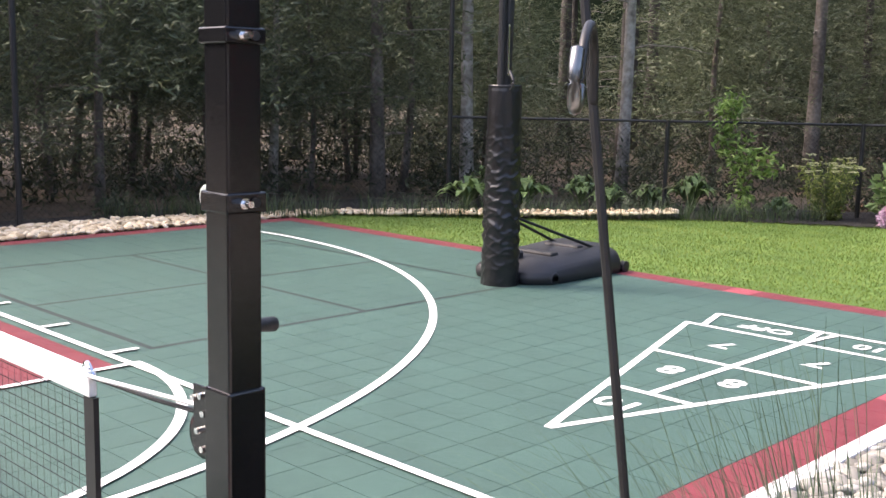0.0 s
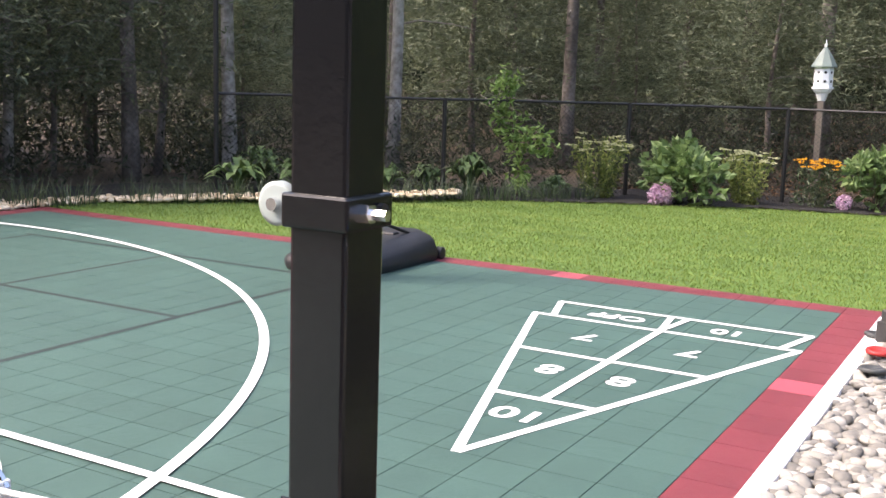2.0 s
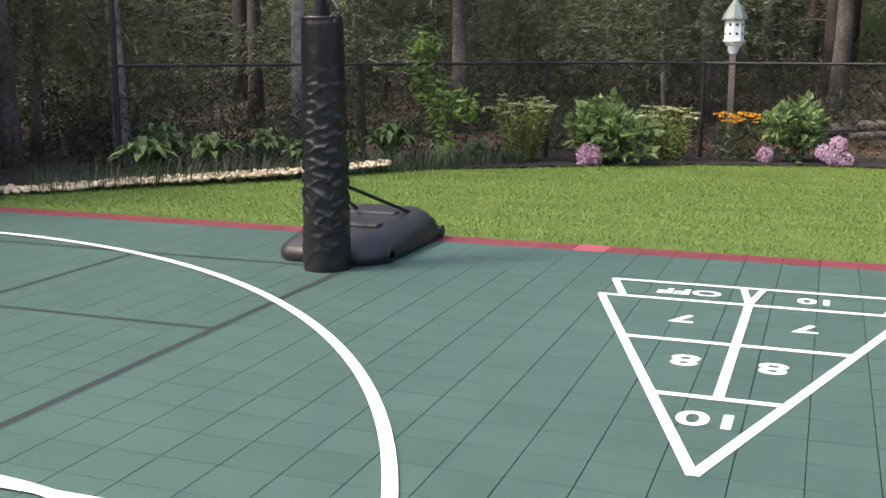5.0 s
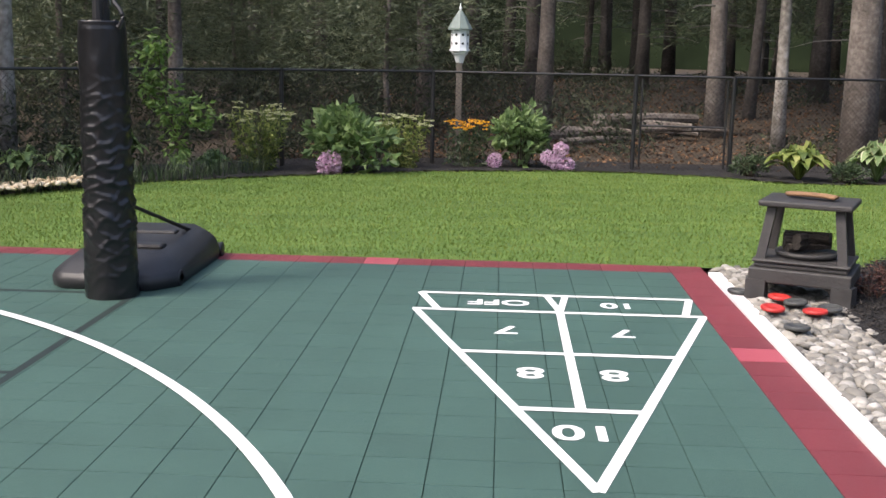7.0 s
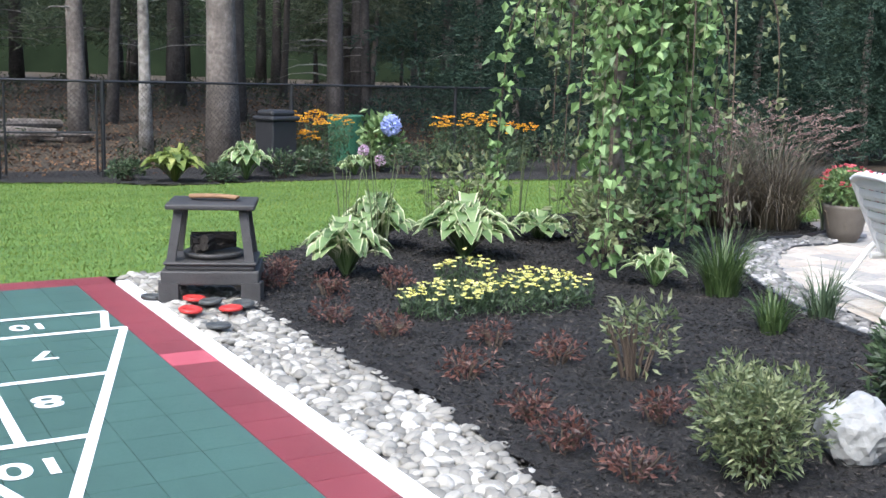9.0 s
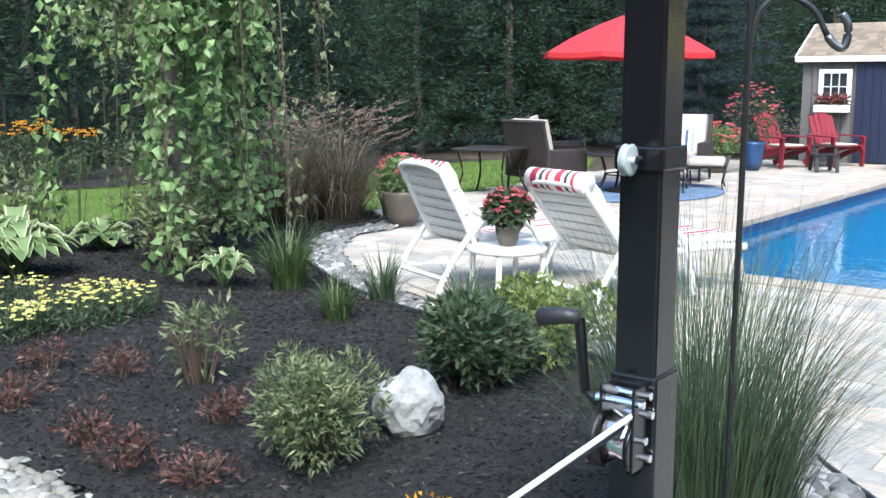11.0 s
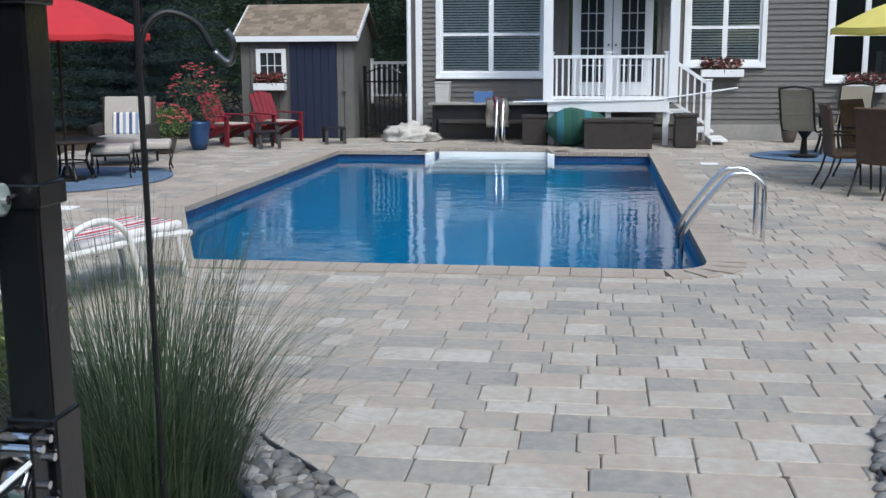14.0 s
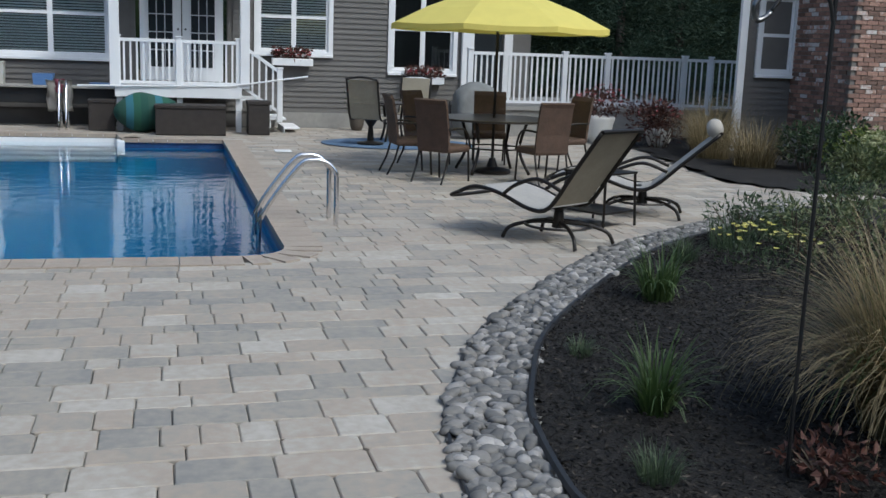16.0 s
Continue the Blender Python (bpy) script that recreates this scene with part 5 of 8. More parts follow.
for k, (x, y) in enumerate(((1.18, -1.9), (1.33, -2.36), (1.8, -2.8), (1.92, -3.25), (1.29, -3.3), (1.2, -4.0), (1.1, -4.4), (1.75, -4.3), (1.15, -4.8), (1.5, -1.1), (1.25, -0.75), (2.05, -1.1), (1.45, -0.3))):
    shrub("barberry", x, y, 0.17, 0.15, "small bronze-red barberry on dark mulch", "leaf_bronze", 170, 0.04, 0.016, 170 + k, twigs=10)
shrub("wilted_perennial", 2.1, -3.7, 0.26, 0.42, "thin dark wilting perennial on the mulch", "leaf_olive", 220, 0.07, 0.022, 190, twigs=26)
shrub("andromeda", 1.62, -5.0, 0.33, 0.44, "rounded olive-green andromeda shrub", "leaf_olive", 3200, 0.05, 0.014, 191, twigs=20)
shrub("azalea", 2.95, -4.85, 0.52, 0.45, "glossy green azalea with yellow-lit new growth", "leaf_dark", 3000, 0.065, 0.03, 192, twigs=20, ry=0.45)
shrub("golden_shrub", 3.5, -4.95, 0.42, 0.43, "yellow-green euonymus with dense small leaves", "leaf_lime", 2600, 0.06, 0.03, 193, twigs=16)
clump("fountain_grass", 4.2, -2.25, 0.66, 1.0, "bright green fountain grass on mulch", "grass_green", 260, 194, 0.012, rootr=0.12)
clump("daylily", 3.65, -3.25, 0.38, 1.0, "short green daylily tuft on mulch", "grass_green", 130, 195, 0.014, rootr=0.08)
clump("daylily", 4.3, -3.1, 0.45, 1.0, "grey-green daylily tuft beside the pebbles", "grass_blue", 130, 196, 0.014, rootr=0.08)
clump("daylily", 4.2, -3.9, 0.45, 1.0, "grey-green daylily tuft beside the shrubs", "grass_blue", 110, 197, 0.014, rootr=0.08)
shrub("bushy_rose", 4.35, -0.75, 0.6, 0.75, "bronze-green leafy rose bush under the weeping tree", "leaf_olive", 700, 0.085, 0.045, 198, twigs=24)
shrub("bushy_rose", 3.9, 0.9, 0.5, 0.75, "bronze-green leafy rose bush in the bed", "leaf_olive", 420, 0.085, 0.045, 199, twigs=24)
rng = np.random.default_rng(200)
for k, (x, y) in enumerate(((2.4, 0.5), (2.6, 0.2), (3.6, 1.0), (4.3, 1.2), (4.8, 1.3), (5.2, 1.2))):
    t = empty("flower_spikes", at(x, y, 0.02), "thin dry flower spikes standing above the leaves", "flowers")
    stems(t, 6, 1.0, 0.22, rng, 0.006)

# weeping tree
wt = empty("weeping_redbud", at(4.55, -0.6, 0.02), "weeping redbud with curtains of heart-shaped leaves", "tree")
part("trunk", tube(bmesh.new(), curve([(0, 0, -0.1), (0.04, 0.02, 0.6), (-0.05, 0.05, 1.3), (0.05, 0.0, 2.1), (0, 0.1, 2.6)], 4), 0.05, 10), M["bark"], wt, smooth=True)
P, Wy, Q, Wq = [], [], [], []
limbs = bmesh.new()
for k in range(46):
    a = rng.uniform(0, 6.28)
    r = rng.uniform(0.25, 1.35)
    z1 = rng.uniform(2.3, 3.1)
    z0 = rng.choice((0.25, 0.5, 0.9, 1.4, 1.9))
    x, y = r * math.cos(a), r * math.sin(a)
    line = curve([(0, 0, 2.0), (x * 0.5, y * 0.5, z1 + 0.2), (x * 0.9, y * 0.9, z1 - 0.25), (x, y, (z1 + z0) / 2), (x * 1.03, y * 1.03, z0)], 6)
    tube(limbs, line, [0.016 - 0.012 * i / len(line) for i in range(len(line))], 4)
    dens = rng.choice((1, 1, 2, 3))
    for p in line[7:]:
        for q in range(4 * dens):
            dst = (P, Wy) if dens > 1 else (Q, Wq)
            dst[0].append(np.array(p) + rng.normal(size=3) * (0.07, 0.07, 0.06))
            dst[1].append(rng.normal(size=3) * (0.7, 0.7, 0.25) + (0, 0, -0.8))
tagged(part("limbs", limbs, M["twig"], wt), kind="stuff")
leaves("foliage", P, Wy, rng.uniform(0.075, 0.12, len(P)), rng.uniform(0.065, 0.105, len(P)), M["leaf_heart"], wt, 201)
leaves("small_foliage", Q, Wq, rng.uniform(0.05, 0.09, len(Q)), rng.uniform(0.04, 0.07, len(Q)), M["leaf_olive"], wt, 202)

# purple fountain grass
for k, (x, y, h) in enumerate(((7.0, 0.55, 1.25), (7.5, 0.2, 1.2), (6.6, 1.0, 1.1), (7.9, 0.7, 1.15))):
    t = clump("purple_fountain_grass", x, y, h * 1.15, 1.5, "arching purple fountain grass with rosy plumes", "grass_purple", 520, 210 + k, 0.011, rootr=0.22, z=0.0)
    g = np.random.default_rng(220 + k)
    n = 60
    a, s = g.uniform(0, 6.28, n), g.uniform(0.3, 0.75, n)
    PP, WW = [], []
    for i in range(n):
        c = np.array((s[i] * math.cos(a[i]), s[i] * math.sin(a[i]), h * g.uniform(0.7, 1.15)))
        d = np.array((math.cos(a[i]), math.sin(a[i]), 0.3))
        for q in range(14):
            PP.append(c + d * 0.012 * q)
            WW.append(d + g.normal(size=3) * 0.5)
    leaves("plumes", PP, WW, 0.045, 0.012, M["plume"], t, 230 + k)
shrub("coleus", 6.0, 0.6, 0.5, 0.8, "mixed green and bronze bedding leaves", "leaf_olive", 500, 0.10, 0.05, 240)
shrub("tall_shrub", 8.6, 1.9, 0.7, 1.1, "dark green shrub behind the plumes", "leaf_dark", 900, 0.09, 0.04, 241)
clump("iris", 8.1, -0.1, 0.7, 0.5, "sword-leaved iris behind the flower pot", "grass_blue", 70, 242, 0.03, rootr=0.15, z=0.0)

# tall grass by the net post
clump("maiden_grass", 1.78, -6.62, 1.27, 0.85, "tall blue-green maiden grass arching over the pebbles", "grass_blue", 1500, 250, 0.0055, arch=0.55, rootr=0.26, z=0.0, segs=9, lean=0.85, stray=(120, 235, 350))
shrub("golden_heather", 1.25, -5.9, 0.2, 0.18, "small golden heather on the mulch", "gold", 160, 0.04, 0.015, 251)

# corner bed
clump("daylily", 3.0, -10.3, 0.46, 1.25, "green arching daylily tuft on mulch", "grass_green", 150, 260, 0.014, rootr=0.07)
clump("daylily", 5.15, -11.35, 0.48, 1.2, "green arching daylily tuft on mulch", "grass_green", 150, 261, 0.016, rootr=0.1)
clump("blue_fescue", 3.95, -10.3, 0.16, 0.9, "blue-grey fescue tuft on mulch", "grass_blue", 160, 262, 0.005, rootr=0.06)
clump("blue_fescue", 2.25, -9.95, 0.2, 0.9, "blue-grey fescue tuft on mulch", "grass_blue", 200, 263, 0.005, rootr=0.08)
clump("blue_fescue", 6.4, -12.2, 0.3, 0.9, "blue-grey fescue tuft on mulch", "grass_blue", 200, 264, 0.006, rootr=0.1)
clump("tan_grass", 2.5, -11.42, 1.2, 1.0, "tan and green drooping feather grass", "grass_tan", 1800, 265, 0.009, arch=0.85, rootr=0.28, z=0.0, segs=6)
clump("tan_grass", 2.62, -11.52, 1.12, 0.95, "green feather grass", "grass_green", 500, 266, 0.008, arch=0.85, rootr=0.28, z=0.0, segs=6)
daisies(6.1, -12.75, 0.5, 0.4, 0.36, 42, 267, "pale yellow daisies in the corner bed", size=0.026)
for k, (x, y, h, m) in enumerate(((6.6, -13.4, 0.5, "leaf_olive"), (7.2, -13.2, 0.4, "leaf_dark"), (5.6, -13.4, 0.6, "leaf_olive"), (7.4, -14.4, 0.6, "leaf_dark"), (6.4, -14.6, 0.6, "leaf"), (8.2, -15.0, 0.5, "leaf_olive"))):
    shrub("perennial", x, y, 0.42, h, "grey-green perennial in the corner bed", m, 420, 0.08, 0.022, 270 + k)
clump("lavender", 6.9, -12.9, 0.45, 0.6, "grey-green lavender spikes on the mulch", "grass_blue", 140, 280, 0.008, rootr=0.2)
clump("lavender", 7.3, -13.7, 0.5, 0.6, "grey-green lavender spikes on the mulch", "grass_blue", 140, 281, 0.008, rootr=0.25)
shrub("ajuga", 2.15, -10.65, 0.25, 0.16, "low bronze ground-cover plant on mulch", "leaf_bronze", 200, 0.05, 0.03, 282)

# bed along the house
for k, (x, y, r, h, m) in enumerate(((14.6, -16.9, 0.7, 0.75, "grass_tan"), (15.4, -17.3, 0.7, 0.9, "grass_tan"), (13.4, -17.0, 0.7, 0.6, "grass_tan"))):
    clump("feather_grass", x, y, h + 0.3, 1.2, "tan feather grass by the house", m, 600, 290 + k, 0.01, rootr=0.3, z=0.0)
for k, (x, y, r, h, m) in enumerate(((16.4, -16.8, 0.6, 0.8, "leaf_bronze"), (12.9, -17.6, 0.6, 0.7, "leaf_dark"), (12.2, -18.2, 0.6, 0.6, "leaf_lime"), (13.3, -18.3, 0.7, 0.8, "leaf_dark"), (12.4, -19.4, 0.7, 0.7, "leaf"), (11.4, -17.4, 0.5, 0.5, "leaf_olive"), (12.9, -20.4, 0.8, 0.8, "leaf"), (11.5, -19.0, 0.6, 0.5, "leaf_olive"))):
    shrub("house_shrub", x, y, r, h, "rounded shrub in the bed by the house", m, 700, 0.09, 0.045, 300 + k)
for k, (x, y) in enumerate(((11.9, -18.3), (11.3, -18.0), (12.3, -19.6))):
    daisies(x, y, 0.6, 0.5, 0.75, 90, 320 + k, "cream flat flower heads by the chimney", "sedum", 0.07, leafm="leaf")

# ---- things on and round the court ----
def numeral(text, x, y, size):
    cu = bpy.data.curves.new("numeral", "FONT")
    cu.body, cu.size, cu.align_x, cu.align_y, cu.offset = text, size, "CENTER", "CENTER", 0.006
    tmp = new("numeral_curve", cu)
    bpy.context.view_layer.update()
    me = bpy.data.meshes.new_from_object(tmp)
    bpy.data.objects.remove(tmp)
    me.materials.clear()
    me.materials.append(M["line"])
    o = new("numeral", me)
    o.parent = court
    o.matrix_local = pose(x, y, 0.0135, 0, 0, 180) @ Matrix.Diagonal((1.15, 1, 1, 1))
    o["label"] = "white painted score marking " + text


for s, x, y, size in (("10", -0.925, -3.58, 0.30), ("8", -1.14, -2.72, 0.31), ("8", -0.71, -2.72, 0.31), ("7", -1.26, -1.87, 0.30), ("7", -0.575, -1.87, 0.30), ("OFF", -1.31, -1.17, 0.24), ("10", -0.53, -1.17, 0.24)):
    numeral(s, x, y, size * 0.84)

# net
net = empty("court_net", pose(0, -7.04, 0), "black court net with a white top tape", "net")
part("tape", boxed(-8.7, -0.25, -0.012, 0.012, 0.87, 0.945, bevel=0.004), M["line"], net, "white canvas top tape")
part("side_strap", boxed(-0.29, -0.235, -0.008, 0.008, 0.08, 0.87), M["blackmetal"], net)
V, F = [], []


def strip(a, b, w):
    i = len(V)
    a, b = Vector(a), Vector(b)
    s = (b - a).normalized().cross(Vector((0, 1, 0))) * w
    V.extend([a + s, b + s, b - s, a - s])
    F.append((i, i + 1, i + 2, i + 3))


x = -0.3
while x > -8.7:
    strip((x, 0, 0.08), (x, 0, 0.875), 0.0016)
    x -= 0.045
for k in range(18):
    strip((-0.28, 0.001, 0.09 + 0.045 * k), (-8.7, 0.001, 0.09 + 0.045 * k), 0.0016)
tagged(raw("netting", V, F, M["wire"], net), kind="stuff")
part("cable", tube(bmesh.new(), [(-0.25, 0, 0.925), (0.1, -0.005, 0.94), (0.35, -0.02, 0.965)], 0.006, 6), M["blackmetal"], net)
part("rope", tube(bmesh.new(), [(-0.25, -0.02, 0.935), (0.34, -0.03, 0.985)], 0.0055, 6), M["line"], net, "white nylon tension rope")
part("hook", tube(bmesh.new(), curve([(-0.31, 0, 0.93), (-0.28, 0, 0.96), (-0.25, 0, 0.93)], 4), 0.008, 6), M["chrome"], net)
part("far_post", boxed(-8.85, -8.75, -0.05, 0.05, 0, 2.4, bevel=0.006), M["blackpaint"], net)

# fittings of the post, in its own places
for z in (1.4625, 1.8175):
    part("bolt", tube(bmesh.new(), [(0.05, -0.012, z), (0.062, -0.012, z), (0.062, -0.012, z), (0.085, -0.012, z)], [0.013, 0.013, 0.008, 0.008], 6), M["chrome"], post)
    part("bolt", tube(bmesh.new(), [(0.05, 0.02, z), (0.06, 0.02, z)], 0.011, 8), M["blackmetal"], post)
part("axle", tube(bmesh.new(), [(-0.045, 0.0, 1.4625), (-0.1, 0.0, 1.4625)], 0.005, 6), M["chrome"], post)


def wheel(c, r, w, material, sides=28, axis="Y"):
    bm = lathe(bmesh.new(), [(r * 0.2, -w), (r * 0.8, -w), (r, -w * 0.8), (r * 0.86, 0), (r, w * 0.8), (r * 0.8, w), (r * 0.2, w)], sides)
    bmesh.ops.transform(bm, verts=bm.verts, matrix=Matrix.Translation(c) @ (Matrix.Rotation(radians(90), 4, "X") if axis == "Y" else Matrix.Rotation(radians(90), 4, "Y")))
    return bm


M["pulley"] = mat("pale_nylon", (0.30, 0.34, 0.32), 0.35, vary=0.12, scale=30)
pul = part("pulley", wheel((-0.095, 0.0, 1.4625), 0.03, 0.008, M["pulley"]), M["pulley"], post, "pale nylon rope pulley", True)
part("hub", tube(bmesh.new(), [(-0.095, -0.018, 1.4625), (-0.095, 0.018, 1.4625)], 0.009, 8), M["chrome"], pul)
for y in (-0.034, 0.034):
    part("winch_plate", boxed(-0.115, -0.045, y - 0.003, y + 0.003, 0.87, 1.035, bevel=0.002), M["blackpaint"], post)
drum = part("winch_drum", wheel((-0.085, 0.0, 0.93), 0.048, 0.028, M["chrome"]), M["chrome"], post, "steel winch drum", True)
part("drum_flange", wheel((-0.085, -0.03, 0.915), 0.055, 0.003, M["blackpaint"]), M["blackpaint"], drum, "", True)
part("drum_tyre", wheel((-0.09, 0.04, 0.925), 0.06, 0.008, M["blackmetal"]), M["blackmetal"], drum, "", True)
for c in ((-0.07, 1.015), (-0.10, 1.005), (-0.06, 0.975), (-0.085, 0.93), (-0.065, 0.89)):
    part("bolt", tube(bmesh.new(), [(c[0], -0.05, c[1]), (c[0], 0.05, c[1])], 0.008, 8), M["chrome"], post)
crank = part("crank_arm", tube(bmesh.new(), [(-0.09, 0.05, 0.99), (-0.10, 0.075, 1.01), (-0.085, 0.10, 1.15)], 0.011, 8), M["blackpaint"], post)
part("crank_handle", tube(bmesh.new(), [(-0.085, 0.10, 1.15), (-0.09, 0.125, 1.152), (-0.10, 0.18, 1.145), (-0.10, 0.185, 1.145)], [0.014, 0.017, 0.019, 0.012], 12), M["plastic_black"], crank, "", True)

# hoop fittings: wrinkled pad is shaped above; strut, bracket and wheels here
for dx in (-0.3, 0.22):
    part("strut", tube(bmesh.new(), [(0.05 if dx > 0 else -0.05, 0.1, 0.62), (dx, 1.3, 0.2)], 0.014, 8), M["blackmetal"], hoop)
part("pole_sleeve", tube(bmesh.new(), [(0.0, -0.06, 1.78), (0.0, -0.06, 3.3)], 0.035, 10), M["blackmetal"], hoop)
part("lift_rod", tube(bmesh.new(), [(0.07, -0.05, 1.86), (0.07, -0.05, 2.3)], 0.012, 8), M["chrome"], hoop)
part("clip", tube(bmesh.new(), curve([(0.1, -0.06, 1.90), (0.16, -0.08, 1.82), (0.14, -0.08, 1.74), (0.1, -0.06, 1.78)], 4), 0.014, 6), M["blackmetal"], hoop)
for y in (0.35, 1.45):
    part("wheel", wheel((0.33, y, 0.06), 0.06, 0.03, None, 20, "X"), M["plastic_black"], hoop, "", True)

# shepherd hooks
# paler steel for the tips, imitating the sky's glint on the black hook
M["glint_steel"] = mat("glint_steel", (0.2, 0.2, 0.2), 0.3, 1.0, vary=0.2, scale=30)
def garden_hook(name, x, y, h, way, label, lean=(0.0, 0.0)):
    t = empty(name, pose(x, y, 0.0), label, "garden hook")
    part("rod", tube(bmesh.new(), [(lean[0] * (h + 0.2), lean[1] * (h + 0.2), -0.2), (0.0, 0, h), (-lean[0] * 0.4, -lean[1] * 0.4, h + 0.4)], 0.0085, 8), M["blackmetal"], t)
    wx, wy = way
    pts = [(0, 0, h), (wx * 0.1, wy * 0.1, h + 0.09), (wx * 0.35, wy * 0.35, h + 0.13), (wx * 0.7, wy * 0.7, h + 0.10), (wx * 0.92, wy * 0.92, h + 0.02), (wx * 1.08, wy * 1.08, h + 0.0), (wx * 1.12, wy * 1.12, h + 0.05), (wx * 1.04, wy * 1.04, h + 0.085)]
    line = curve(pts, 6)
    part("hook", tube(bmesh.new(), line[:24], 0.008, 8), M["blackmetal"], t, smooth=True)
    part("hook_tip", tube(bmesh.new(), line[23:], 0.011, 8), M["glint_steel"], t, "hook tip in paler steel that stands in for a glint", True)
    return t


garden_hook("garden_hook", 1.275, -6.895, 1.69, (0.11, -0.19), "black wrought-iron shepherd hook leaning in the grass", (0.115, 0.05))
garden_hook("garden_hook", 2.2, -10.5, 1.84, (0.0, 0.3), "black wrought-iron shepherd hook in the corner bed")

# fire pit
M["castiron"] = mat("weathered_cast_iron", (0.045, 0.043, 0.042), 0.6, 0.3, vary=0.3, scale=9, bump=0.25, bscale=60)
M["oldwood"] = mat("split_firewood", (0.20, 0.11, 0.055), 0.8, vary=0.3, scale=14, bump=0.4, bscale=50)
M["ash"] = mat("charred_logs", (0.02, 0.016, 0.013), 0.95, vary=0.4, scale=22, bump=0.8)
fp = empty("fire_pit", pose(0.78, -0.74, 0.0, 0, 0, -24), "dark cast-iron outdoor fireplace with a log on its lid", "fire pit")
bm = bmesh.new()
for sx in (-1, 1):
    for sy in (-1, 1):
        slab(bm, [(sx * 0.21, sy * 0.17), (sx * 0.36, sy * 0.17), (sx * 0.34, sy * 0.29), (sx * 0.21, sy * 0.29)][:: 1 if sx * sy > 0 else -1], -0.03, 0.16)
for z0, z1, a, b in ((0.14, 0.24, 0.33, 0.27), (0.24, 0.275, 0.30, 0.245), (0.275, 0.30, 0.315, 0.26)):
    box(bm, -a, a, -b, b, z0, z1, bevel=0.012)
part("base", bm, M["castiron"], fp)
for sx in (-1, 1):
    for sy in (-1, 1):
        bm = bmesh.new()
        r = bmesh.ops.create_cube(bm, size=1)
        for v in bm.verts:
            top = v.co.z > 0
            cx, cy = (0.215, 0.165) if top else (0.265, 0.21)
            v.co = (sx * cx + v.co.x * 0.06, sy * cy + v.co.y * 0.05, 0.66 if top else 0.295)
        part("leg", bm, M["castiron"], fp)
part("lid", boxed(-0.30, 0.30, -0.25, 0.25, 0.655, 0.695, bevel=0.012), M["castiron"], fp)
part("bowl", lathe(bmesh.new(), [(0.1, 0.29), (0.2, 0.31), (0.21, 0.34), (0.19, 0.34), (0.1, 0.33)], 20), M["castiron"], fp, smooth=True)
rr = random.Random(4)
for k in range(7):
    a = rr.uniform(0, 3.1)
    part("charred_log", tube(bmesh.new(), [(-0.16 * math.cos(a), -0.13 * math.sin(a), 0.36 + 0.015 * k), (0.16 * math.cos(a), 0.13 * math.sin(a), 0.37 + 0.012 * k)], [0.035, 0.025], 7), M["ash"], fp)
bm = bmesh.new()
tube(bm, curve([(-0.15, 0.03, 0.715), (-0.05, 0.0, 0.735), (0.08, -0.02, 0.735), (0.17, -0.04, 0.715)], 4), 0.05, 8)
bmesh.ops.transform(bm, verts=bm.verts, matrix=Matrix.Translation((0, 0, 0.72)) @ Matrix.Diagonal((1, 1, 0.35, 1)) @ Matrix.Translation((0, 0, -0.72)))
lg = link("firewood", bm, M["oldwood"], smooth=True)
lg.matrix_world = fp.matrix_world.copy()
tagged(lg, "curved brown split log lying on the fireplace lid", "firewood")

# discs
M["discred"] = mat("red_disc", (0.42, 0.03, 0.025), 0.45, vary=0.15, scale=20)
M["discblack"] = mat("grey_disc", (0.05, 0.052, 0.05), 0.5, vary=0.2, scale=20)
for k, (x, y, c, z) in enumerate(((0.55, -1.02, "discred", 0.06), (0.43, -1.32, "discred", 0.055), (0.68, -1.38, "discred", 0.055), (0.62, -1.15, "discblack", 0.06), (0.80, -1.28, "discblack", 0.055), (0.46, -1.78, "discblack", 0.05), (0.34, -0.75, "discblack", 0.035))):
    bm = lathe(bmesh.new(), [(0.045, 0.004), (0.05, 0.0), (0.074, 0.0), (0.077, 0.006), (0.077, 0.018), (0.07, 0.024), (0.05, 0.022), (0.045, 0.016), (0.0, 0.014)], 24)
    o = link("shuffleboard_disc", bm, M[c], smooth=True)
    o.matrix_world = pose(x, y, z, 4 * math.sin(k * 2), 4 * math.cos(k), 0)
    tagged(o, "red plastic shuffleboard disc lying on the pebbles" if c == "discred" else "dark grey plastic shuffleboard disc lying by the pebbles", "disc", "shuffleboard discs")

# birdhouse
M["copper"] = mat("grey_green_roof", (0.16, 0.20, 0.18), 0.6, vary=0.2, scale=10)
M["postwood"] = mat("grey_wood_post", (0.13, 0.11, 0.09), 0.85, vary=0.25, scale=12, bump=0.3)
bh = empty("birdhouse", pose(-2.05, 9.75, fall(0, 9.75)), "white octagonal birdhouse with a pointed grey roof on a post", "birdhouse")
part("post", boxed(-0.05, 0.05, -0.05, 0.05, -0.2, 1.66, bevel=0.008), M["postwood"], bh)
hb = part("body", lathe(bmesh.new(), [(0.06, 1.66), (0.10, 1.78), (0.13, 1.80), (0.15, 1.84), (0.17, 1.85), (0.17, 1.88), (0.15, 1.88), (0.15, 2.2), (0.17, 2.2)], 8), M["white"], bh)
part("roof", lathe(bmesh.new(), [(0.20, 2.19), (0.20, 2.215), (0.11, 2.38), (0.03, 2.50), (0.015, 2.51)], 8), M["copper"], bh)
part("finial", lathe(bmesh.new(), [(0.015, 2.5), (0.025, 2.54), (0.01, 2.57), (0.004, 2.63)], 8), M["white"], bh)
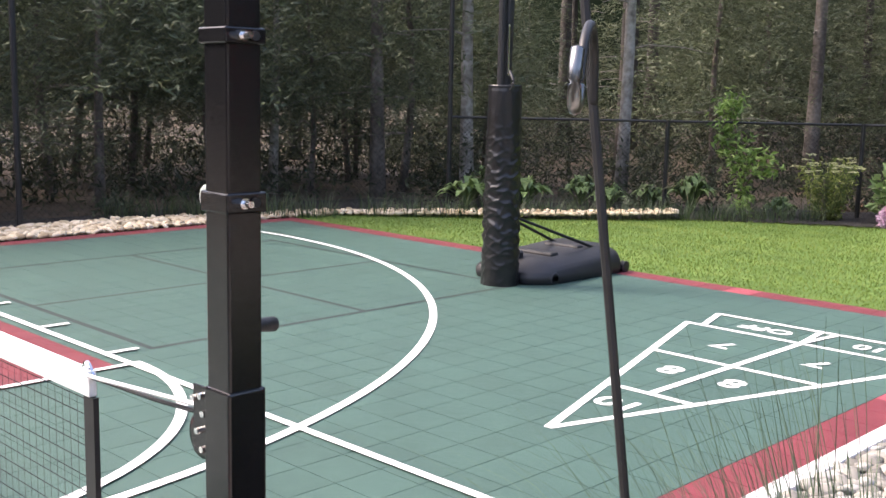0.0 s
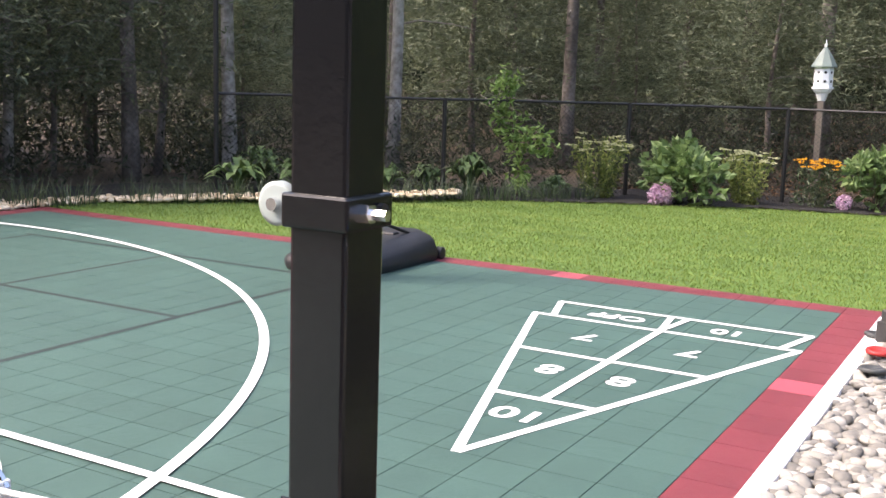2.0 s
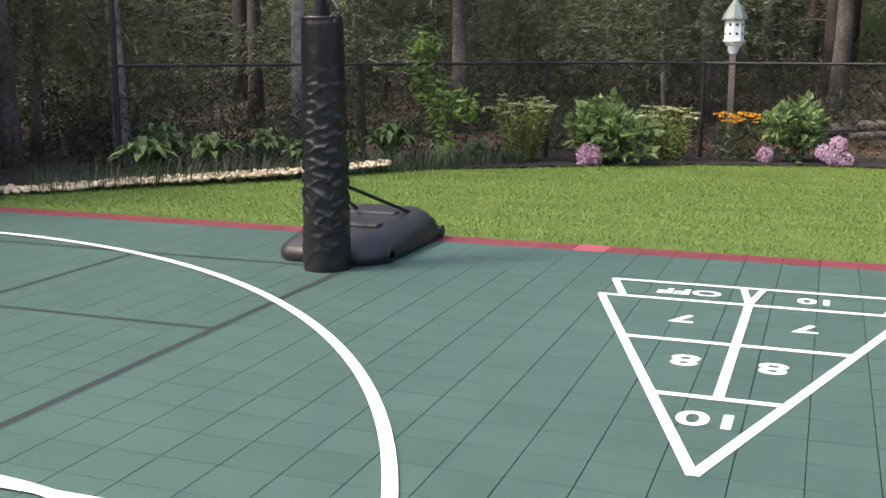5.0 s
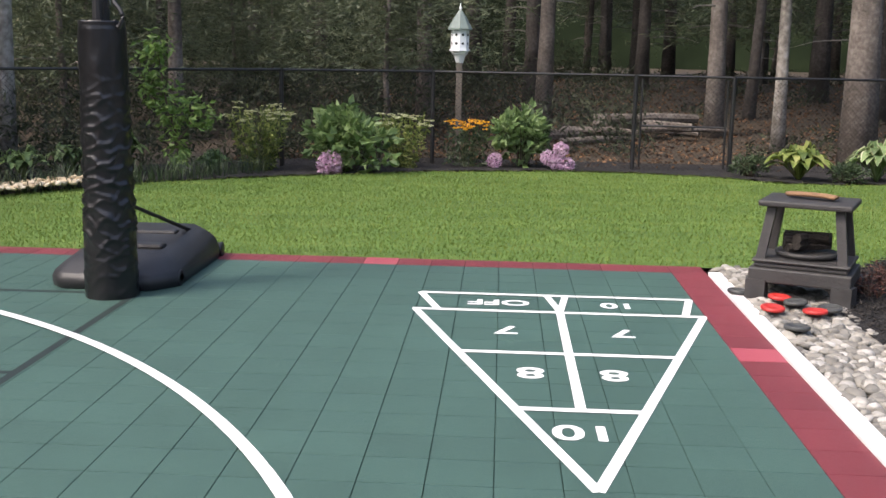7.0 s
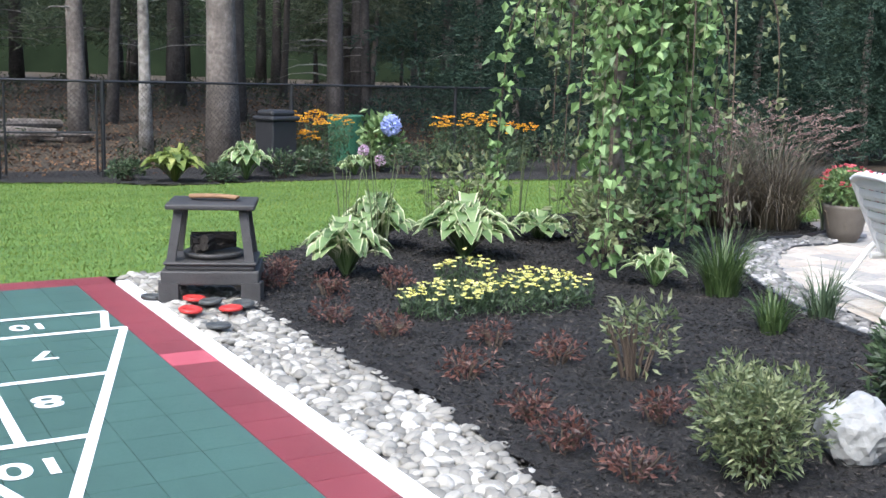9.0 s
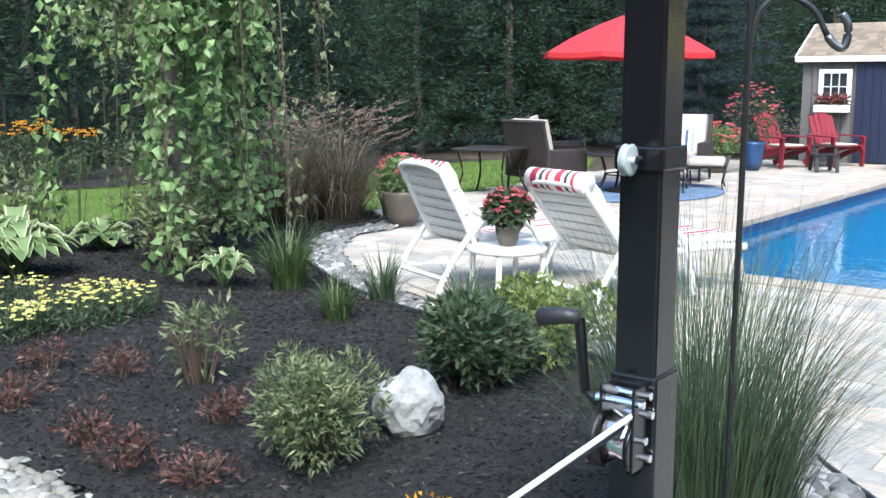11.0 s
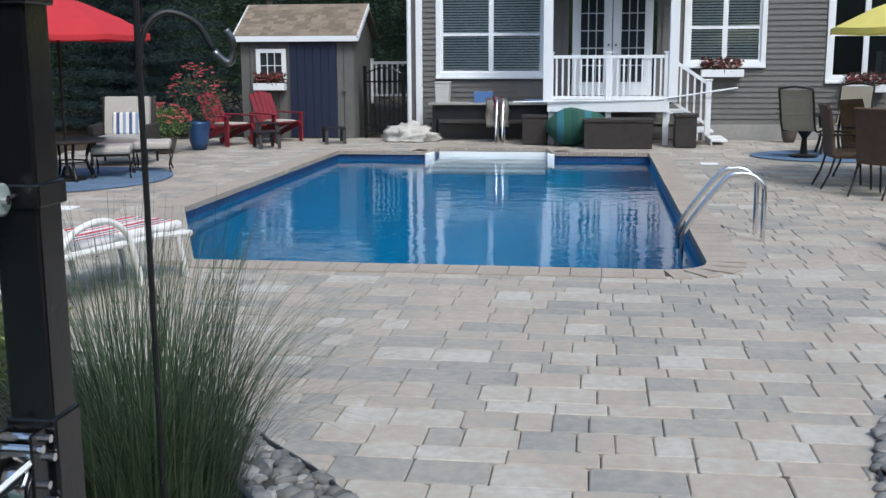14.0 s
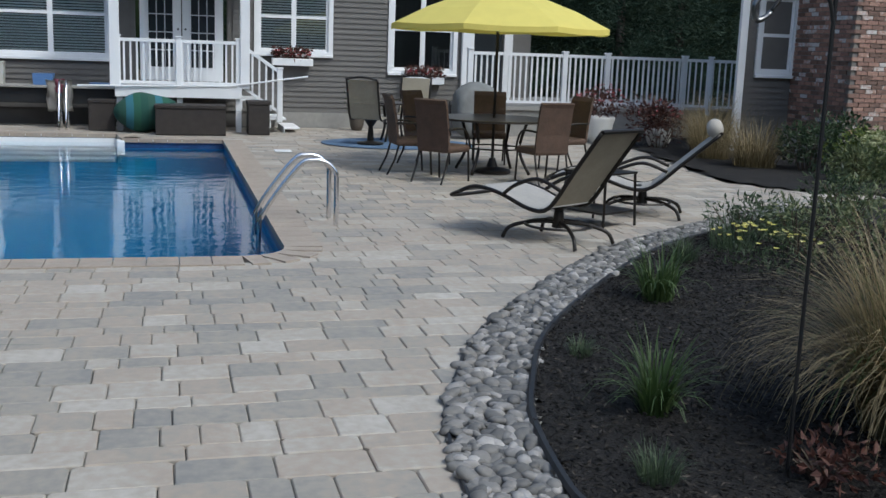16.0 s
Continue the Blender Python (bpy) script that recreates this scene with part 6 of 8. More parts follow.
# no real openings: black discs paint the dark inside the entrance holes
for a in (-112, -68, -22, -158):
    for z in (1.97, 2.11):
        bm = lathe(bmesh.new(), [(0.0, 0.0), (0.022, 0.0), (0.022, 0.004), (0.0, 0.004)], 12)
        bmesh.ops.transform(bm, verts=bm.verts, matrix=Matrix.Rotation(radians(a), 4, "Z") @ Matrix.Translation((0.139, 0, z)) @ Matrix.Rotation(radians(90), 4, "Y"))
        part("entrance_hole", bm, M["blackmetal"], hb)

# bin and tub at the fence
cb = empty("compost_bin", pose(5.05, 8.75, fall(0, 8.8), 0, 0, 20), "black plastic bin with a rounded lid by the fence", "bin")
part("body", boxed(-0.27, 0.27, -0.22, 0.22, -0.02, 0.92, bevel=0.03), M["plastic_black"], cb)
part("lid", box(box(bmesh.new(), -0.31, 0.31, -0.26, 0.26, 0.92, 1.0, bevel=0.03), -0.26, 0.26, -0.2, 0.2, 0.99, 1.1, bevel=0.045), M["plastic_black"], cb)
M["greentub"] = mat("green_plastic", (0.03, 0.11, 0.06), 0.5, vary=0.2, scale=9)
tb = empty("plastic_tub", pose(7.2, 10.6, fall(0, 10.6)), "green plastic garden tub upturned by the fence", "tub")
part("body", lathe(bmesh.new(), [(0.3, 0.0), (0.32, 0.5), (0.36, 0.95), (0.34, 0.97)], 18), M["greentub"], tb)

# rock loudspeaker
M["rock"] = mat("pale_grey_rock", None, 0.8, scale=9, bump=0.5, bscale=25, stops=[(0.3, (0.15, 0.15, 0.145)), (0.55, (0.27, 0.27, 0.26)), (0.75, (0.40, 0.40, 0.385))])
bm = bmesh.new()
bmesh.ops.create_icosphere(bm, subdivisions=4, radius=1)
for v in bm.verts:
    c = v.co.copy()
    r = 1 + 0.22 * noise.noise(c * 1.6) + 0.10 * noise.noise(c * 4.0)
    v.co = Vector((c.x * 0.13, c.y * 0.155, c.z * 0.165)) * r
    v.co.z = max(v.co.z + 0.13, -0.02)
rk = link("rock_loudspeaker", bm, M["rock"])
rk.matrix_world = pose(2.16, -5.06, 0.03, 0, 0, 30)
tagged(rk, "pale grey fake-rock garden loudspeaker on the mulch", "loudspeaker")

# ---- garden furniture ----
def stripes(name, cols, width, axis=1):
    """Woven stripes along one of the thing's own directions."""
    m = mat(name, cols[0], 0.85, vary=0.05, bump=0.15, bscale=150)
    nt = m.node_tree
    co = nt.nodes.new("ShaderNodeTexCoord")
    sp = nt.nodes.new("ShaderNodeSeparateXYZ")
    nt.links.new(co.outputs["Object"], sp.inputs[0])
    d = nt.nodes.new("ShaderNodeMath")
    d.operation = "DIVIDE"
    d.inputs[1].default_value = width
    nt.links.new(sp.outputs[axis], d.inputs[0])
    f = nt.nodes.new("ShaderNodeMath")
    f.operation = "FRACT"
    nt.links.new(d.outputs[0], f.inputs[0])
    r = nt.nodes.new("ShaderNodeValToRGB")
    r.color_ramp.interpolation = "CONSTANT"
    n = len(cols)
    while len(r.color_ramp.elements) < n:
        r.color_ramp.elements.new(0.5)
    for i, (e, c) in enumerate(zip(r.color_ramp.elements, cols)):
        e.position, e.color = i / n, (*c, 1)
    nt.links.new(f.outputs[0], r.inputs[0])
    nt.links.new(r.outputs[0], nt.nodes["Principled BSDF"].inputs["Base Color"])
    return m


WH, RD, BK, CR = (0.72, 0.70, 0.68), (0.45, 0.03, 0.05), (0.05, 0.045, 0.05), (0.55, 0.50, 0.45)
M["stripe"] = stripes("red_striped_cloth", [WH, RD, WH, BK, WH, RD, RD, WH], 0.26)
M["stripe_blue"] = stripes("blue_striped_cloth", [WH, (0.06, 0.10, 0.2), WH, (0.25, 0.32, 0.42)], 0.2)
M["resin"] = mat("white_resin", (0.70, 0.69, 0.66), 0.45, vary=0.06, scale=8)
M["wicker"] = mat("brown_wicker", (0.085, 0.050, 0.033), 0.7, vary=0.35, scale=60, bump=0.6, bscale=120)
M["wicker_dark"] = mat("dark_wicker", (0.030, 0.024, 0.021), 0.7, vary=0.35, scale=60, bump=0.6, bscale=120)
M["beige"] = mat("beige_cushion", (0.42, 0.39, 0.35), 0.9, vary=0.08, scale=12, bump=0.15, bscale=120)
M["sling"] = mat("tan_sling_mesh", (0.34, 0.3, 0.225), 0.8, vary=0.12, scale=40, bump=0.3, bscale=300)
M["sling_light"] = mat("pale_sling_mesh", (0.40, 0.38, 0.35), 0.8, vary=0.1, scale=40, bump=0.3, bscale=300)
M["bronze"] = mat("dark_bronze_frame", (0.022, 0.018, 0.015), 0.4, 0.4, vary=0.25, scale=12)
M["redpaint"] = mat("red_resin", (0.18, 0.014, 0.024), 0.5, vary=0.12, scale=8, bump=0.1)
M["rug"] = mat("blue_rug", (0.10, 0.16, 0.25), 0.95, vary=0.3, scale=14, bump=0.3, bscale=200)
M["canopy_red"] = mat("red_umbrella_cloth", (0.62, 0.04, 0.05), 0.8, vary=0.06, scale=5, alpha_leaf=True)
M["canopy_yellow"] = mat("yellow_umbrella_cloth", (0.897, 0.775, 0.21), 0.8, vary=0.05, scale=5, alpha_leaf=True)
M["pot"] = mat("bronze_pot", (0.10, 0.085, 0.07), 0.6, vary=0.2, scale=10, bump=0.2)
M["pot_blue"] = mat("blue_glazed_pot", (0.02, 0.06, 0.16), 0.25, vary=0.2, scale=8)
M["tabletop"] = mat("dark_table_top", (0.035, 0.03, 0.028), 0.3, vary=0.2, scale=10)


def plate(pts, w0, w1, thick):
    """A bent panel: a strip through (x, z) points, w0..w1 wide in y."""
    bm = bmesh.new()
    rows = []
    for i, (x, z) in enumerate(pts):
        a, b = pts[max(i - 1, 0)], pts[min(i + 1, len(pts) - 1)]
        d = Vector((b[0] - a[0], 0, b[1] - a[1])).normalized()
        nrm = Vector((-d.z, 0, d.x)) * thick / 2
        rows.append([bm.verts.new((x + s * nrm.x, y, z + s * nrm.z)) for s, y in ((1, w0), (1, w1), (-1, w1), (-1, w0))])
    for p, q in zip(rows, rows[1:]):
        for k in range(4):
            bm.faces.new((p[k], p[(k + 1) % 4], q[(k + 1) % 4], q[k]))
    bm.faces.new(rows[0][::-1])
    bm.faces.new(rows[-1])
    return bm


def cushion(x0, x1, y0, y1, z0, z1, m=None):
    bm = boxed(x0, x1, y0, y1, z0, z1, bevel=min(0.035, (z1 - z0) * 0.4))
    if m is not None:
        bmesh.ops.transform(bm, verts=bm.verts, matrix=m)
    return bm


def white_chaise(x, y, turn, back, label, roll=True):
    t = empty("chaise_longue", pose(x, y, 0.012, 0, 0, turn), label, "chaise longue", "white chaises by the pool")
    c, s = 0.8 * math.cos(radians(back)), 0.8 * math.sin(radians(back))
    # backrest: two stiles and bowed slats
    for yy in (-0.31, 0.31):
        part("stile", tube(bmesh.new(), [(0, yy, 0.36), (-c * 0.4, yy, 0.36 + s * 0.4), (-c * 0.82, yy * 0.96, 0.36 + s * 0.82)], 0.024, 8), M["resin"], t)
    part("top_bar", tube(bmesh.new(), curve([(-c * 0.80, -0.30, 0.36 + s * 0.80), (-c * 0.86, -0.16, 0.36 + s * 0.86), (-c * 0.86, 0.16, 0.36 + s * 0.86), (-c * 0.80, 0.30, 0.36 + s * 0.80)], 5), 0.026, 8), M["resin"], t, smooth=True)
    for k in range(7):
        u0, u1 = 0.04 + 0.115 * k, 0.04 + 0.115 * k + 0.098
        part("slat", plate([(-c * u0 + 0.012, 0.36 + s * u0), (-c * (u0 + u1) / 2, 0.36 + s * (u0 + u1) / 2 - 0.006), (-c * u1 + 0.012, 0.36 + s * u1)], -0.29, 0.29, 0.012), M["resin"], t)
    for yy in (-0.31, 0.31):
        part("side_rail", tube(bmesh.new(), [(-0.1, yy, 0.36), (0.9, yy, 0.36), (1.25, yy, 0.33)], 0.026, 8), M["resin"], t)
        part("arm", tube(bmesh.new(), curve([(-0.35, yy * 1.06, 0.02), (-0.22, yy * 1.06, 0.25), (0.0, yy * 1.06, 0.5), (0.3, yy * 1.06, 0.56), (0.52, yy * 1.06, 0.45), (0.62, yy * 1.06, 0.2), (0.66, yy * 1.06, 0.02)], 4), 0.024, 8), M["resin"], t, smooth=True)
        part("front_leg", tube(bmesh.new(), [(1.1, yy, 0.34), (1.18, yy, 0.0)], 0.024, 8), M["resin"], t)
    part("cross_bar", tube(bmesh.new(), [(-0.3, -0.33, 0.14), (-0.3, 0.33, 0.14)], 0.018, 8), M["resin"], t)
    for k in range(8):
        part("slat", boxed(0.05 + 0.15 * k, 0.17 + 0.15 * k, -0.29, 0.29, 0.345, 0.36), M["resin"], t)
    for k in range(3):
        u0, u1 = 0.02 + 0.27 * k, 0.27 + 0.27 * k
        part("back_cushion", plate([(-c * u0 + 0.055, 0.40 + s * u0), (-c * (u0 + u1) / 2 + 0.075, 0.40 + s * (u0 + u1) / 2), (-c * u1 + 0.055, 0.40 + s * u1)], -0.275, 0.275, 0.075), M["stripe"], t, "red and white striped cushion")
    part("seat_cushion", cushion(0.05, 1.22, -0.27, 0.27, 0.365, 0.435), M["stripe"], t, "red and white striped cushion")
    if roll:
        part("head_roll", tube(bmesh.new(), [(-c * 0.82 + 0.03, -0.29, 0.40 + s * 0.82), (-c * 0.82 + 0.03, 0.29, 0.40 + s * 0.82)], 0.075, 14), M["stripe"], t, "striped head roll", True)
    return t


white_chaise(5.1, -3.15, -22, 62, "white resin chaise longue with a striped cushion, back raised", False)
white_chaise(5.3, -4.3, -18, 50, "white resin chaise longue with striped cushion and head roll")

st = empty("side_table", pose(5.05, -3.68, 0.012), "small round white side table with a glass top", "side table")
part("rim", lathe(bmesh.new(), [(0.25, 0.35), (0.29, 0.34), (0.30, 0.365), (0.28, 0.385), (0.25, 0.38)], 28), M["resin"], st, smooth=True)
part("glass_top", lathe(bmesh.new(), [(0.0, 0.37), (0.255, 0.37), (0.255, 0.378), (0.0, 0.378)], 28), M["glass_dark"], st)
for a in (20, 110, 200, 290):
    ca, sa = math.cos(radians(a)), math.sin(radians(a))
    part("leg", tube(bmesh.new(), [(0.26 * ca, 0.26 * sa, 0.35), (0.28 * ca, 0.28 * sa, 0.0)], 0.022, 8), M["resin"], st)


def flower_pot(x, y, z, r, h, potm, label, seed, fr, fh, petals="pinkpetal", n=60, green_leaf="leaf", extra=None, size=0.035):
    t = empty("flower_pot", pose(x, y, z), label, "flower pot")
    part("pot", lathe(bmesh.new(), [(r * 0.62, 0), (r * 0.85, h * 0.3), (r * 0.98, h * 0.75), (r * 1.06, h * 0.92), (r * 1.06, h), (r * 0.95, h), (r * 0.9, h * 0.9)], 24), M[potm], t, smooth=True)
    rng = np.random.default_rng(seed)
    m = n * 9
    d = rng.normal(size=(m, 3))
    d /= np.linalg.norm(d, axis=1)[:, None]
    s = rng.uniform(0.4, 1, m)[:, None]
    P = d * s * (fr, fr, fh / 2) + (0, 0, h + fh * 0.42)
    leaves("foliage", P, d + rng.normal(size=(m, 3)) * 0.4, 0.07, 0.04, M[green_leaf], t, seed)
    d = rng.normal(size=(n, 3))
    d[:, 2] = np.abs(d[:, 2]) * 0.8 + 0.05
    d /= np.linalg.norm(d, axis=1)[:, None]
    blooms(t, d * (fr * 1.02, fr * 1.02, fh * 0.62) + (0, 0, h + fh * 0.42), size, petals, 7, seed + 1)
    if extra:
        d = rng.normal(size=(14, 3)) * (fr * 0.5, fr * 0.5, 0.03) + (0.1, -0.1, h + 0.05)
        blooms(t, d, size * 0.8, extra, 6, seed + 2, "small_blooms")
    return t


flower_pot(5.05, -3.68, 0.391, 0.09, 0.15, "pot", "dark pot of coral-pink flowers on the side table", 401, 0.17, 0.27, n=60, green_leaf="leaf_dark")
flower_pot(7.6, -0.62, 0.012, 0.22, 0.38, "pot", "bronze pot of coral-pink and yellow flowers on the paving", 403, 0.28, 0.4, extra="yellow", n=70)
flower_pot(16.2, -0.7, 0.012, 0.22, 0.3, "pot", "pot of pink flowers in front of the spruce", 405, 0.45, 0.55, n=110, size=0.05)
flower_pot(16.95, -1.05, 0.012, 0.2, 0.5, "pot_blue", "tall blue glazed pot of trailing red flowers", 407, 0.5, 1.0, n=60, green_leaf="leaf_dark", size=0.05)


def umbrella(x, y, edge, apex, r, material, label, sides=8, lean=0.0):
    t = empty("patio_umbrella", pose(x, y, 0.012), label, "umbrella")
    part("pole", tube(bmesh.new(), [(0, 0, 0), (0, 0, apex + 0.04)], 0.021, 10), M["bronze"], t)
    part("base", lathe(bmesh.new(), [(0.26, 0), (0.26, 0.04), (0.08, 0.08), (0.04, 0.2), (0.03, 0.2)], 20), M["bronze"], t)
    bm = bmesh.new()
    top = bm.verts.new((0, 0, apex))
    rings = []
    for f, z in ((0.35, apex - (apex - edge) * 0.28), (0.7, apex - (apex - edge) * 0.62), (1.0, edge)):
        ring = []
        for k in range(sides * 4):
            a = 2 * math.pi * k / (sides * 4) + 0.2
            sag = abs(math.sin(a * 0 + math.pi * (k % 4) / 4))
            ring.append(bm.verts.new((r * f * (1 - 0.05 * sag) * math.cos(a), r * f * (1 - 0.05 * sag) * math.sin(a), z - 0.02 * sag * f)))
        rings.append(ring)
    n = sides * 4
    for k in range(n):
        bm.faces.new((top, rings[0][k], rings[0][(k + 1) % n]))
        for p, q in zip(rings, rings[1:]):
            bm.faces.new((p[k], q[k], q[(k + 1) % n], p[(k + 1) % n]))
    hem = [bm.verts.new((v.co.x, v.co.y, v.co.z - 0.07)) for v in rings[-1]]
    for k in range(n):
        bm.faces.new((rings[-1][k], hem[k], hem[(k + 1) % n], rings[-1][(k + 1) % n]))
    part("canopy", bm, M[material], t)
    for k in range(sides):
        a = 2 * math.pi * k / sides + 0.2
        part("rib", tube(bmesh.new(), [(0.02 * math.cos(a), 0.02 * math.sin(a), apex - 0.03), (r * 0.97 * math.cos(a), r * 0.97 * math.sin(a), edge - 0.015)], 0.008, 5), M["bronze"], t)
    part("finial", lathe(bmesh.new(), [(0.02, apex), (0.03, apex + 0.04), (0.005, apex + 0.1)], 10), M["bronze"], t)
    return t


umbrella(12.2, -0.96, 1.96, 2.5, 1.22, "canopy_red", "open red patio umbrella over the lounge chairs")
umbrella(12.6, -12.45, 1.98, 2.55, 1.52, "canopy_yellow", "open yellow patio umbrella over the dining table")


def rug(x, y, rx, ry, label):
    bm = lathe(bmesh.new(), [(0.0, 0.0), (1.0, 0.0), (1.0, 0.01), (0.0, 0.01)], 40)
    bmesh.ops.transform(bm, verts=bm.verts, matrix=Matrix.Diagonal((rx, ry, 1, 1)))
    o = link("outdoor_rug", bm, M["rug"])
    o.matrix_world = pose(x, y, 0.013)
    return tagged(o, label, "rug")


rug(12.4, -1.05, 1.5, 1.2, "blue woven outdoor rug under the lounge set")
rug(16.6, -12.0, 1.0, 1.35, "blue oval outdoor rug under the small table")


def round_table(x, y, r, h, label):
    t = empty("round_table", pose(x, y, 0.024), label, "table")
    part("tabletop", lathe(bmesh.new(), [(0.0, h - 0.03), (r - 0.02, h - 0.03), (r, h - 0.02), (r, h - 0.006), (r - 0.01, h), (0.0, h)], 36), M["tabletop"], t)
    for a in (45, 135, 225, 315):
        ca, sa = math.cos(radians(a)), math.sin(radians(a))
        part("leg", tube(bmesh.new(), curve([(r * 0.62 * ca, r * 0.62 * sa, h - 0.03), (r * 0.5 * ca, r * 0.5 * sa, h * 0.45), (r * 0.7 * ca, r * 0.7 * sa, 0)], 4), 0.022, 8), M["bronze"], t, smooth=True)
    part("ring", tube(bmesh.new(), [(r * 0.5 * math.cos(a * 0.3927), r * 0.5 * math.sin(a * 0.3927), h * 0.45) for a in range(17)], 0.012, 6), M["bronze"], t)
    return t


round_table(12.2, -0.96, 0.55, 0.55, "low round dark table under the red umbrella")
round_table(12.6, -12.45, 0.82, 0.74, "round dark dining table under the yellow umbrella")
round_table(17.0, -12.0, 0.4, 0.68, "small round table on the blue rug")
et = empty("end_table", pose(10.9, 0.45, 0.012, 0, 0, 10), "dark square metal end table on the paving", "table")
part("tabletop", boxed(-0.42, 0.42, -0.42, 0.42, 0.62, 0.65, bevel=0.008), M["tabletop"], et)
for sx in (-1, 1):
    for sy in (-1, 1):
        part("leg", tube(bmesh.new(), curve([(sx * 0.36, sy * 0.36, 0.62), (sx * 0.3, sy * 0.3, 0.3), (sx * 0.4, sy * 0.4, 0.0)], 4), 0.016, 6), M["bronze"], et)


def wicker_armchair(x, y, turn, label, pillow=False, seat="beige"):
    t = empty("lounge_chair", pose(x, y, 0.012, 0, 0, turn), label, "armchair", "lounge chairs under the umbrella")
    part("backrest", plate([(-0.30, 0.28), (-0.38, 0.62), (-0.48, 1.0)], -0.42, 0.42, 0.05), M["wicker_dark"], t)
    part("back_cap", tube(bmesh.new(), [(-0.48, -0.43, 1.0), (-0.49, 0.43, 1.0)], 0.03, 8), M["wicker_dark"], t)
    part("seat", boxed(-0.36, 0.38, -0.40, 0.40, 0.2, 0.30, bevel=0.02), M["wicker_dark"], t)
    part("seat_cushion", cushion(-0.30, 0.40, -0.34, 0.34, 0.30, 0.45), M[seat], t, "thick beige cushion")
    part("back_cushion", plate([(-0.24, 0.44), (-0.30, 0.7), (-0.39, 1.02)], -0.35, 0.35, 0.12), M[seat], t, "thick beige cushion")
    for yy in (-0.42, 0.42):
        part("arm", boxed(-0.40, 0.36, yy - 0.05, yy + 0.05, 0.2, 0.62, bevel=0.03), M["wicker_dark"], t)
        for xx in (-0.36, 0.33):
            part("leg", tube(bmesh.new(), [(xx, yy, 0.22), (xx * 1.05, yy, 0.0)], 0.022, 6), M["bronze"], t)
    if pillow:
        part("pillow", cushion(-0.16, -0.03, -0.22, 0.22, 0.46, 0.82, Matrix.Rotation(radians(-12), 4, "Y")), M["stripe_blue"], t, "blue and white striped pillow")
    return t


wicker_armchair(11.75, 0.05, -15, "dark wicker lounge chair with beige cushions, seen from behind", True)
wicker_armchair(12.9, 0.55, -60, "dark wicker lounge chair with beige cushions", True)
wicker_armchair(14.5, -0.75, 190, "wicker lounge chair with beige cushions and striped pillow", True)


def ottoman(x, y, turn):
    t = empty("ottoman", pose(x, y, 0.012, 0, 0, turn), "beige cushioned ottoman on curved metal legs", "ottoman", "ottomans by the lounge set")
    part("seat", cushion(-0.32, 0.32, -0.26, 0.26, 0.34, 0.45), M["beige"], t)
    part("frame", boxed(-0.30, 0.30, -0.24, 0.24, 0.31, 0.345), M["bronze"], t)
    for sx in (-1, 1):
        for sy in (-1, 1):
            part("leg", tube(bmesh.new(), curve([(sx * 0.3, sy * 0.24, 0.33), (sx * 0.36, sy * 0.26, 0.22), (sx * 0.29, sy * 0.24, 0.1), (sx * 0.34, sy * 0.26, 0.0)], 4), 0.014, 6), M["bronze"], t, smooth=True)
    return t


ottoman(12.7, -1.4, 20)
ottoman(13.5, -1.65, 20)


def dining_chair(x, y, turn):
    t = empty("dining_chair", pose(x, y, 0.012, 0, 0, turn), "brown woven high-back dining chair with slim dark legs", "chair", "chairs round the dining table")
    part("backrest", plate([(-0.22, 0.42), (-0.24, 0.65), (-0.30, 0.98), (-0.33, 1.04)], -0.24, 0.24, 0.035), M["wicker"], t)
    part("seat", cushion(-0.24, 0.25, -0.25, 0.25, 0.38, 0.47), M["wicker"], t)
    for yy in (-0.23, 0.23):
        part("leg", tube(bmesh.new(), [(0.22, yy, 0.4), (0.25, yy, 0.0)], 0.014, 6), M["bronze"], t)
        part("leg", tube(bmesh.new(), [(-0.2, yy, 0.42), (-0.26, yy, 0.2), (-0.36, yy, 0.0)], 0.014, 6), M["bronze"], t)
        part("arm", tube(bmesh.new(), curve([(-0.25, yy * 1.08, 0.68), (0.1, yy * 1.12, 0.66), (0.24, yy * 1.08, 0.42)], 4), 0.015, 6), M["bronze"], t, smooth=True)
    return t


for x, y, a in ((12.5, -11.25, -88), (11.65, -11.5, -50), (11.45, -12.75, 12), (13.55, -11.75, -140), (13.75, -12.75, 165), (12.9, -13.6, 105)):
    dining_chair(x, y, a)


def swivel_chair(x, y, turn):
    t = empty("swivel_chair", pose(x, y, 0.024, 0, 0, turn), "tan sling swivel rocker chair", "chair", "swivel chairs on the rug")
    part("sling", plate([(0.26, 0.45), (0.0, 0.42), (-0.22, 0.44), (-0.30, 0.7), (-0.38, 1.08)], -0.26, 0.26, 0.015), M["sling"], t)
    for yy in (-0.28, 0.28):
        part("side_frame", tube(bmesh.new(), curve([(0.28, yy, 0.46), (0.0, yy, 0.43), (-0.23, yy, 0.45), (-0.32, yy, 0.75), (-0.40, yy, 1.1)], 4), 0.018, 6), M["bronze"], t, smooth=True)
        part("arm", tube(bmesh.new(), curve([(-0.3, yy * 1.05, 0.68), (0.1, yy * 1.1, 0.68), (0.26, yy * 1.08, 0.6), (0.25, yy, 0.46)], 4), 0.018, 6), M["bronze"], t, smooth=True)
    part("top_bar", tube(bmesh.new(), curve([(-0.40, -0.28, 1.09), (-0.41, 0, 1.13), (-0.40, 0.28, 1.09)], 4), 0.018, 6), M["bronze"], t)
    part("pedestal", lathe(bmesh.new(), [(0.22, 0.0), (0.23, 0.03), (0.06, 0.06), (0.04, 0.3), (0.12, 0.42)], 16), M["bronze"], t)
    return t


swivel_chair(16.35, -11.45, -35)
swivel_chair(17.6, -12.4, 150)


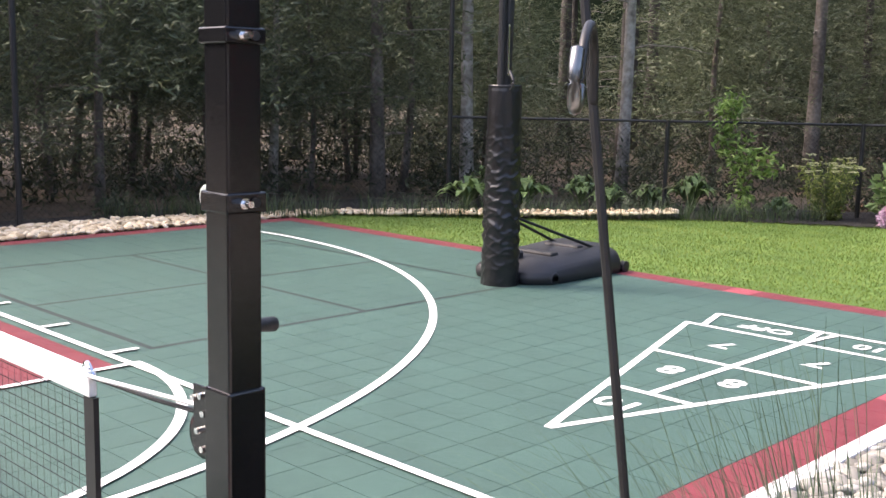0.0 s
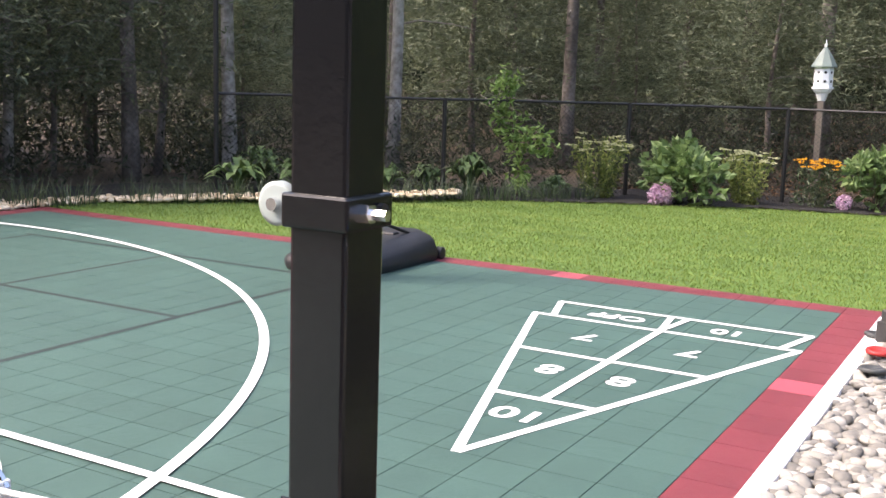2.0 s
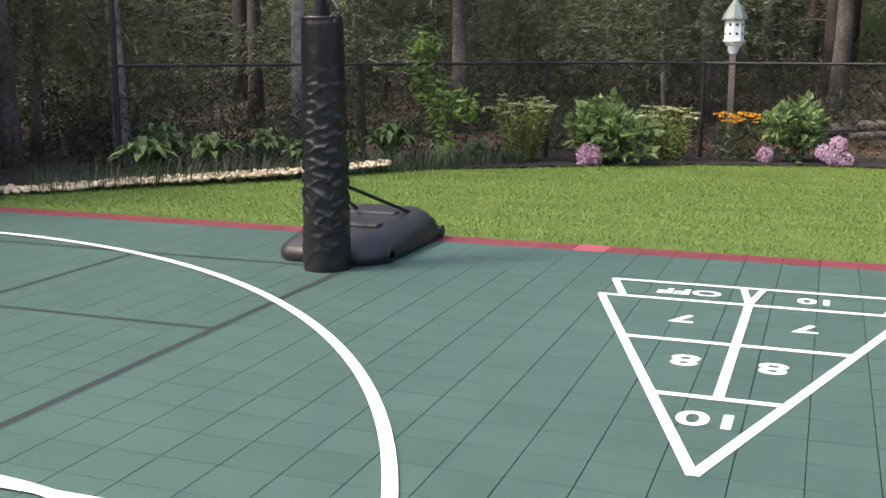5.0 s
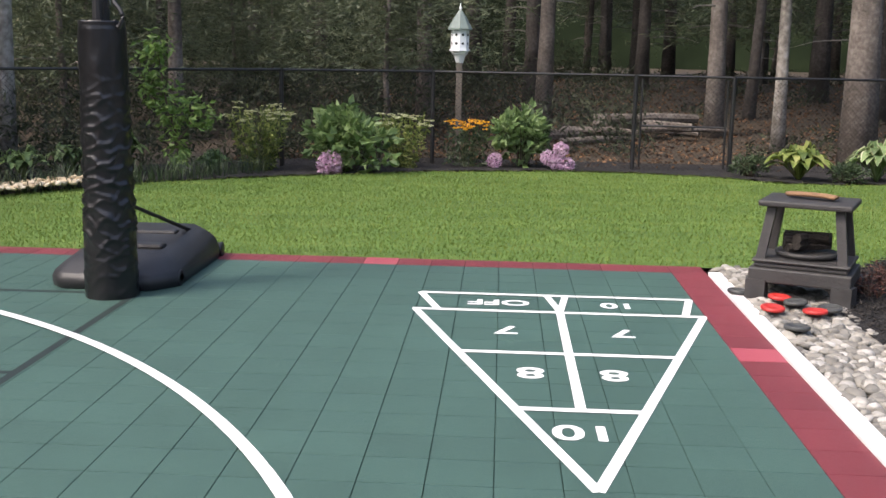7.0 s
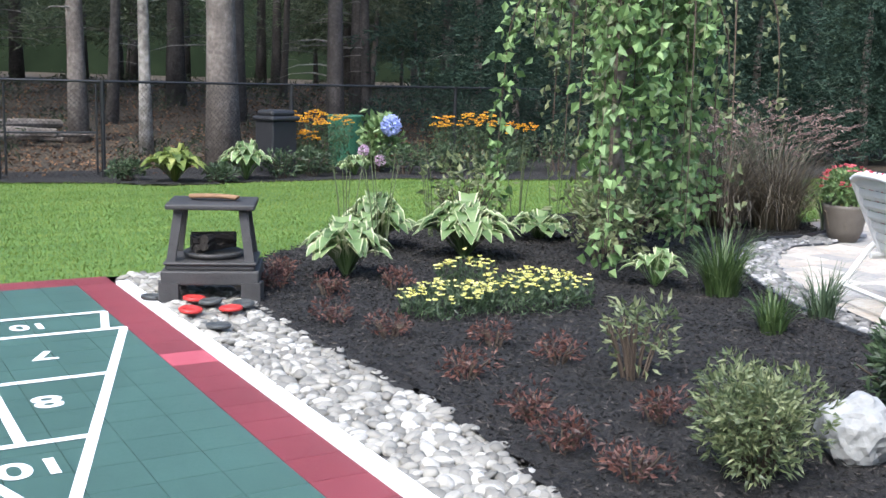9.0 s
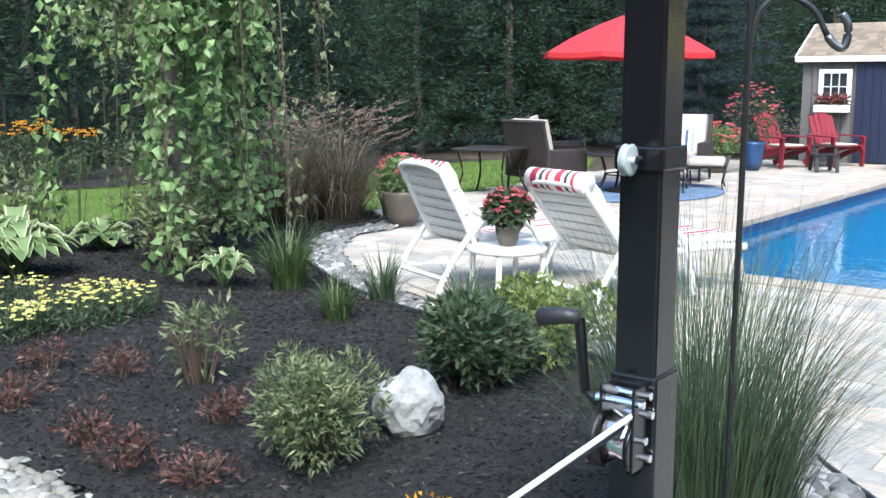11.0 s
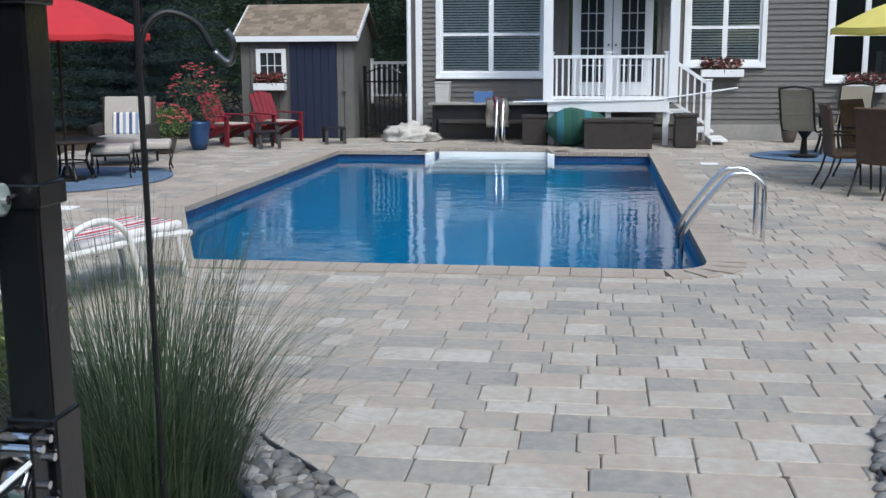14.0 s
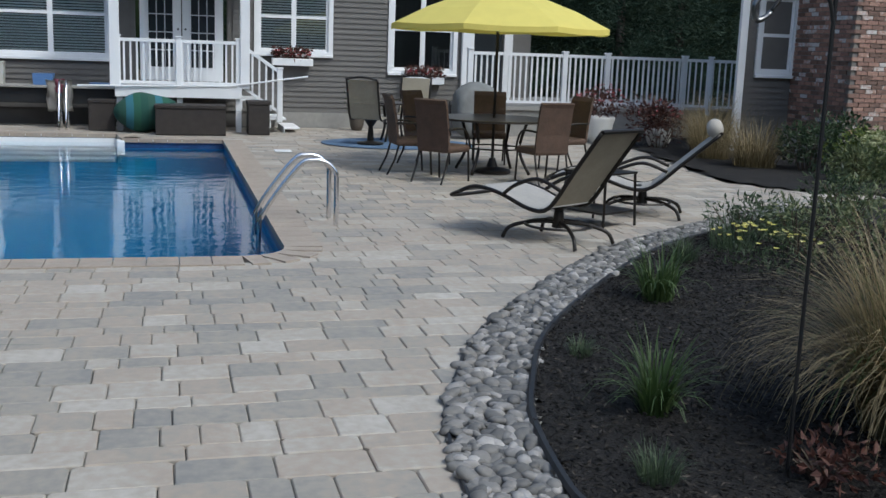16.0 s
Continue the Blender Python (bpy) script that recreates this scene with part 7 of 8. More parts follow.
def sling_lounger(x, y, turn, back, label, pillow=False, cloth="sling"):
    t = empty("sling_lounger", pose(x, y, 0.012, 0, 0, turn), label, "lounger", "sling loungers on the paving")
    c, s = math.cos(radians(back)), math.sin(radians(back))
    prof = [(0.95, 0.36), (0.75, 0.43), (0.45, 0.40), (0.1, 0.30), (-0.12, 0.34), (-0.12 - c * 0.4, 0.34 + s * 0.4), (-0.12 - c * 0.85, 0.34 + s * 0.85)]
    for yy in (-0.3, 0.3):
        part("side_frame", tube(bmesh.new(), curve([(a, yy, b) for a, b in prof], 4), 0.02, 8), M["bronze"], t, smooth=True)
        part("arm", tube(bmesh.new(), curve([(-0.25, yy * 1.06, 0.5), (0.0, yy * 1.1, 0.58), (0.25, yy * 1.1, 0.5), (0.4, yy * 1.04, 0.40)], 4), 0.018, 8), M["bronze"], t, smooth=True)
    part("seat_sling", plate([(p.x, p.z) for p in curve([(a, 0, b) for a, b in prof[:5]], 4)], -0.285, 0.285, 0.01), M["sling_light"], t, "pale woven sling seat")
    part("back_sling", plate([(p[0] + 0.02, p[1]) for p in prof[4:]], -0.285, 0.285, 0.014), M[cloth], t, "woven sling back")
    part("foot_loop", tube(bmesh.new(), curve([(0.95, -0.3, 0.36), (1.05, -0.28, 0.31), (1.05, 0.28, 0.31), (0.95, 0.3, 0.36)], 4), 0.018, 8), M["bronze"], t, smooth=True)
    part("top_bar", tube(bmesh.new(), [(-0.12 - c * 0.86, -0.3, 0.34 + s * 0.86), (-0.12 - c * 0.86, 0.3, 0.34 + s * 0.86)], 0.02, 8), M["bronze"], t)
    part("hub", lathe(bmesh.new(), [(0.06, 0.12), (0.05, 0.2), (0.04, 0.28), (0.1, 0.31)], 12), M["bronze"], t)
    for a in (35, 145, 215, 325):
        ca, sa = math.cos(radians(a)), math.sin(radians(a))
        part("base_leg", tube(bmesh.new(), curve([(0.03 * ca, 0.03 * sa, 0.17), (0.25 * ca, 0.25 * sa, 0.16), (0.44 * ca, 0.44 * sa, 0.1), (0.5 * ca, 0.5 * sa, 0.0)], 4), 0.018, 8), M["bronze"], t, smooth=True)
    part("base_ring", tube(bmesh.new(), [(0.3 * math.cos(k * 0.2618), 0.3 * math.sin(k * 0.2618), 0.145) for k in range(25)], 0.013, 6), M["bronze"], t)
    if pillow:
        part("head_pillow", tube(bmesh.new(), [(-0.1 - c * 0.8, -0.26, 0.42 + s * 0.8), (-0.1 - c * 0.8, 0.26, 0.42 + s * 0.8)], 0.085, 14), M["beige"], t, "rolled beige head pillow", True)
    return t


sling_lounger(7.5, -11.5, 32, 54, "tan sling lounger with back raised on a swivel base")
sling_lounger(8.95, -13.0, 62, 42, "pale sling lounger with a rolled pillow", True, "sling_light")
mt = empty("mesh_side_table", pose(8.35, -12.25, 0.012, 0, 0, 30), "small two-tier black mesh side table", "side table")
for z in (0.14, 0.52):
    part("shelf", boxed(-0.26, 0.26, -0.26, 0.26, z, z + 0.02, bevel=0.006), M["bronze"], mt)
for sx in (-1, 1):
    for sy in (-1, 1):
        part("leg", tube(bmesh.new(), [(sx * 0.24, sy * 0.24, 0.52), (sx * 0.26, sy * 0.26, 0.0)], 0.014, 6), M["bronze"], mt)


def adirondack(x, y, turn):
    t = empty("adirondack_chair", pose(x, y, 0.012, 0, 0, turn), "red slatted adirondack chair with a pale cushion", "chair", "red chairs by the shed")
    for k in range(5):
        yy = -0.22 + 0.11 * k
        h = 0.98 - 0.035 * abs(k - 2)
        part("back_slat", plate([(-0.2, 0.26), (-0.34, 0.6), (-0.5, h)], yy - 0.05, yy + 0.05, 0.02), M["redpaint"], t)
    for k in range(5):
        xx = 0.34 - 0.12 * k
        part("seat_slat", boxed(xx - 0.055, xx + 0.055, -0.27, 0.27, 0.38 - 0.028 * k, 0.40 - 0.028 * k), M["redpaint"], t)
    for yy in (-0.33, 0.33):
        part("arm", boxed(-0.35, 0.40, yy - 0.065, yy + 0.065, 0.54, 0.565, bevel=0.006), M["redpaint"], t)
        part("front_leg", boxed(0.30, 0.40, yy - 0.015, yy + 0.015, 0.0, 0.54), M["redpaint"], t)
        part("back_leg", plate([(0.38, 0.36), (-0.1, 0.2), (-0.5, 0.02)], yy * 0.9 - 0.015, yy * 0.9 + 0.015, 0.1), M["redpaint"], t)
    part("cushion", cushion(-0.12, 0.36, -0.22, 0.22, 0.37, 0.42), M["beige"], t)
    return t


adirondack(18.0, -1.2, 243)
adirondack(18.9, -1.9, 235)


def slat_stool(x, y, turn, h=0.3):
    t = empty("slatted_stool", pose(x, y, 0.012, 0, 0, turn), "low dark slatted wooden stool by the chairs", "stool", "dark stools by the shed")
    for k in range(4):
        part("slat", boxed(-0.27, 0.27, -0.2 + 0.105 * k, -0.105 + 0.105 * k, h - 0.02, h), M["blackmetal"], t)
    for xx in (-0.22, 0.22):
        for yy in (-0.17, 0.17):
            part("leg", plate([(xx, h - 0.02), (xx * 1.25, 0.0)], yy - 0.03, yy + 0.03, 0.03), M["blackmetal"], t)
    return t


slat_stool(17.45, -2.15, 30)
slat_stool(18.35, -1.85, 30, 0.4)
slat_stool(18.55, -3.15, 20)

# ---- shed ----
shed = empty("garden_shed", pose(19.7, -2.14, 0) @ Matrix.Diagonal((1, 0.95, 1, 1)), "grey board garden shed with navy door and tan shingle roof", "shed")
part("body", boxed(0.03, 1.9, -1.22, 1.22, -0.02, 2.05), M["shed"], shed)
bm = bmesh.new()
v = [bm.verts.new(p) for p in ((0.03, 1.22, 2.05), (1.9, 1.22, 2.05), (0.965, 1.22, 2.62), (0.03, -1.22, 2.05), (1.9, -1.22, 2.05), (0.965, -1.22, 2.62))]
bm.faces.new((v[0], v[2], v[1]))
bm.faces.new((v[3], v[4], v[5]))
part("gable", bm, M["shed"], shed)
for k in range(12):
    y = -1.2 + 0.205 * k
    part("board", boxed(0.0, 0.028, y, y + 0.185, 0.0, 2.0), M["shed"], shed)
    part("side_board", boxed(0.03 + 0.155 * k, 0.17 + 0.155 * k, 1.222, 1.245, 0.0, 2.0), M["shed"], shed)
part("fascia", boxed(-0.16, -0.12, -1.36, 1.36, 1.94, 2.05, bevel=0.006), M["white"], shed)
for y0 in (-1.37, 1.33):
    part("rake_board", plate([(-0.16, 2.0), (0.965, 2.66)], y0, y0 + 0.04, 0.1), M["white"], shed)
roofp = part("roof", plate([(-0.14, 2.03), (0.965, 2.68), (2.07, 2.03)], -1.34, 1.34, 0.05), M["shingle"], shed)
V, F = [], []
rs = random.Random(9)
for r in range(11):
    u0 = r / 11
    y = -1.36
    while y < 1.34:
        w = rs.uniform(0.12, 0.26)
        b = len(V)
        for (u, lift) in ((u0 - 0.012, 0.045), (u0 + 0.1, 0.032)):
            for yy in (y + 0.004, min(y + w - 0.004, 1.36)):
                V.append((-0.14 + u * 1.105, yy, 2.03 + u * 0.65 + lift))
        F.append((b, b + 2, b + 3, b + 1))
        y += w
tagged(raw("shingles", V, F, M["shingle"], roofp), kind="stuff")
door = part("door", boxed(-0.03, 0.005, -0.86, 0.16, 0.03, 1.93), M["navy"], shed, "navy blue plank shed door")
for k in range(6):
    part("plank", boxed(-0.045, -0.03, -0.855 + 0.17 * k, -0.695 + 0.17 * k, 0.04, 1.92), M["navy"], door)
part("latch", boxed(-0.06, 0.0, -1.06, -0.98, 0.92, 0.98, bevel=0.008), M["chrome"], shed)
w = part("window", boxed(-0.025, 0.005, 0.33, 0.80, 1.22, 1.72), M["glass_dark"], shed)
bm = bmesh.new()
for a in ((0.24, 0.33, 1.14, 1.80), (0.80, 0.89, 1.14, 1.80), (0.33, 0.80, 1.72, 1.80), (0.33, 0.80, 1.14, 1.22)):
    box(bm, -0.06, 0.0, *a)
part("window_frame", bm, M["white"], w)
for y in (0.48, 0.64):
    part("glazing_bar", boxed(-0.045, -0.022, y, y + 0.015, 1.22, 1.72), M["white"], w)
part("glazing_bar", boxed(-0.046, -0.022, 0.33, 0.80, 1.46, 1.475), M["white"], w)


def window_box(x, y0, y1, z, label, petals, seed):
    t = empty("window_box", pose(x, (y0 + y1) / 2, z), label, "window box", "white window boxes")
    h = (y1 - y0) / 2
    part("box", boxed(-0.2, 0.0, -h, h, 0.0, 0.14, bevel=0.008), M["white"], t)
    rng = np.random.default_rng(seed)
    n = 260
    P = rng.uniform(-1, 1, (n, 3)) * (0.1, h * 0.95, 0.1) + (-0.1, 0, 0.23)
    leaves("foliage", P, rng.normal(size=(n, 3)) + (0, 0, 0.3), 0.09, 0.045, M["leaf_bronze"], t, seed)
    P = rng.uniform(-1, 1, (30, 3)) * (0.1, h * 0.9, 0.06) + (-0.12, 0, 0.26)
    blooms(t, P, 0.04, petals, 6, seed + 1)
    return t


window_box(19.64, -1.92, -1.28, 0.98, "white window box of orange flowers on the shed", "pinkpetal", 501)
window_box(19.94, -10.92, -10.12, 1.22, "white window box of bronze-red foliage on the house", "pinkpetal", 503)
window_box(19.94, -13.6, -12.8, 0.93, "white window box of trailing bronze foliage on the house", "pinkpetal", 505)


# ---- rails and decks ----
def railing(a, b, z0, z1, label, post_at=(0.0, 1.0), drop=0.0, gap=0.11):
    """White rail from a to b, with balusters; drop lets it slope down with a stair."""
    a, b = Vector((*a, 0)), Vector((*b, 0))
    d = b - a
    L = d.length
    ang = math.atan2(d.y, d.x)
    t = empty("deck_railing", Matrix.Translation(a) @ Matrix.Rotation(ang, 4, "Z"), label, "railing", "white deck railings")
    for f in post_at:
        x = L * f
        part("post", boxed(x - 0.05, x + 0.05, -0.05, 0.05, z0 - 0.12 - drop * f, z1 + 0.06 - drop * f, bevel=0.006), M["white"], t)
        part("post_cap", boxed(x - 0.065, x + 0.065, -0.065, 0.065, z1 + 0.06 - drop * f, z1 + 0.09 - drop * f, bevel=0.01), M["white"], t)
    part("top_rail", plate([(0, z1), (L, z1 - drop)], -0.035, 0.035, 0.06), M["white"], t)
    part("bottom_rail", plate([(0, z0 + 0.06), (L, z0 + 0.06 - drop)], -0.025, 0.025, 0.05), M["white"], t)
    n = max(2, int(L / gap))
    for k in range(1, n):
        f = k / n
        part("baluster", boxed(L * f - 0.017, L * f + 0.017, -0.017, 0.017, z0 + 0.07 - drop * f, z1 - 0.02 - drop * f), M["white"], t)
    return t


deck = empty("door_deck", pose(18.6, -8.35, 0), "small white deck with stairs at the french doors", "deck")
part("floor", boxed(-0.08, 1.38, -1.1, 1.12, 0.76, 0.82), M["white"], deck)
for y in (-1.05, 0.0, 1.05):
    part("leg", boxed(-0.03, 0.07, y - 0.05, y + 0.05, -0.02, 0.76), M["white"], deck)
part("rim_board", boxed(-0.1, -0.075, -1.1, 1.12, 0.62, 0.80), M["white"], deck)
for k in range(4):
    part("stair_tread", boxed(0.0, 1.1, -1.4 - 0.26 * k, -1.1 - 0.26 * k, 0.58 - 0.17 * k, 0.62 - 0.17 * k, bevel=0.006), M["white"], deck)
    part("riser", boxed(0.02, 1.08, -1.12 - 0.26 * k, -1.10 - 0.26 * k, 0.42 - 0.17 * k, 0.58 - 0.17 * k), M["white"], deck)
for y in (1.12, -1.16):
    part("column", boxed(-0.085, 0.085, y - 0.085, y + 0.085, 0.8, 3.1, bevel=0.008), M["white"], deck, "square white porch column")
part("porch_roof", boxed(-0.3, 1.38, -1.5, 1.46, 3.1, 3.3), M["white"], deck)
railing((18.6, -7.28), (18.6, -9.4), 0.82, 1.62, "white baluster railing on the small deck", (0.0, 0.5, 1.0))
railing((18.6, -9.4), (18.6, -10.15), 0.82, 1.62, "white sloping stair railing", (1.0,), 0.5)
porch = empty("porch_deck", pose(18.6, -16.5, 0), "raised porch deck with a pale skirt", "deck")
part("floor", boxed(-0.05, 4.0, -3.0, 2.7, 0.52, 0.6), M["concrete"], porch)
part("skirt", boxed(0.0, 0.05, -3.0, 2.7, -0.02, 0.52), M["concrete"], porch)
railing((18.6, -13.8), (18.6, -15.75), 0.62, 1.6, "white baluster railing along the porch", (0.0, 1.0))
railing((18.6, -15.75), (18.6, -18.35), 0.62, 1.6, "white baluster railing along the porch", (0.35, 1.0))
railing((18.6, -18.35), (18.0, -19.35), 0.62, 1.6, "white baluster railing along the porch", (0.45, 1.0))
hpart("porch_wall", hy(boxed(22.0, 22.2, -16.2, -14.1, 0.6, 5.0)), M["siding"])
for y in (-14.35, -15.65):
    hpart("porch_trim", hy(boxed(21.93, 22.0, y - 0.1, y + 0.1, 0.6, 3.0)), M["white"])
hpart("porch_glass", hy(boxed(21.95, 22.0, -15.5, -14.5, 0.75, 2.9)), M["glass_dark"])
railing((21.4, -3.3), (21.4, -4.35), 0.75, 1.5, "white deck railing behind the gate", (0.0, 1.0))

# side gate
gate = empty("metal_gate", pose(20.05, -3.85, 0) @ Matrix.Diagonal((1, 1.2, 1, 1)), "black arched metal pool gate between shed and house", "gate")
for y in (-0.33, 0.33):
    part("gate_post", boxed(-0.03, 0.03, y - 0.03, y + 0.03, -0.02, 1.45), M["blackpaint"], gate)
for k in range(7):
    y = -0.25 + 0.083 * k
    part("bar", boxed(-0.01, 0.01, y - 0.01, y + 0.01, 0.08, 1.34 + 0.1 * (1 - (y / 0.3) ** 2)), M["blackpaint"], gate)
for z in (0.1, 0.25, 1.12):
    part("rail", boxed(-0.013, 0.013, -0.3, 0.3, z, z + 0.03), M["blackpaint"], gate)
part("arch", tube(bmesh.new(), [(0, -0.3 + 0.05 * k, 1.30 + 0.11 * (1 - ((-0.3 + 0.05 * k) / 0.3) ** 2)) for k in range(13)], 0.014, 6), M["blackpaint"], gate)

# ---- things by the house ----
M["cloth"] = mat("crumpled_cloth", (0.48, 0.46, 0.42), 0.9, vary=0.2, scale=7, bump=0.3)
M["bluebox"] = mat("blue_plastic", (0.10, 0.20, 0.42), 0.5, vary=0.1, scale=6)
M["beigebox"] = mat("beige_plastic", (0.50, 0.49, 0.45), 0.5, vary=0.06, scale=6)
M["float"] = stripes("float_panels", [(0.01, 0.06, 0.045), (0.015, 0.08, 0.05), (0.03, 0.13, 0.17), (0.02, 0.07, 0.05)], 0.5)
M["orange"] = mat("orange_plastic", (0.6, 0.25, 0.03), 0.5, vary=0.1)
M["pinkcloth"] = mat("pink_towel", (0.55, 0.18, 0.24), 0.95, vary=0.3, scale=18, bump=0.4)
bench = empty("work_table", pose(19.35, -6.1, 0.012), "long grey-topped table with a dark skirt by the house", "table")
part("tabletop", boxed(-0.3, 0.35, -1.2, 1.2, 0.70, 0.74, bevel=0.008), M["concrete"], bench)
part("skirt", boxed(-0.2, 0.3, -1.1, 1.1, 0.42, 0.70), M["blackmetal"], bench)
for y in (-1.1, -0.1, 1.1):
    for x in (-0.22, 0.28):
        part("leg", boxed(x - 0.025, x + 0.025, y - 0.025, y + 0.025, 0, 0.70), M["blackmetal"], bench)


def crate(name, x, y, z, sx, sy, sz, material, label, lid=True):
    t = empty(name, pose(x, y, z), label, "box")
    bm = bmesh.new()
    lo = [(-sx * 0.45, -sy * 0.45), (sx * 0.45, -sy * 0.45), (sx * 0.45, sy * 0.45), (-sx * 0.45, sy * 0.45)]
    a = [bm.verts.new((p[0], p[1], 0)) for p in lo]
    b = [bm.verts.new((p[0] * 1.1, p[1] * 1.1, sz * 0.92)) for p in lo]
    bm.faces.new(a[::-1])
    bm.faces.new(b)
    for k in range(4):
        bm.faces.new((a[k], a[(k + 1) % 4], b[(k + 1) % 4], b[k]))
    part("body", bm, material, t)
    if lid:
        part("lid", boxed(-sx * 0.52, sx * 0.52, -sy * 0.52, sy * 0.52, sz * 0.92, sz, bevel=0.008), material, t)
    return t


crate("plastic_bin", 19.4, -5.15, 0.752, 0.3, 0.28, 0.4, M["beigebox"], "tall beige plastic bin standing on the table", True)
crate("plastic_basket", 19.4, -5.95, 0.752, 0.35, 0.36, 0.22, M["bluebox"], "blue plastic basket standing on the table", False)
crate("plastic_tray", 19.4, -6.95, 0.752, 0.35, 0.4, 0.06, M["bluebox"], "flat blue plastic tray lying on the table", False)
hr = empty("hand_rail", pose(19.05, -6.33, 0.0), "steel pool hand rail hung with a pink and white towel", "hand rail")
for y in (-0.06, 0.06):
    part("rail", tube(bmesh.new(), curve([(0.0, y, 0.0), (0.0, y, 0.7), (-0.08, y, 0.82), (-0.25, y, 0.8), (-0.5, y, 0.3), (-0.55, y, 0.0)], 4), 0.022, 8), M["chrome"], hr, smooth=True)
tw = empty("towel", pose(18.95, -6.25, 0.0), "pink and white towels draped over the hand rail", "towel")
rt = random.Random(8)
for k, (y, m) in enumerate(((-0.14, "cloth"), (-0.02, "pinkcloth"), (0.12, "cloth"))):
    bm = bmesh.new()
    rows = []
    for i in range(9):
        z = 0.86 - 0.07 * i if k != 1 else 0.88 - 0.03 * i
        rows.append([bm.verts.new((0.03 * math.sin(i + q) - 0.02, y + 0.09 * (q / 4 - 0.5) * 2 + 0.015 * math.sin(i * 1.3 + q * 2), z + 0.01 * math.sin(q * 2.0))) for q in range(5)])
    for p, q in zip(rows, rows[1:]):
        for i in range(4):
            bm.faces.new((p[i], p[i + 1], q[i + 1], q[i]))
    r = bmesh.ops.solidify(bm, geom=bm.faces[:], thickness=0.012)
    part("fold", bm, M[m], tw, smooth=True)
for x, y, sx, sy, sz, lab in ((18.0, -8.52, 0.6, 1.2, 0.52, "black wicker-look deck storage box"), (18.2, -9.72, 0.45, 0.38, 0.6, "tall black plastic storage box by the stairs"), (18.6, -7.0, 0.4, 0.45, 0.55, "black crate under the table end")):
    t = empty("storage_box", pose(x, y, 0.012), lab, "box")
    part("body", boxed(-sx / 2, sx / 2, -sy / 2, sy / 2, 0, sz - 0.06, bevel=0.012), M["wicker_dark"], t)
    part("lid", boxed(-sx / 2 - 0.015, sx / 2 + 0.015, -sy / 2 - 0.015, sy / 2 + 0.015, sz - 0.06, sz, bevel=0.012), M["wicker_dark"], t)
bm = bmesh.new()
bmesh.ops.create_uvsphere(bm, u_segments=28, v_segments=16, radius=1)
for v in bm.verts:
    v.co = Vector((v.co.x * 0.3, v.co.y * 0.58, v.co.z * 0.34 * (1 + 0.08 * math.sin(v.co.y * 5))))
fl = link("pool_float", bm, M["float"], smooth=True)
fl.matrix_world = pose(18.3, -7.78, 0.36, 0, 8, 6)
tagged(fl, "green and blue inflatable pool float behind the storage box", "pool float")
bm = bmesh.new()
bmesh.ops.create_icosphere(bm, subdivisions=4, radius=1)
for v in bm.verts:
    c = v.co.copy()
    r = 0.9 + 0.4 * noise.noise(c * 2.2) + 0.6 * abs(noise.noise(c * 4.5)) + 0.4 * abs(noise.noise(c * 9.0))
    v.co = Vector((c.x * 0.3, c.y * 0.46, max(c.z * 0.24, -0.04))) * r + Vector((0, 0, 0.07))
pl = link("cloth_heap", bm, M["cloth"], smooth=True)
pl.matrix_world = pose(19.2, -4.5, 0.0)
tagged(pl, "crumpled heap of pale pool cover cloth by the gate", "cloth heap")
po = empty("skimmer_pole", pose(0, 0, 0), "long white pool skimmer pole resting on the deck rail", "pole")
part("shaft", tube(bmesh.new(), [(18.45, -6.6, 0.80), (18.5, -9.2, 0.84), (18.45, -10.65, 1.06)], 0.016, 8), M["white"], po)
part("hose", tube(bmesh.new(), curve([(19.0, -6.75, 0.03), (18.9, -7.1, 0.12), (19.0, -7.35, 0.03), (18.85, -7.0, 0.03)], 4), 0.025, 8), M["white"], po)
M["grill_cover"] = mat("grey_grill_cover", (0.19, 0.195, 0.19), 0.7, vary=0.2, scale=7, bump=0.2)
gr = empty("grill", pose(17.9, -13.75, 0.012), "gas grill under a pale grey cover", "grill")
bm = bmesh.new()
bmesh.ops.create_icosphere(bm, subdivisions=3, radius=1)
for v in bm.verts:
    c = v.co.copy()
    v.co = Vector((max(-0.3, min(0.3, c.x * 0.42)), max(-0.42, min(0.42, c.y * 0.56)), max(0.0, 0.52 + c.z * 0.54 + 0.02 * noise.noise(c * 4))))
part("cover", bm, M["grill_cover"], gr, "", True)
flower_pot(17.3, -16.0, 0.012, 0.28, 0.5, "resin", "pale lattice planter with bronze-red foliage", 521, 0.45, 0.6, n=50, green_leaf="leaf_bronze")
flower_pot(16.6, -16.9, 0.012, 0.25, 0.35, "resin", "pale planter with bronze-red foliage by the porch", 523, 0.4, 0.5, n=40, green_leaf="leaf_bronze")
flower_pot(19.4, -11.75, 0.012, 0.16, 0.35, "pot", "dark pot with a leafy plant against the house", 525, 0.3, 0.6, n=8, green_leaf="leaf_dark")
# skimmer lids on the paving
for x, y in ((15.2, -9.85), (9.7, -2.2)):
    part("skimmer_lid", boxed(x - 0.13, x + 0.13, y - 0.13, y + 0.13, 0.004, 0.022, bevel=0.006), M["white"], pool, "white square skimmer lid set in the paving")

# ---- wing with chimney ----
wing = empty("house_wing", pose(15.9, -18.0, 0), "grey clapboard wing of the house with a brick chimney", "house")
bm = bmesh.new()
slab(bm, [(0.02, 0.0), (0.02, -6.0), (6.0, -6.0), (5.5, -3.17)], 0.0, 5.4)
bmesh.ops.recalc_face_normals(bm, faces=bm.faces)
part("wall", bm, M["siding"], wing)
TW = Matrix.Translation((-15.9, 18.0, 0))


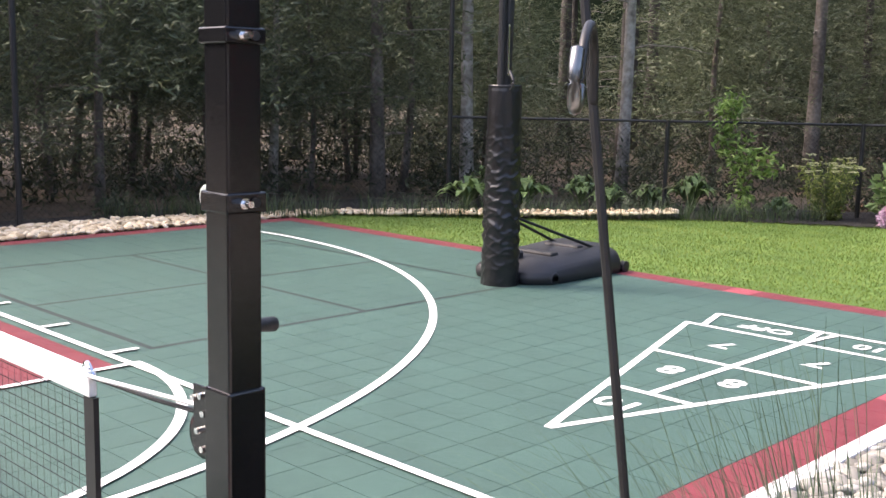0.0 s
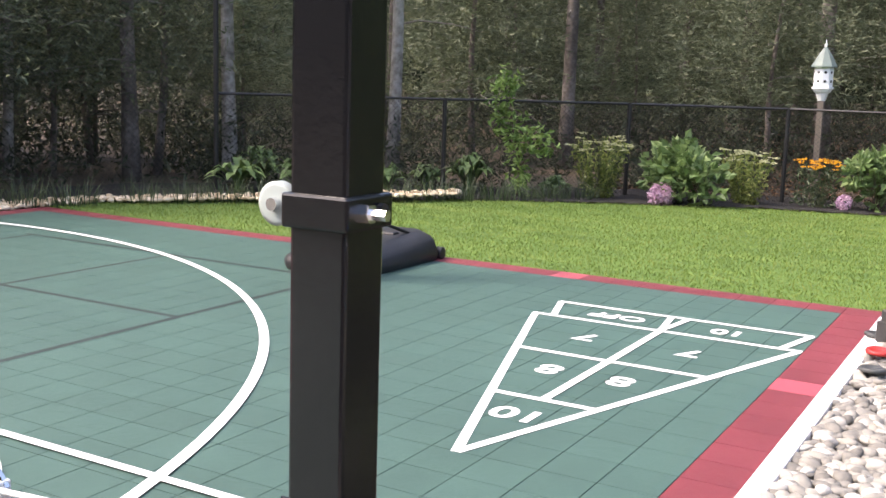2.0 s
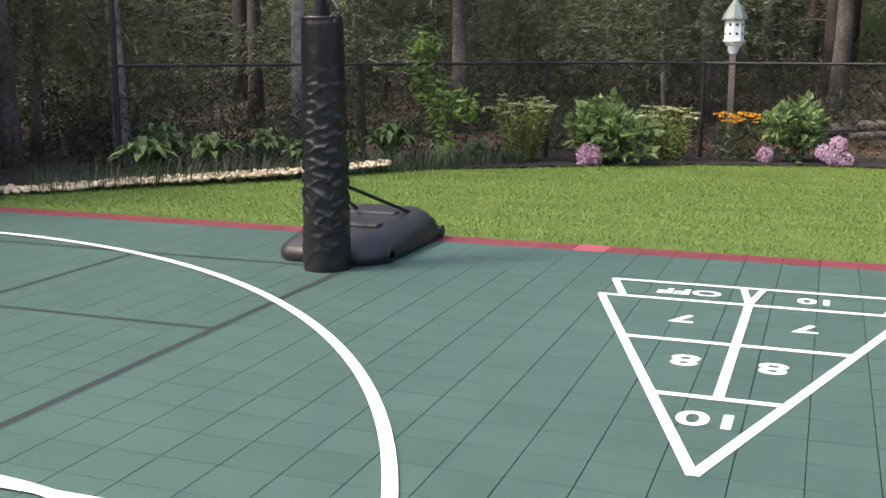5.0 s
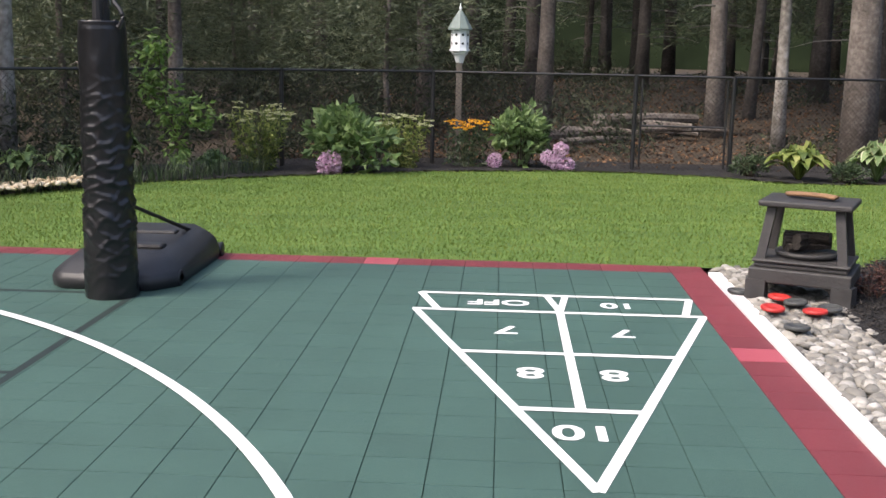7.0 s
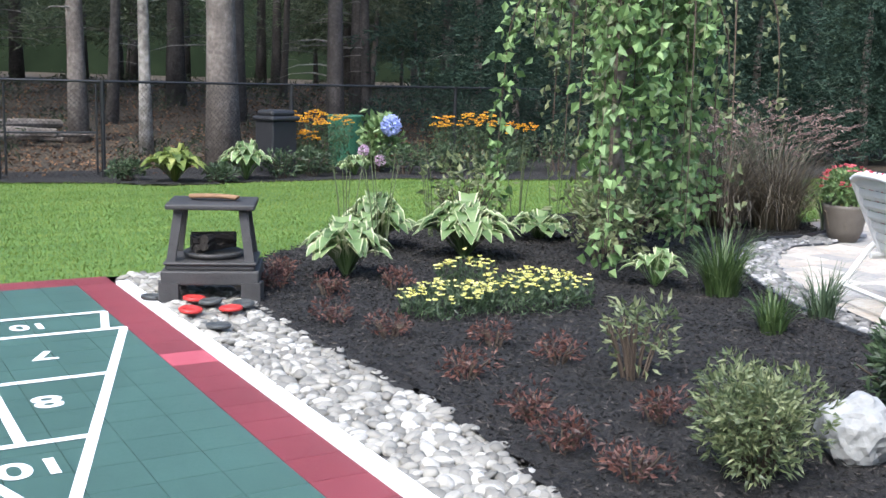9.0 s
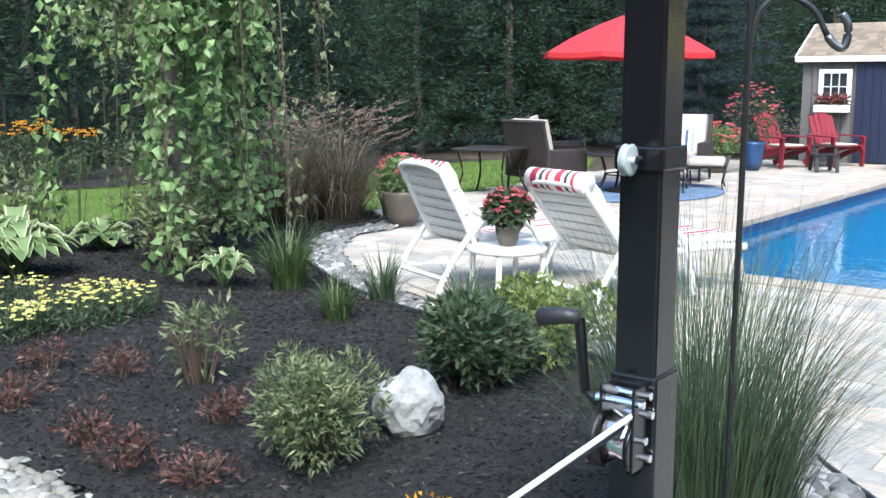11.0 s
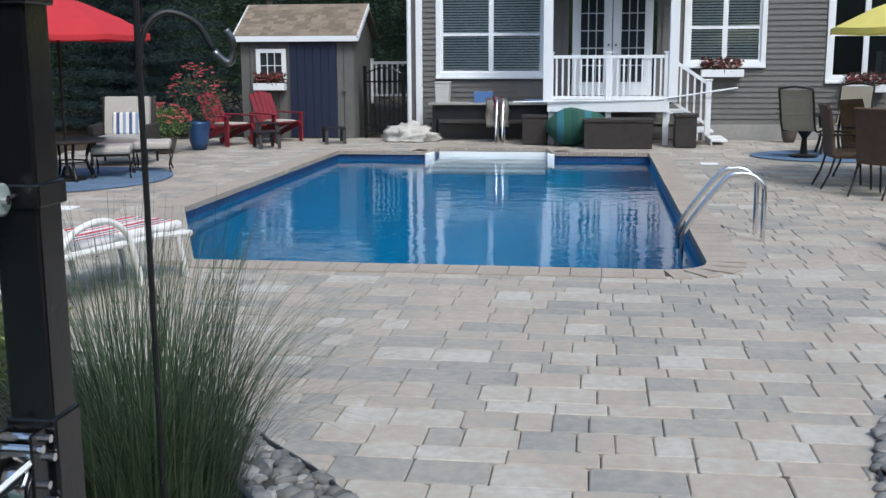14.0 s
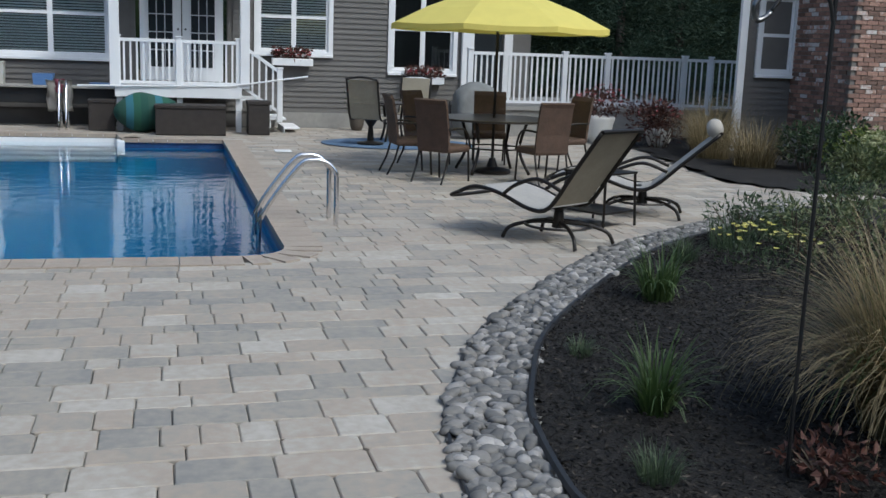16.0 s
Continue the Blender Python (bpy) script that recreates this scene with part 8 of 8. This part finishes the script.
def tw_move(bm):
    bmesh.ops.transform(bm, verts=bm.verts, matrix=TW)
    return bm


for b in clapboards(-19.12, -18.12, 0.35, 3.4, [(-19.1, -18.45, 1.45, 2.75)], 15.885):
    part("clapboard", tw_move(b), M["siding"], wing)
part("corner_board", boxed(-0.05, 0.03, -0.12, 0.02, 0.0, 5.3), M["white"], wing)
window(-19.05, -18.42, 1.46, 2.75, x=15.9, split=False, blind=False, parent=wing, T=tw_move)
chim = empty("brick_chimney", pose(14.17, -19.1, 0), "wide mottled brown brick chimney on a concrete footing", "chimney")
part("core", boxed(0.012, 1.9, -2.4, -0.012, 0.0, 5.5), M["mortar"], chim)
part("footing", boxed(-0.03, 1.75, -2.42, 0.03, -0.02, 0.42, bevel=0.01), M["concrete"], chim)
bm = boxed(0, 0.2, -0.012, 0.012, 0, 0.062)
side_me = bpy.data.meshes.new("brick")
bm.to_mesh(side_me)
bm.free()
side_me.materials.append(M["brick"])
FV, FF = [], []
for c in range(33):
    z = 0.43 + 0.075 * c
    off = 0.0 if c % 2 else -0.105
    for k in range(9):
        x = 0.0 + off + 0.212 * k
        if 0 <= x < 1.7:
            o = new("brick", side_me)
            o.parent = chim
            o.location = (x, 0, z)
    for k in range(12):
        y = -0.2 - 0.212 * k - off
        if y > 0.0 - 0.2 + 0.01:
            continue
        b = len(FV)
        FV += [(-0.012, y, z), (-0.012, y + 0.2, z), (-0.012, y + 0.2, z + 0.062), (-0.012, y, z + 0.062), (0.012, y, z), (0.012, y + 0.2, z), (0.012, y + 0.2, z + 0.062), (0.012, y, z + 0.062)]
        FF += [(b, b + 3, b + 2, b + 1), (b, b + 1, b + 5, b + 4), (b + 3, b + 7, b + 6, b + 2), (b, b + 4, b + 7, b + 3), (b + 1, b + 2, b + 6, b + 5)]
M["brick_far"] = mat("brick_joined", None, 0.85, scale=20, bump=0.3, bscale=70, island=0.7, stops=[(0.2, (0.170, 0.111, 0.088)), (0.5, (0.320, 0.190, 0.150)), (0.7, (0.43, 0.27, 0.21)), (0.85, (0.600, 0.56, 0.53))])
tagged(raw("bricks", FV, FF, M["brick_far"], chim), kind="stuff")


# ---- court tiles ----
def tile_mesh(name, material, w=U):
    bm = bmesh.new()
    g, c, h = 0.0012, 0.0012, 0.010
    lo = [bm.verts.new((x, y, 0.003)) for x, y in ((g, g), (w - g, g), (w - g, w - g), (g, w - g))]
    hi = [bm.verts.new((x, y, h)) for x, y in ((g + c, g + c), (w - g - c, g + c), (w - g - c, w - g - c), (g + c, w - g - c))]
    bm.faces.new(hi)
    for i in range(4):
        bm.faces.new((lo[i], lo[(i + 1) % 4], hi[(i + 1) % 4], hi[i]))
    me = bpy.data.meshes.new(name)
    bm.to_mesh(me)
    bm.free()
    me.materials.append(material)
    return me


TILES = {k: tile_mesh("court_tile", M[k]) for k in ("green", "red", "pink")}
joined = {"green": ([], []), "red": ([], [])}
for i in range(-34, 1):
    for j in range(-55, 1):
        cx, cy = (i + 0.5) * U, (j + 0.5) * U
        key = cx < -3.42 and -8.9 < cy < -5.18
        kind = "red" if i in (0, -34) or j in (0, -55) or key else "green"
        if (i, j) in ((-9, 0), (0, -9)):
            kind = "pink"
        if (-12 <= i <= -1 and -23 <= j <= -1) or kind == "pink":
            o = new("court_tile", TILES[kind])
            o.parent = court
            o.location = (i * U, j * U, 0)
        else:
            V, F = joined[kind]
            b = len(V)
            g, c = 0.0012, 0.0012
            x, y = i * U, j * U
            V += [(x + g, y + g, 0.003), (x + U - g, y + g, 0.003), (x + U - g, y + U - g, 0.003), (x + g, y + U - g, 0.003)]
            V += [(x + g + c, y + g + c, 0.01), (x + U - g - c, y + g + c, 0.01), (x + U - g - c, y + U - g - c, 0.01), (x + g + c, y + U - g - c, 0.01)]
            F += [(b + 4, b + 5, b + 6, b + 7)] + [(b + q, b + (q + 1) % 4, b + 4 + (q + 1) % 4, b + 4 + q) for q in range(4)]
for kind, (V, F) in joined.items():
    tagged(raw("court_tiles", V, F, M[kind + "_far"], court), kind="stuff")


# ---- patio stones ----
patio = empty("patio", pose(0, 0, 0), "patio of mixed grey and tan concrete pavers", "patio", kind="structure")
for x0, x1, y0, y1 in ((0.38, 6.72, -19.0, -0.6), (6.72, 19.98, -19.0, -9.28), (6.72, 17.18, -3.3, 1.2), (17.98, 19.98, -9.28, 1.0), (17.18, 17.98, -9.28, -7.6), (17.18, 17.98, -5.0, 1.0)):
    sheet("paving_sand", [(x0, y0), (x1, y0), (x1, y1), (x0, y1)], -0.018, M["sand"], patio, depth=0.02)
sheet("paving_sand", [(6.72, -4.6), (9.8, -3.3), (6.72, -3.3)], -0.018, M["sand"], patio, depth=0.02)
rng = random.Random(21)
LENS = (0.17, 0.255, 0.255, 0.34, 0.40)
shared = {}


def paver_points(x0, x1, y0, y1, z):
    """A tumbled stone: worn corners and slightly uneven sides."""
    def ring(g, k, h):
        e = [k * rng.uniform(0.5, 1.7) for _ in range(4)]
        u = [g * rng.uniform(0.5, 1.6) for _ in range(8)]
        return [(x0 + e[0], y0 + u[0], h), (x1 - e[1], y0 + u[1], h), (x1 - u[2], y0 + e[1], h), (x1 - u[3], y1 - e[2], h),
                (x1 - e[2], y1 - u[4], h), (x0 + e[3], y1 - u[5], h), (x0 + u[6], y1 - e[3], h), (x0 + u[7], y0 + e[0], h)]
    m = ring(0.002, 0.014, z - 0.006)
    s = 0.006
    t = [(p[0] + (s if p[0] < (x0 + x1) / 2 else -s), p[1] + (s if p[1] < (y0 + y1) / 2 else -s), z) for p in m]
    a = [(p[0], p[1], -0.03) for p in m]
    f = [tuple(range(16, 24))] + [(b + q, b + (q + 1) % 8, b + 8 + (q + 1) % 8, b + 8 + q) for b in (0, 8) for q in range(8)]
    return a + m + t, f


COPE = []
for k in range(len(POOL)):
    a, b, c = (Vector(POOL[(k + q) % len(POOL)]) for q in (-1, 0, 1))
    t0, t1 = (b - a).normalized(), (c - b).normalized()
    o = Vector((t0.y, -t0.x)) + Vector((t1.y, -t1.x))
    COPE.append(tuple(b + o.normalized() * 0.15))
BANDS = (BAND_R, BAND_L)
PV, PF = [], []
x = 0.39
row = 0
near = 0
while x < 19.9:
    d = (0.245, 0.245, 0.165)[row % 3]
    y = -19 + rng.uniform(0, 0.2)
    while y < 1.4:
        L = rng.choice(LENS)
        if rng.random() < 0.12:
            L = 0.34
        cx, cy = x + d / 2, y + L / 2
        corners = ((x, y), (x + d, y), (x + d, y + L), (x, y + L))
        if paved(cx, cy) and not inside(cx, cy, COPE) and not all(any(inside(p, q, b) for b in BANDS) or inside(p, q, BED_R) or inside(p, q, ISLAND) for p, q in corners):
            z = rng.uniform(0.0, 0.006)
            if near < 300 and 1.9 < cx < 6.5 and -9.9 < cy < -5.8:
                key = (d, L, rng.randrange(6))
                if key not in shared:
                    v, f = paver_points(0, d, 0, L, 0)
                    me = bpy.data.meshes.new("paver")
                    me.from_pydata(v, [], f)
                    me.materials.append(M["paver"])
                    shared[key] = me
                o = new("paver", shared[key])
                o.parent = patio
                o.location = (x, y, z)
                near += 1
            else:
                v, f = paver_points(x, x + d, y, y + L, z)
                b = len(PV)
                PV += v
                PF += [tuple(b + q for q in g) for g in f]
        y += L
    x += d
    row += 1
tagged(raw("pavers", PV, PF, M["paver_joined"], patio), kind="stuff")
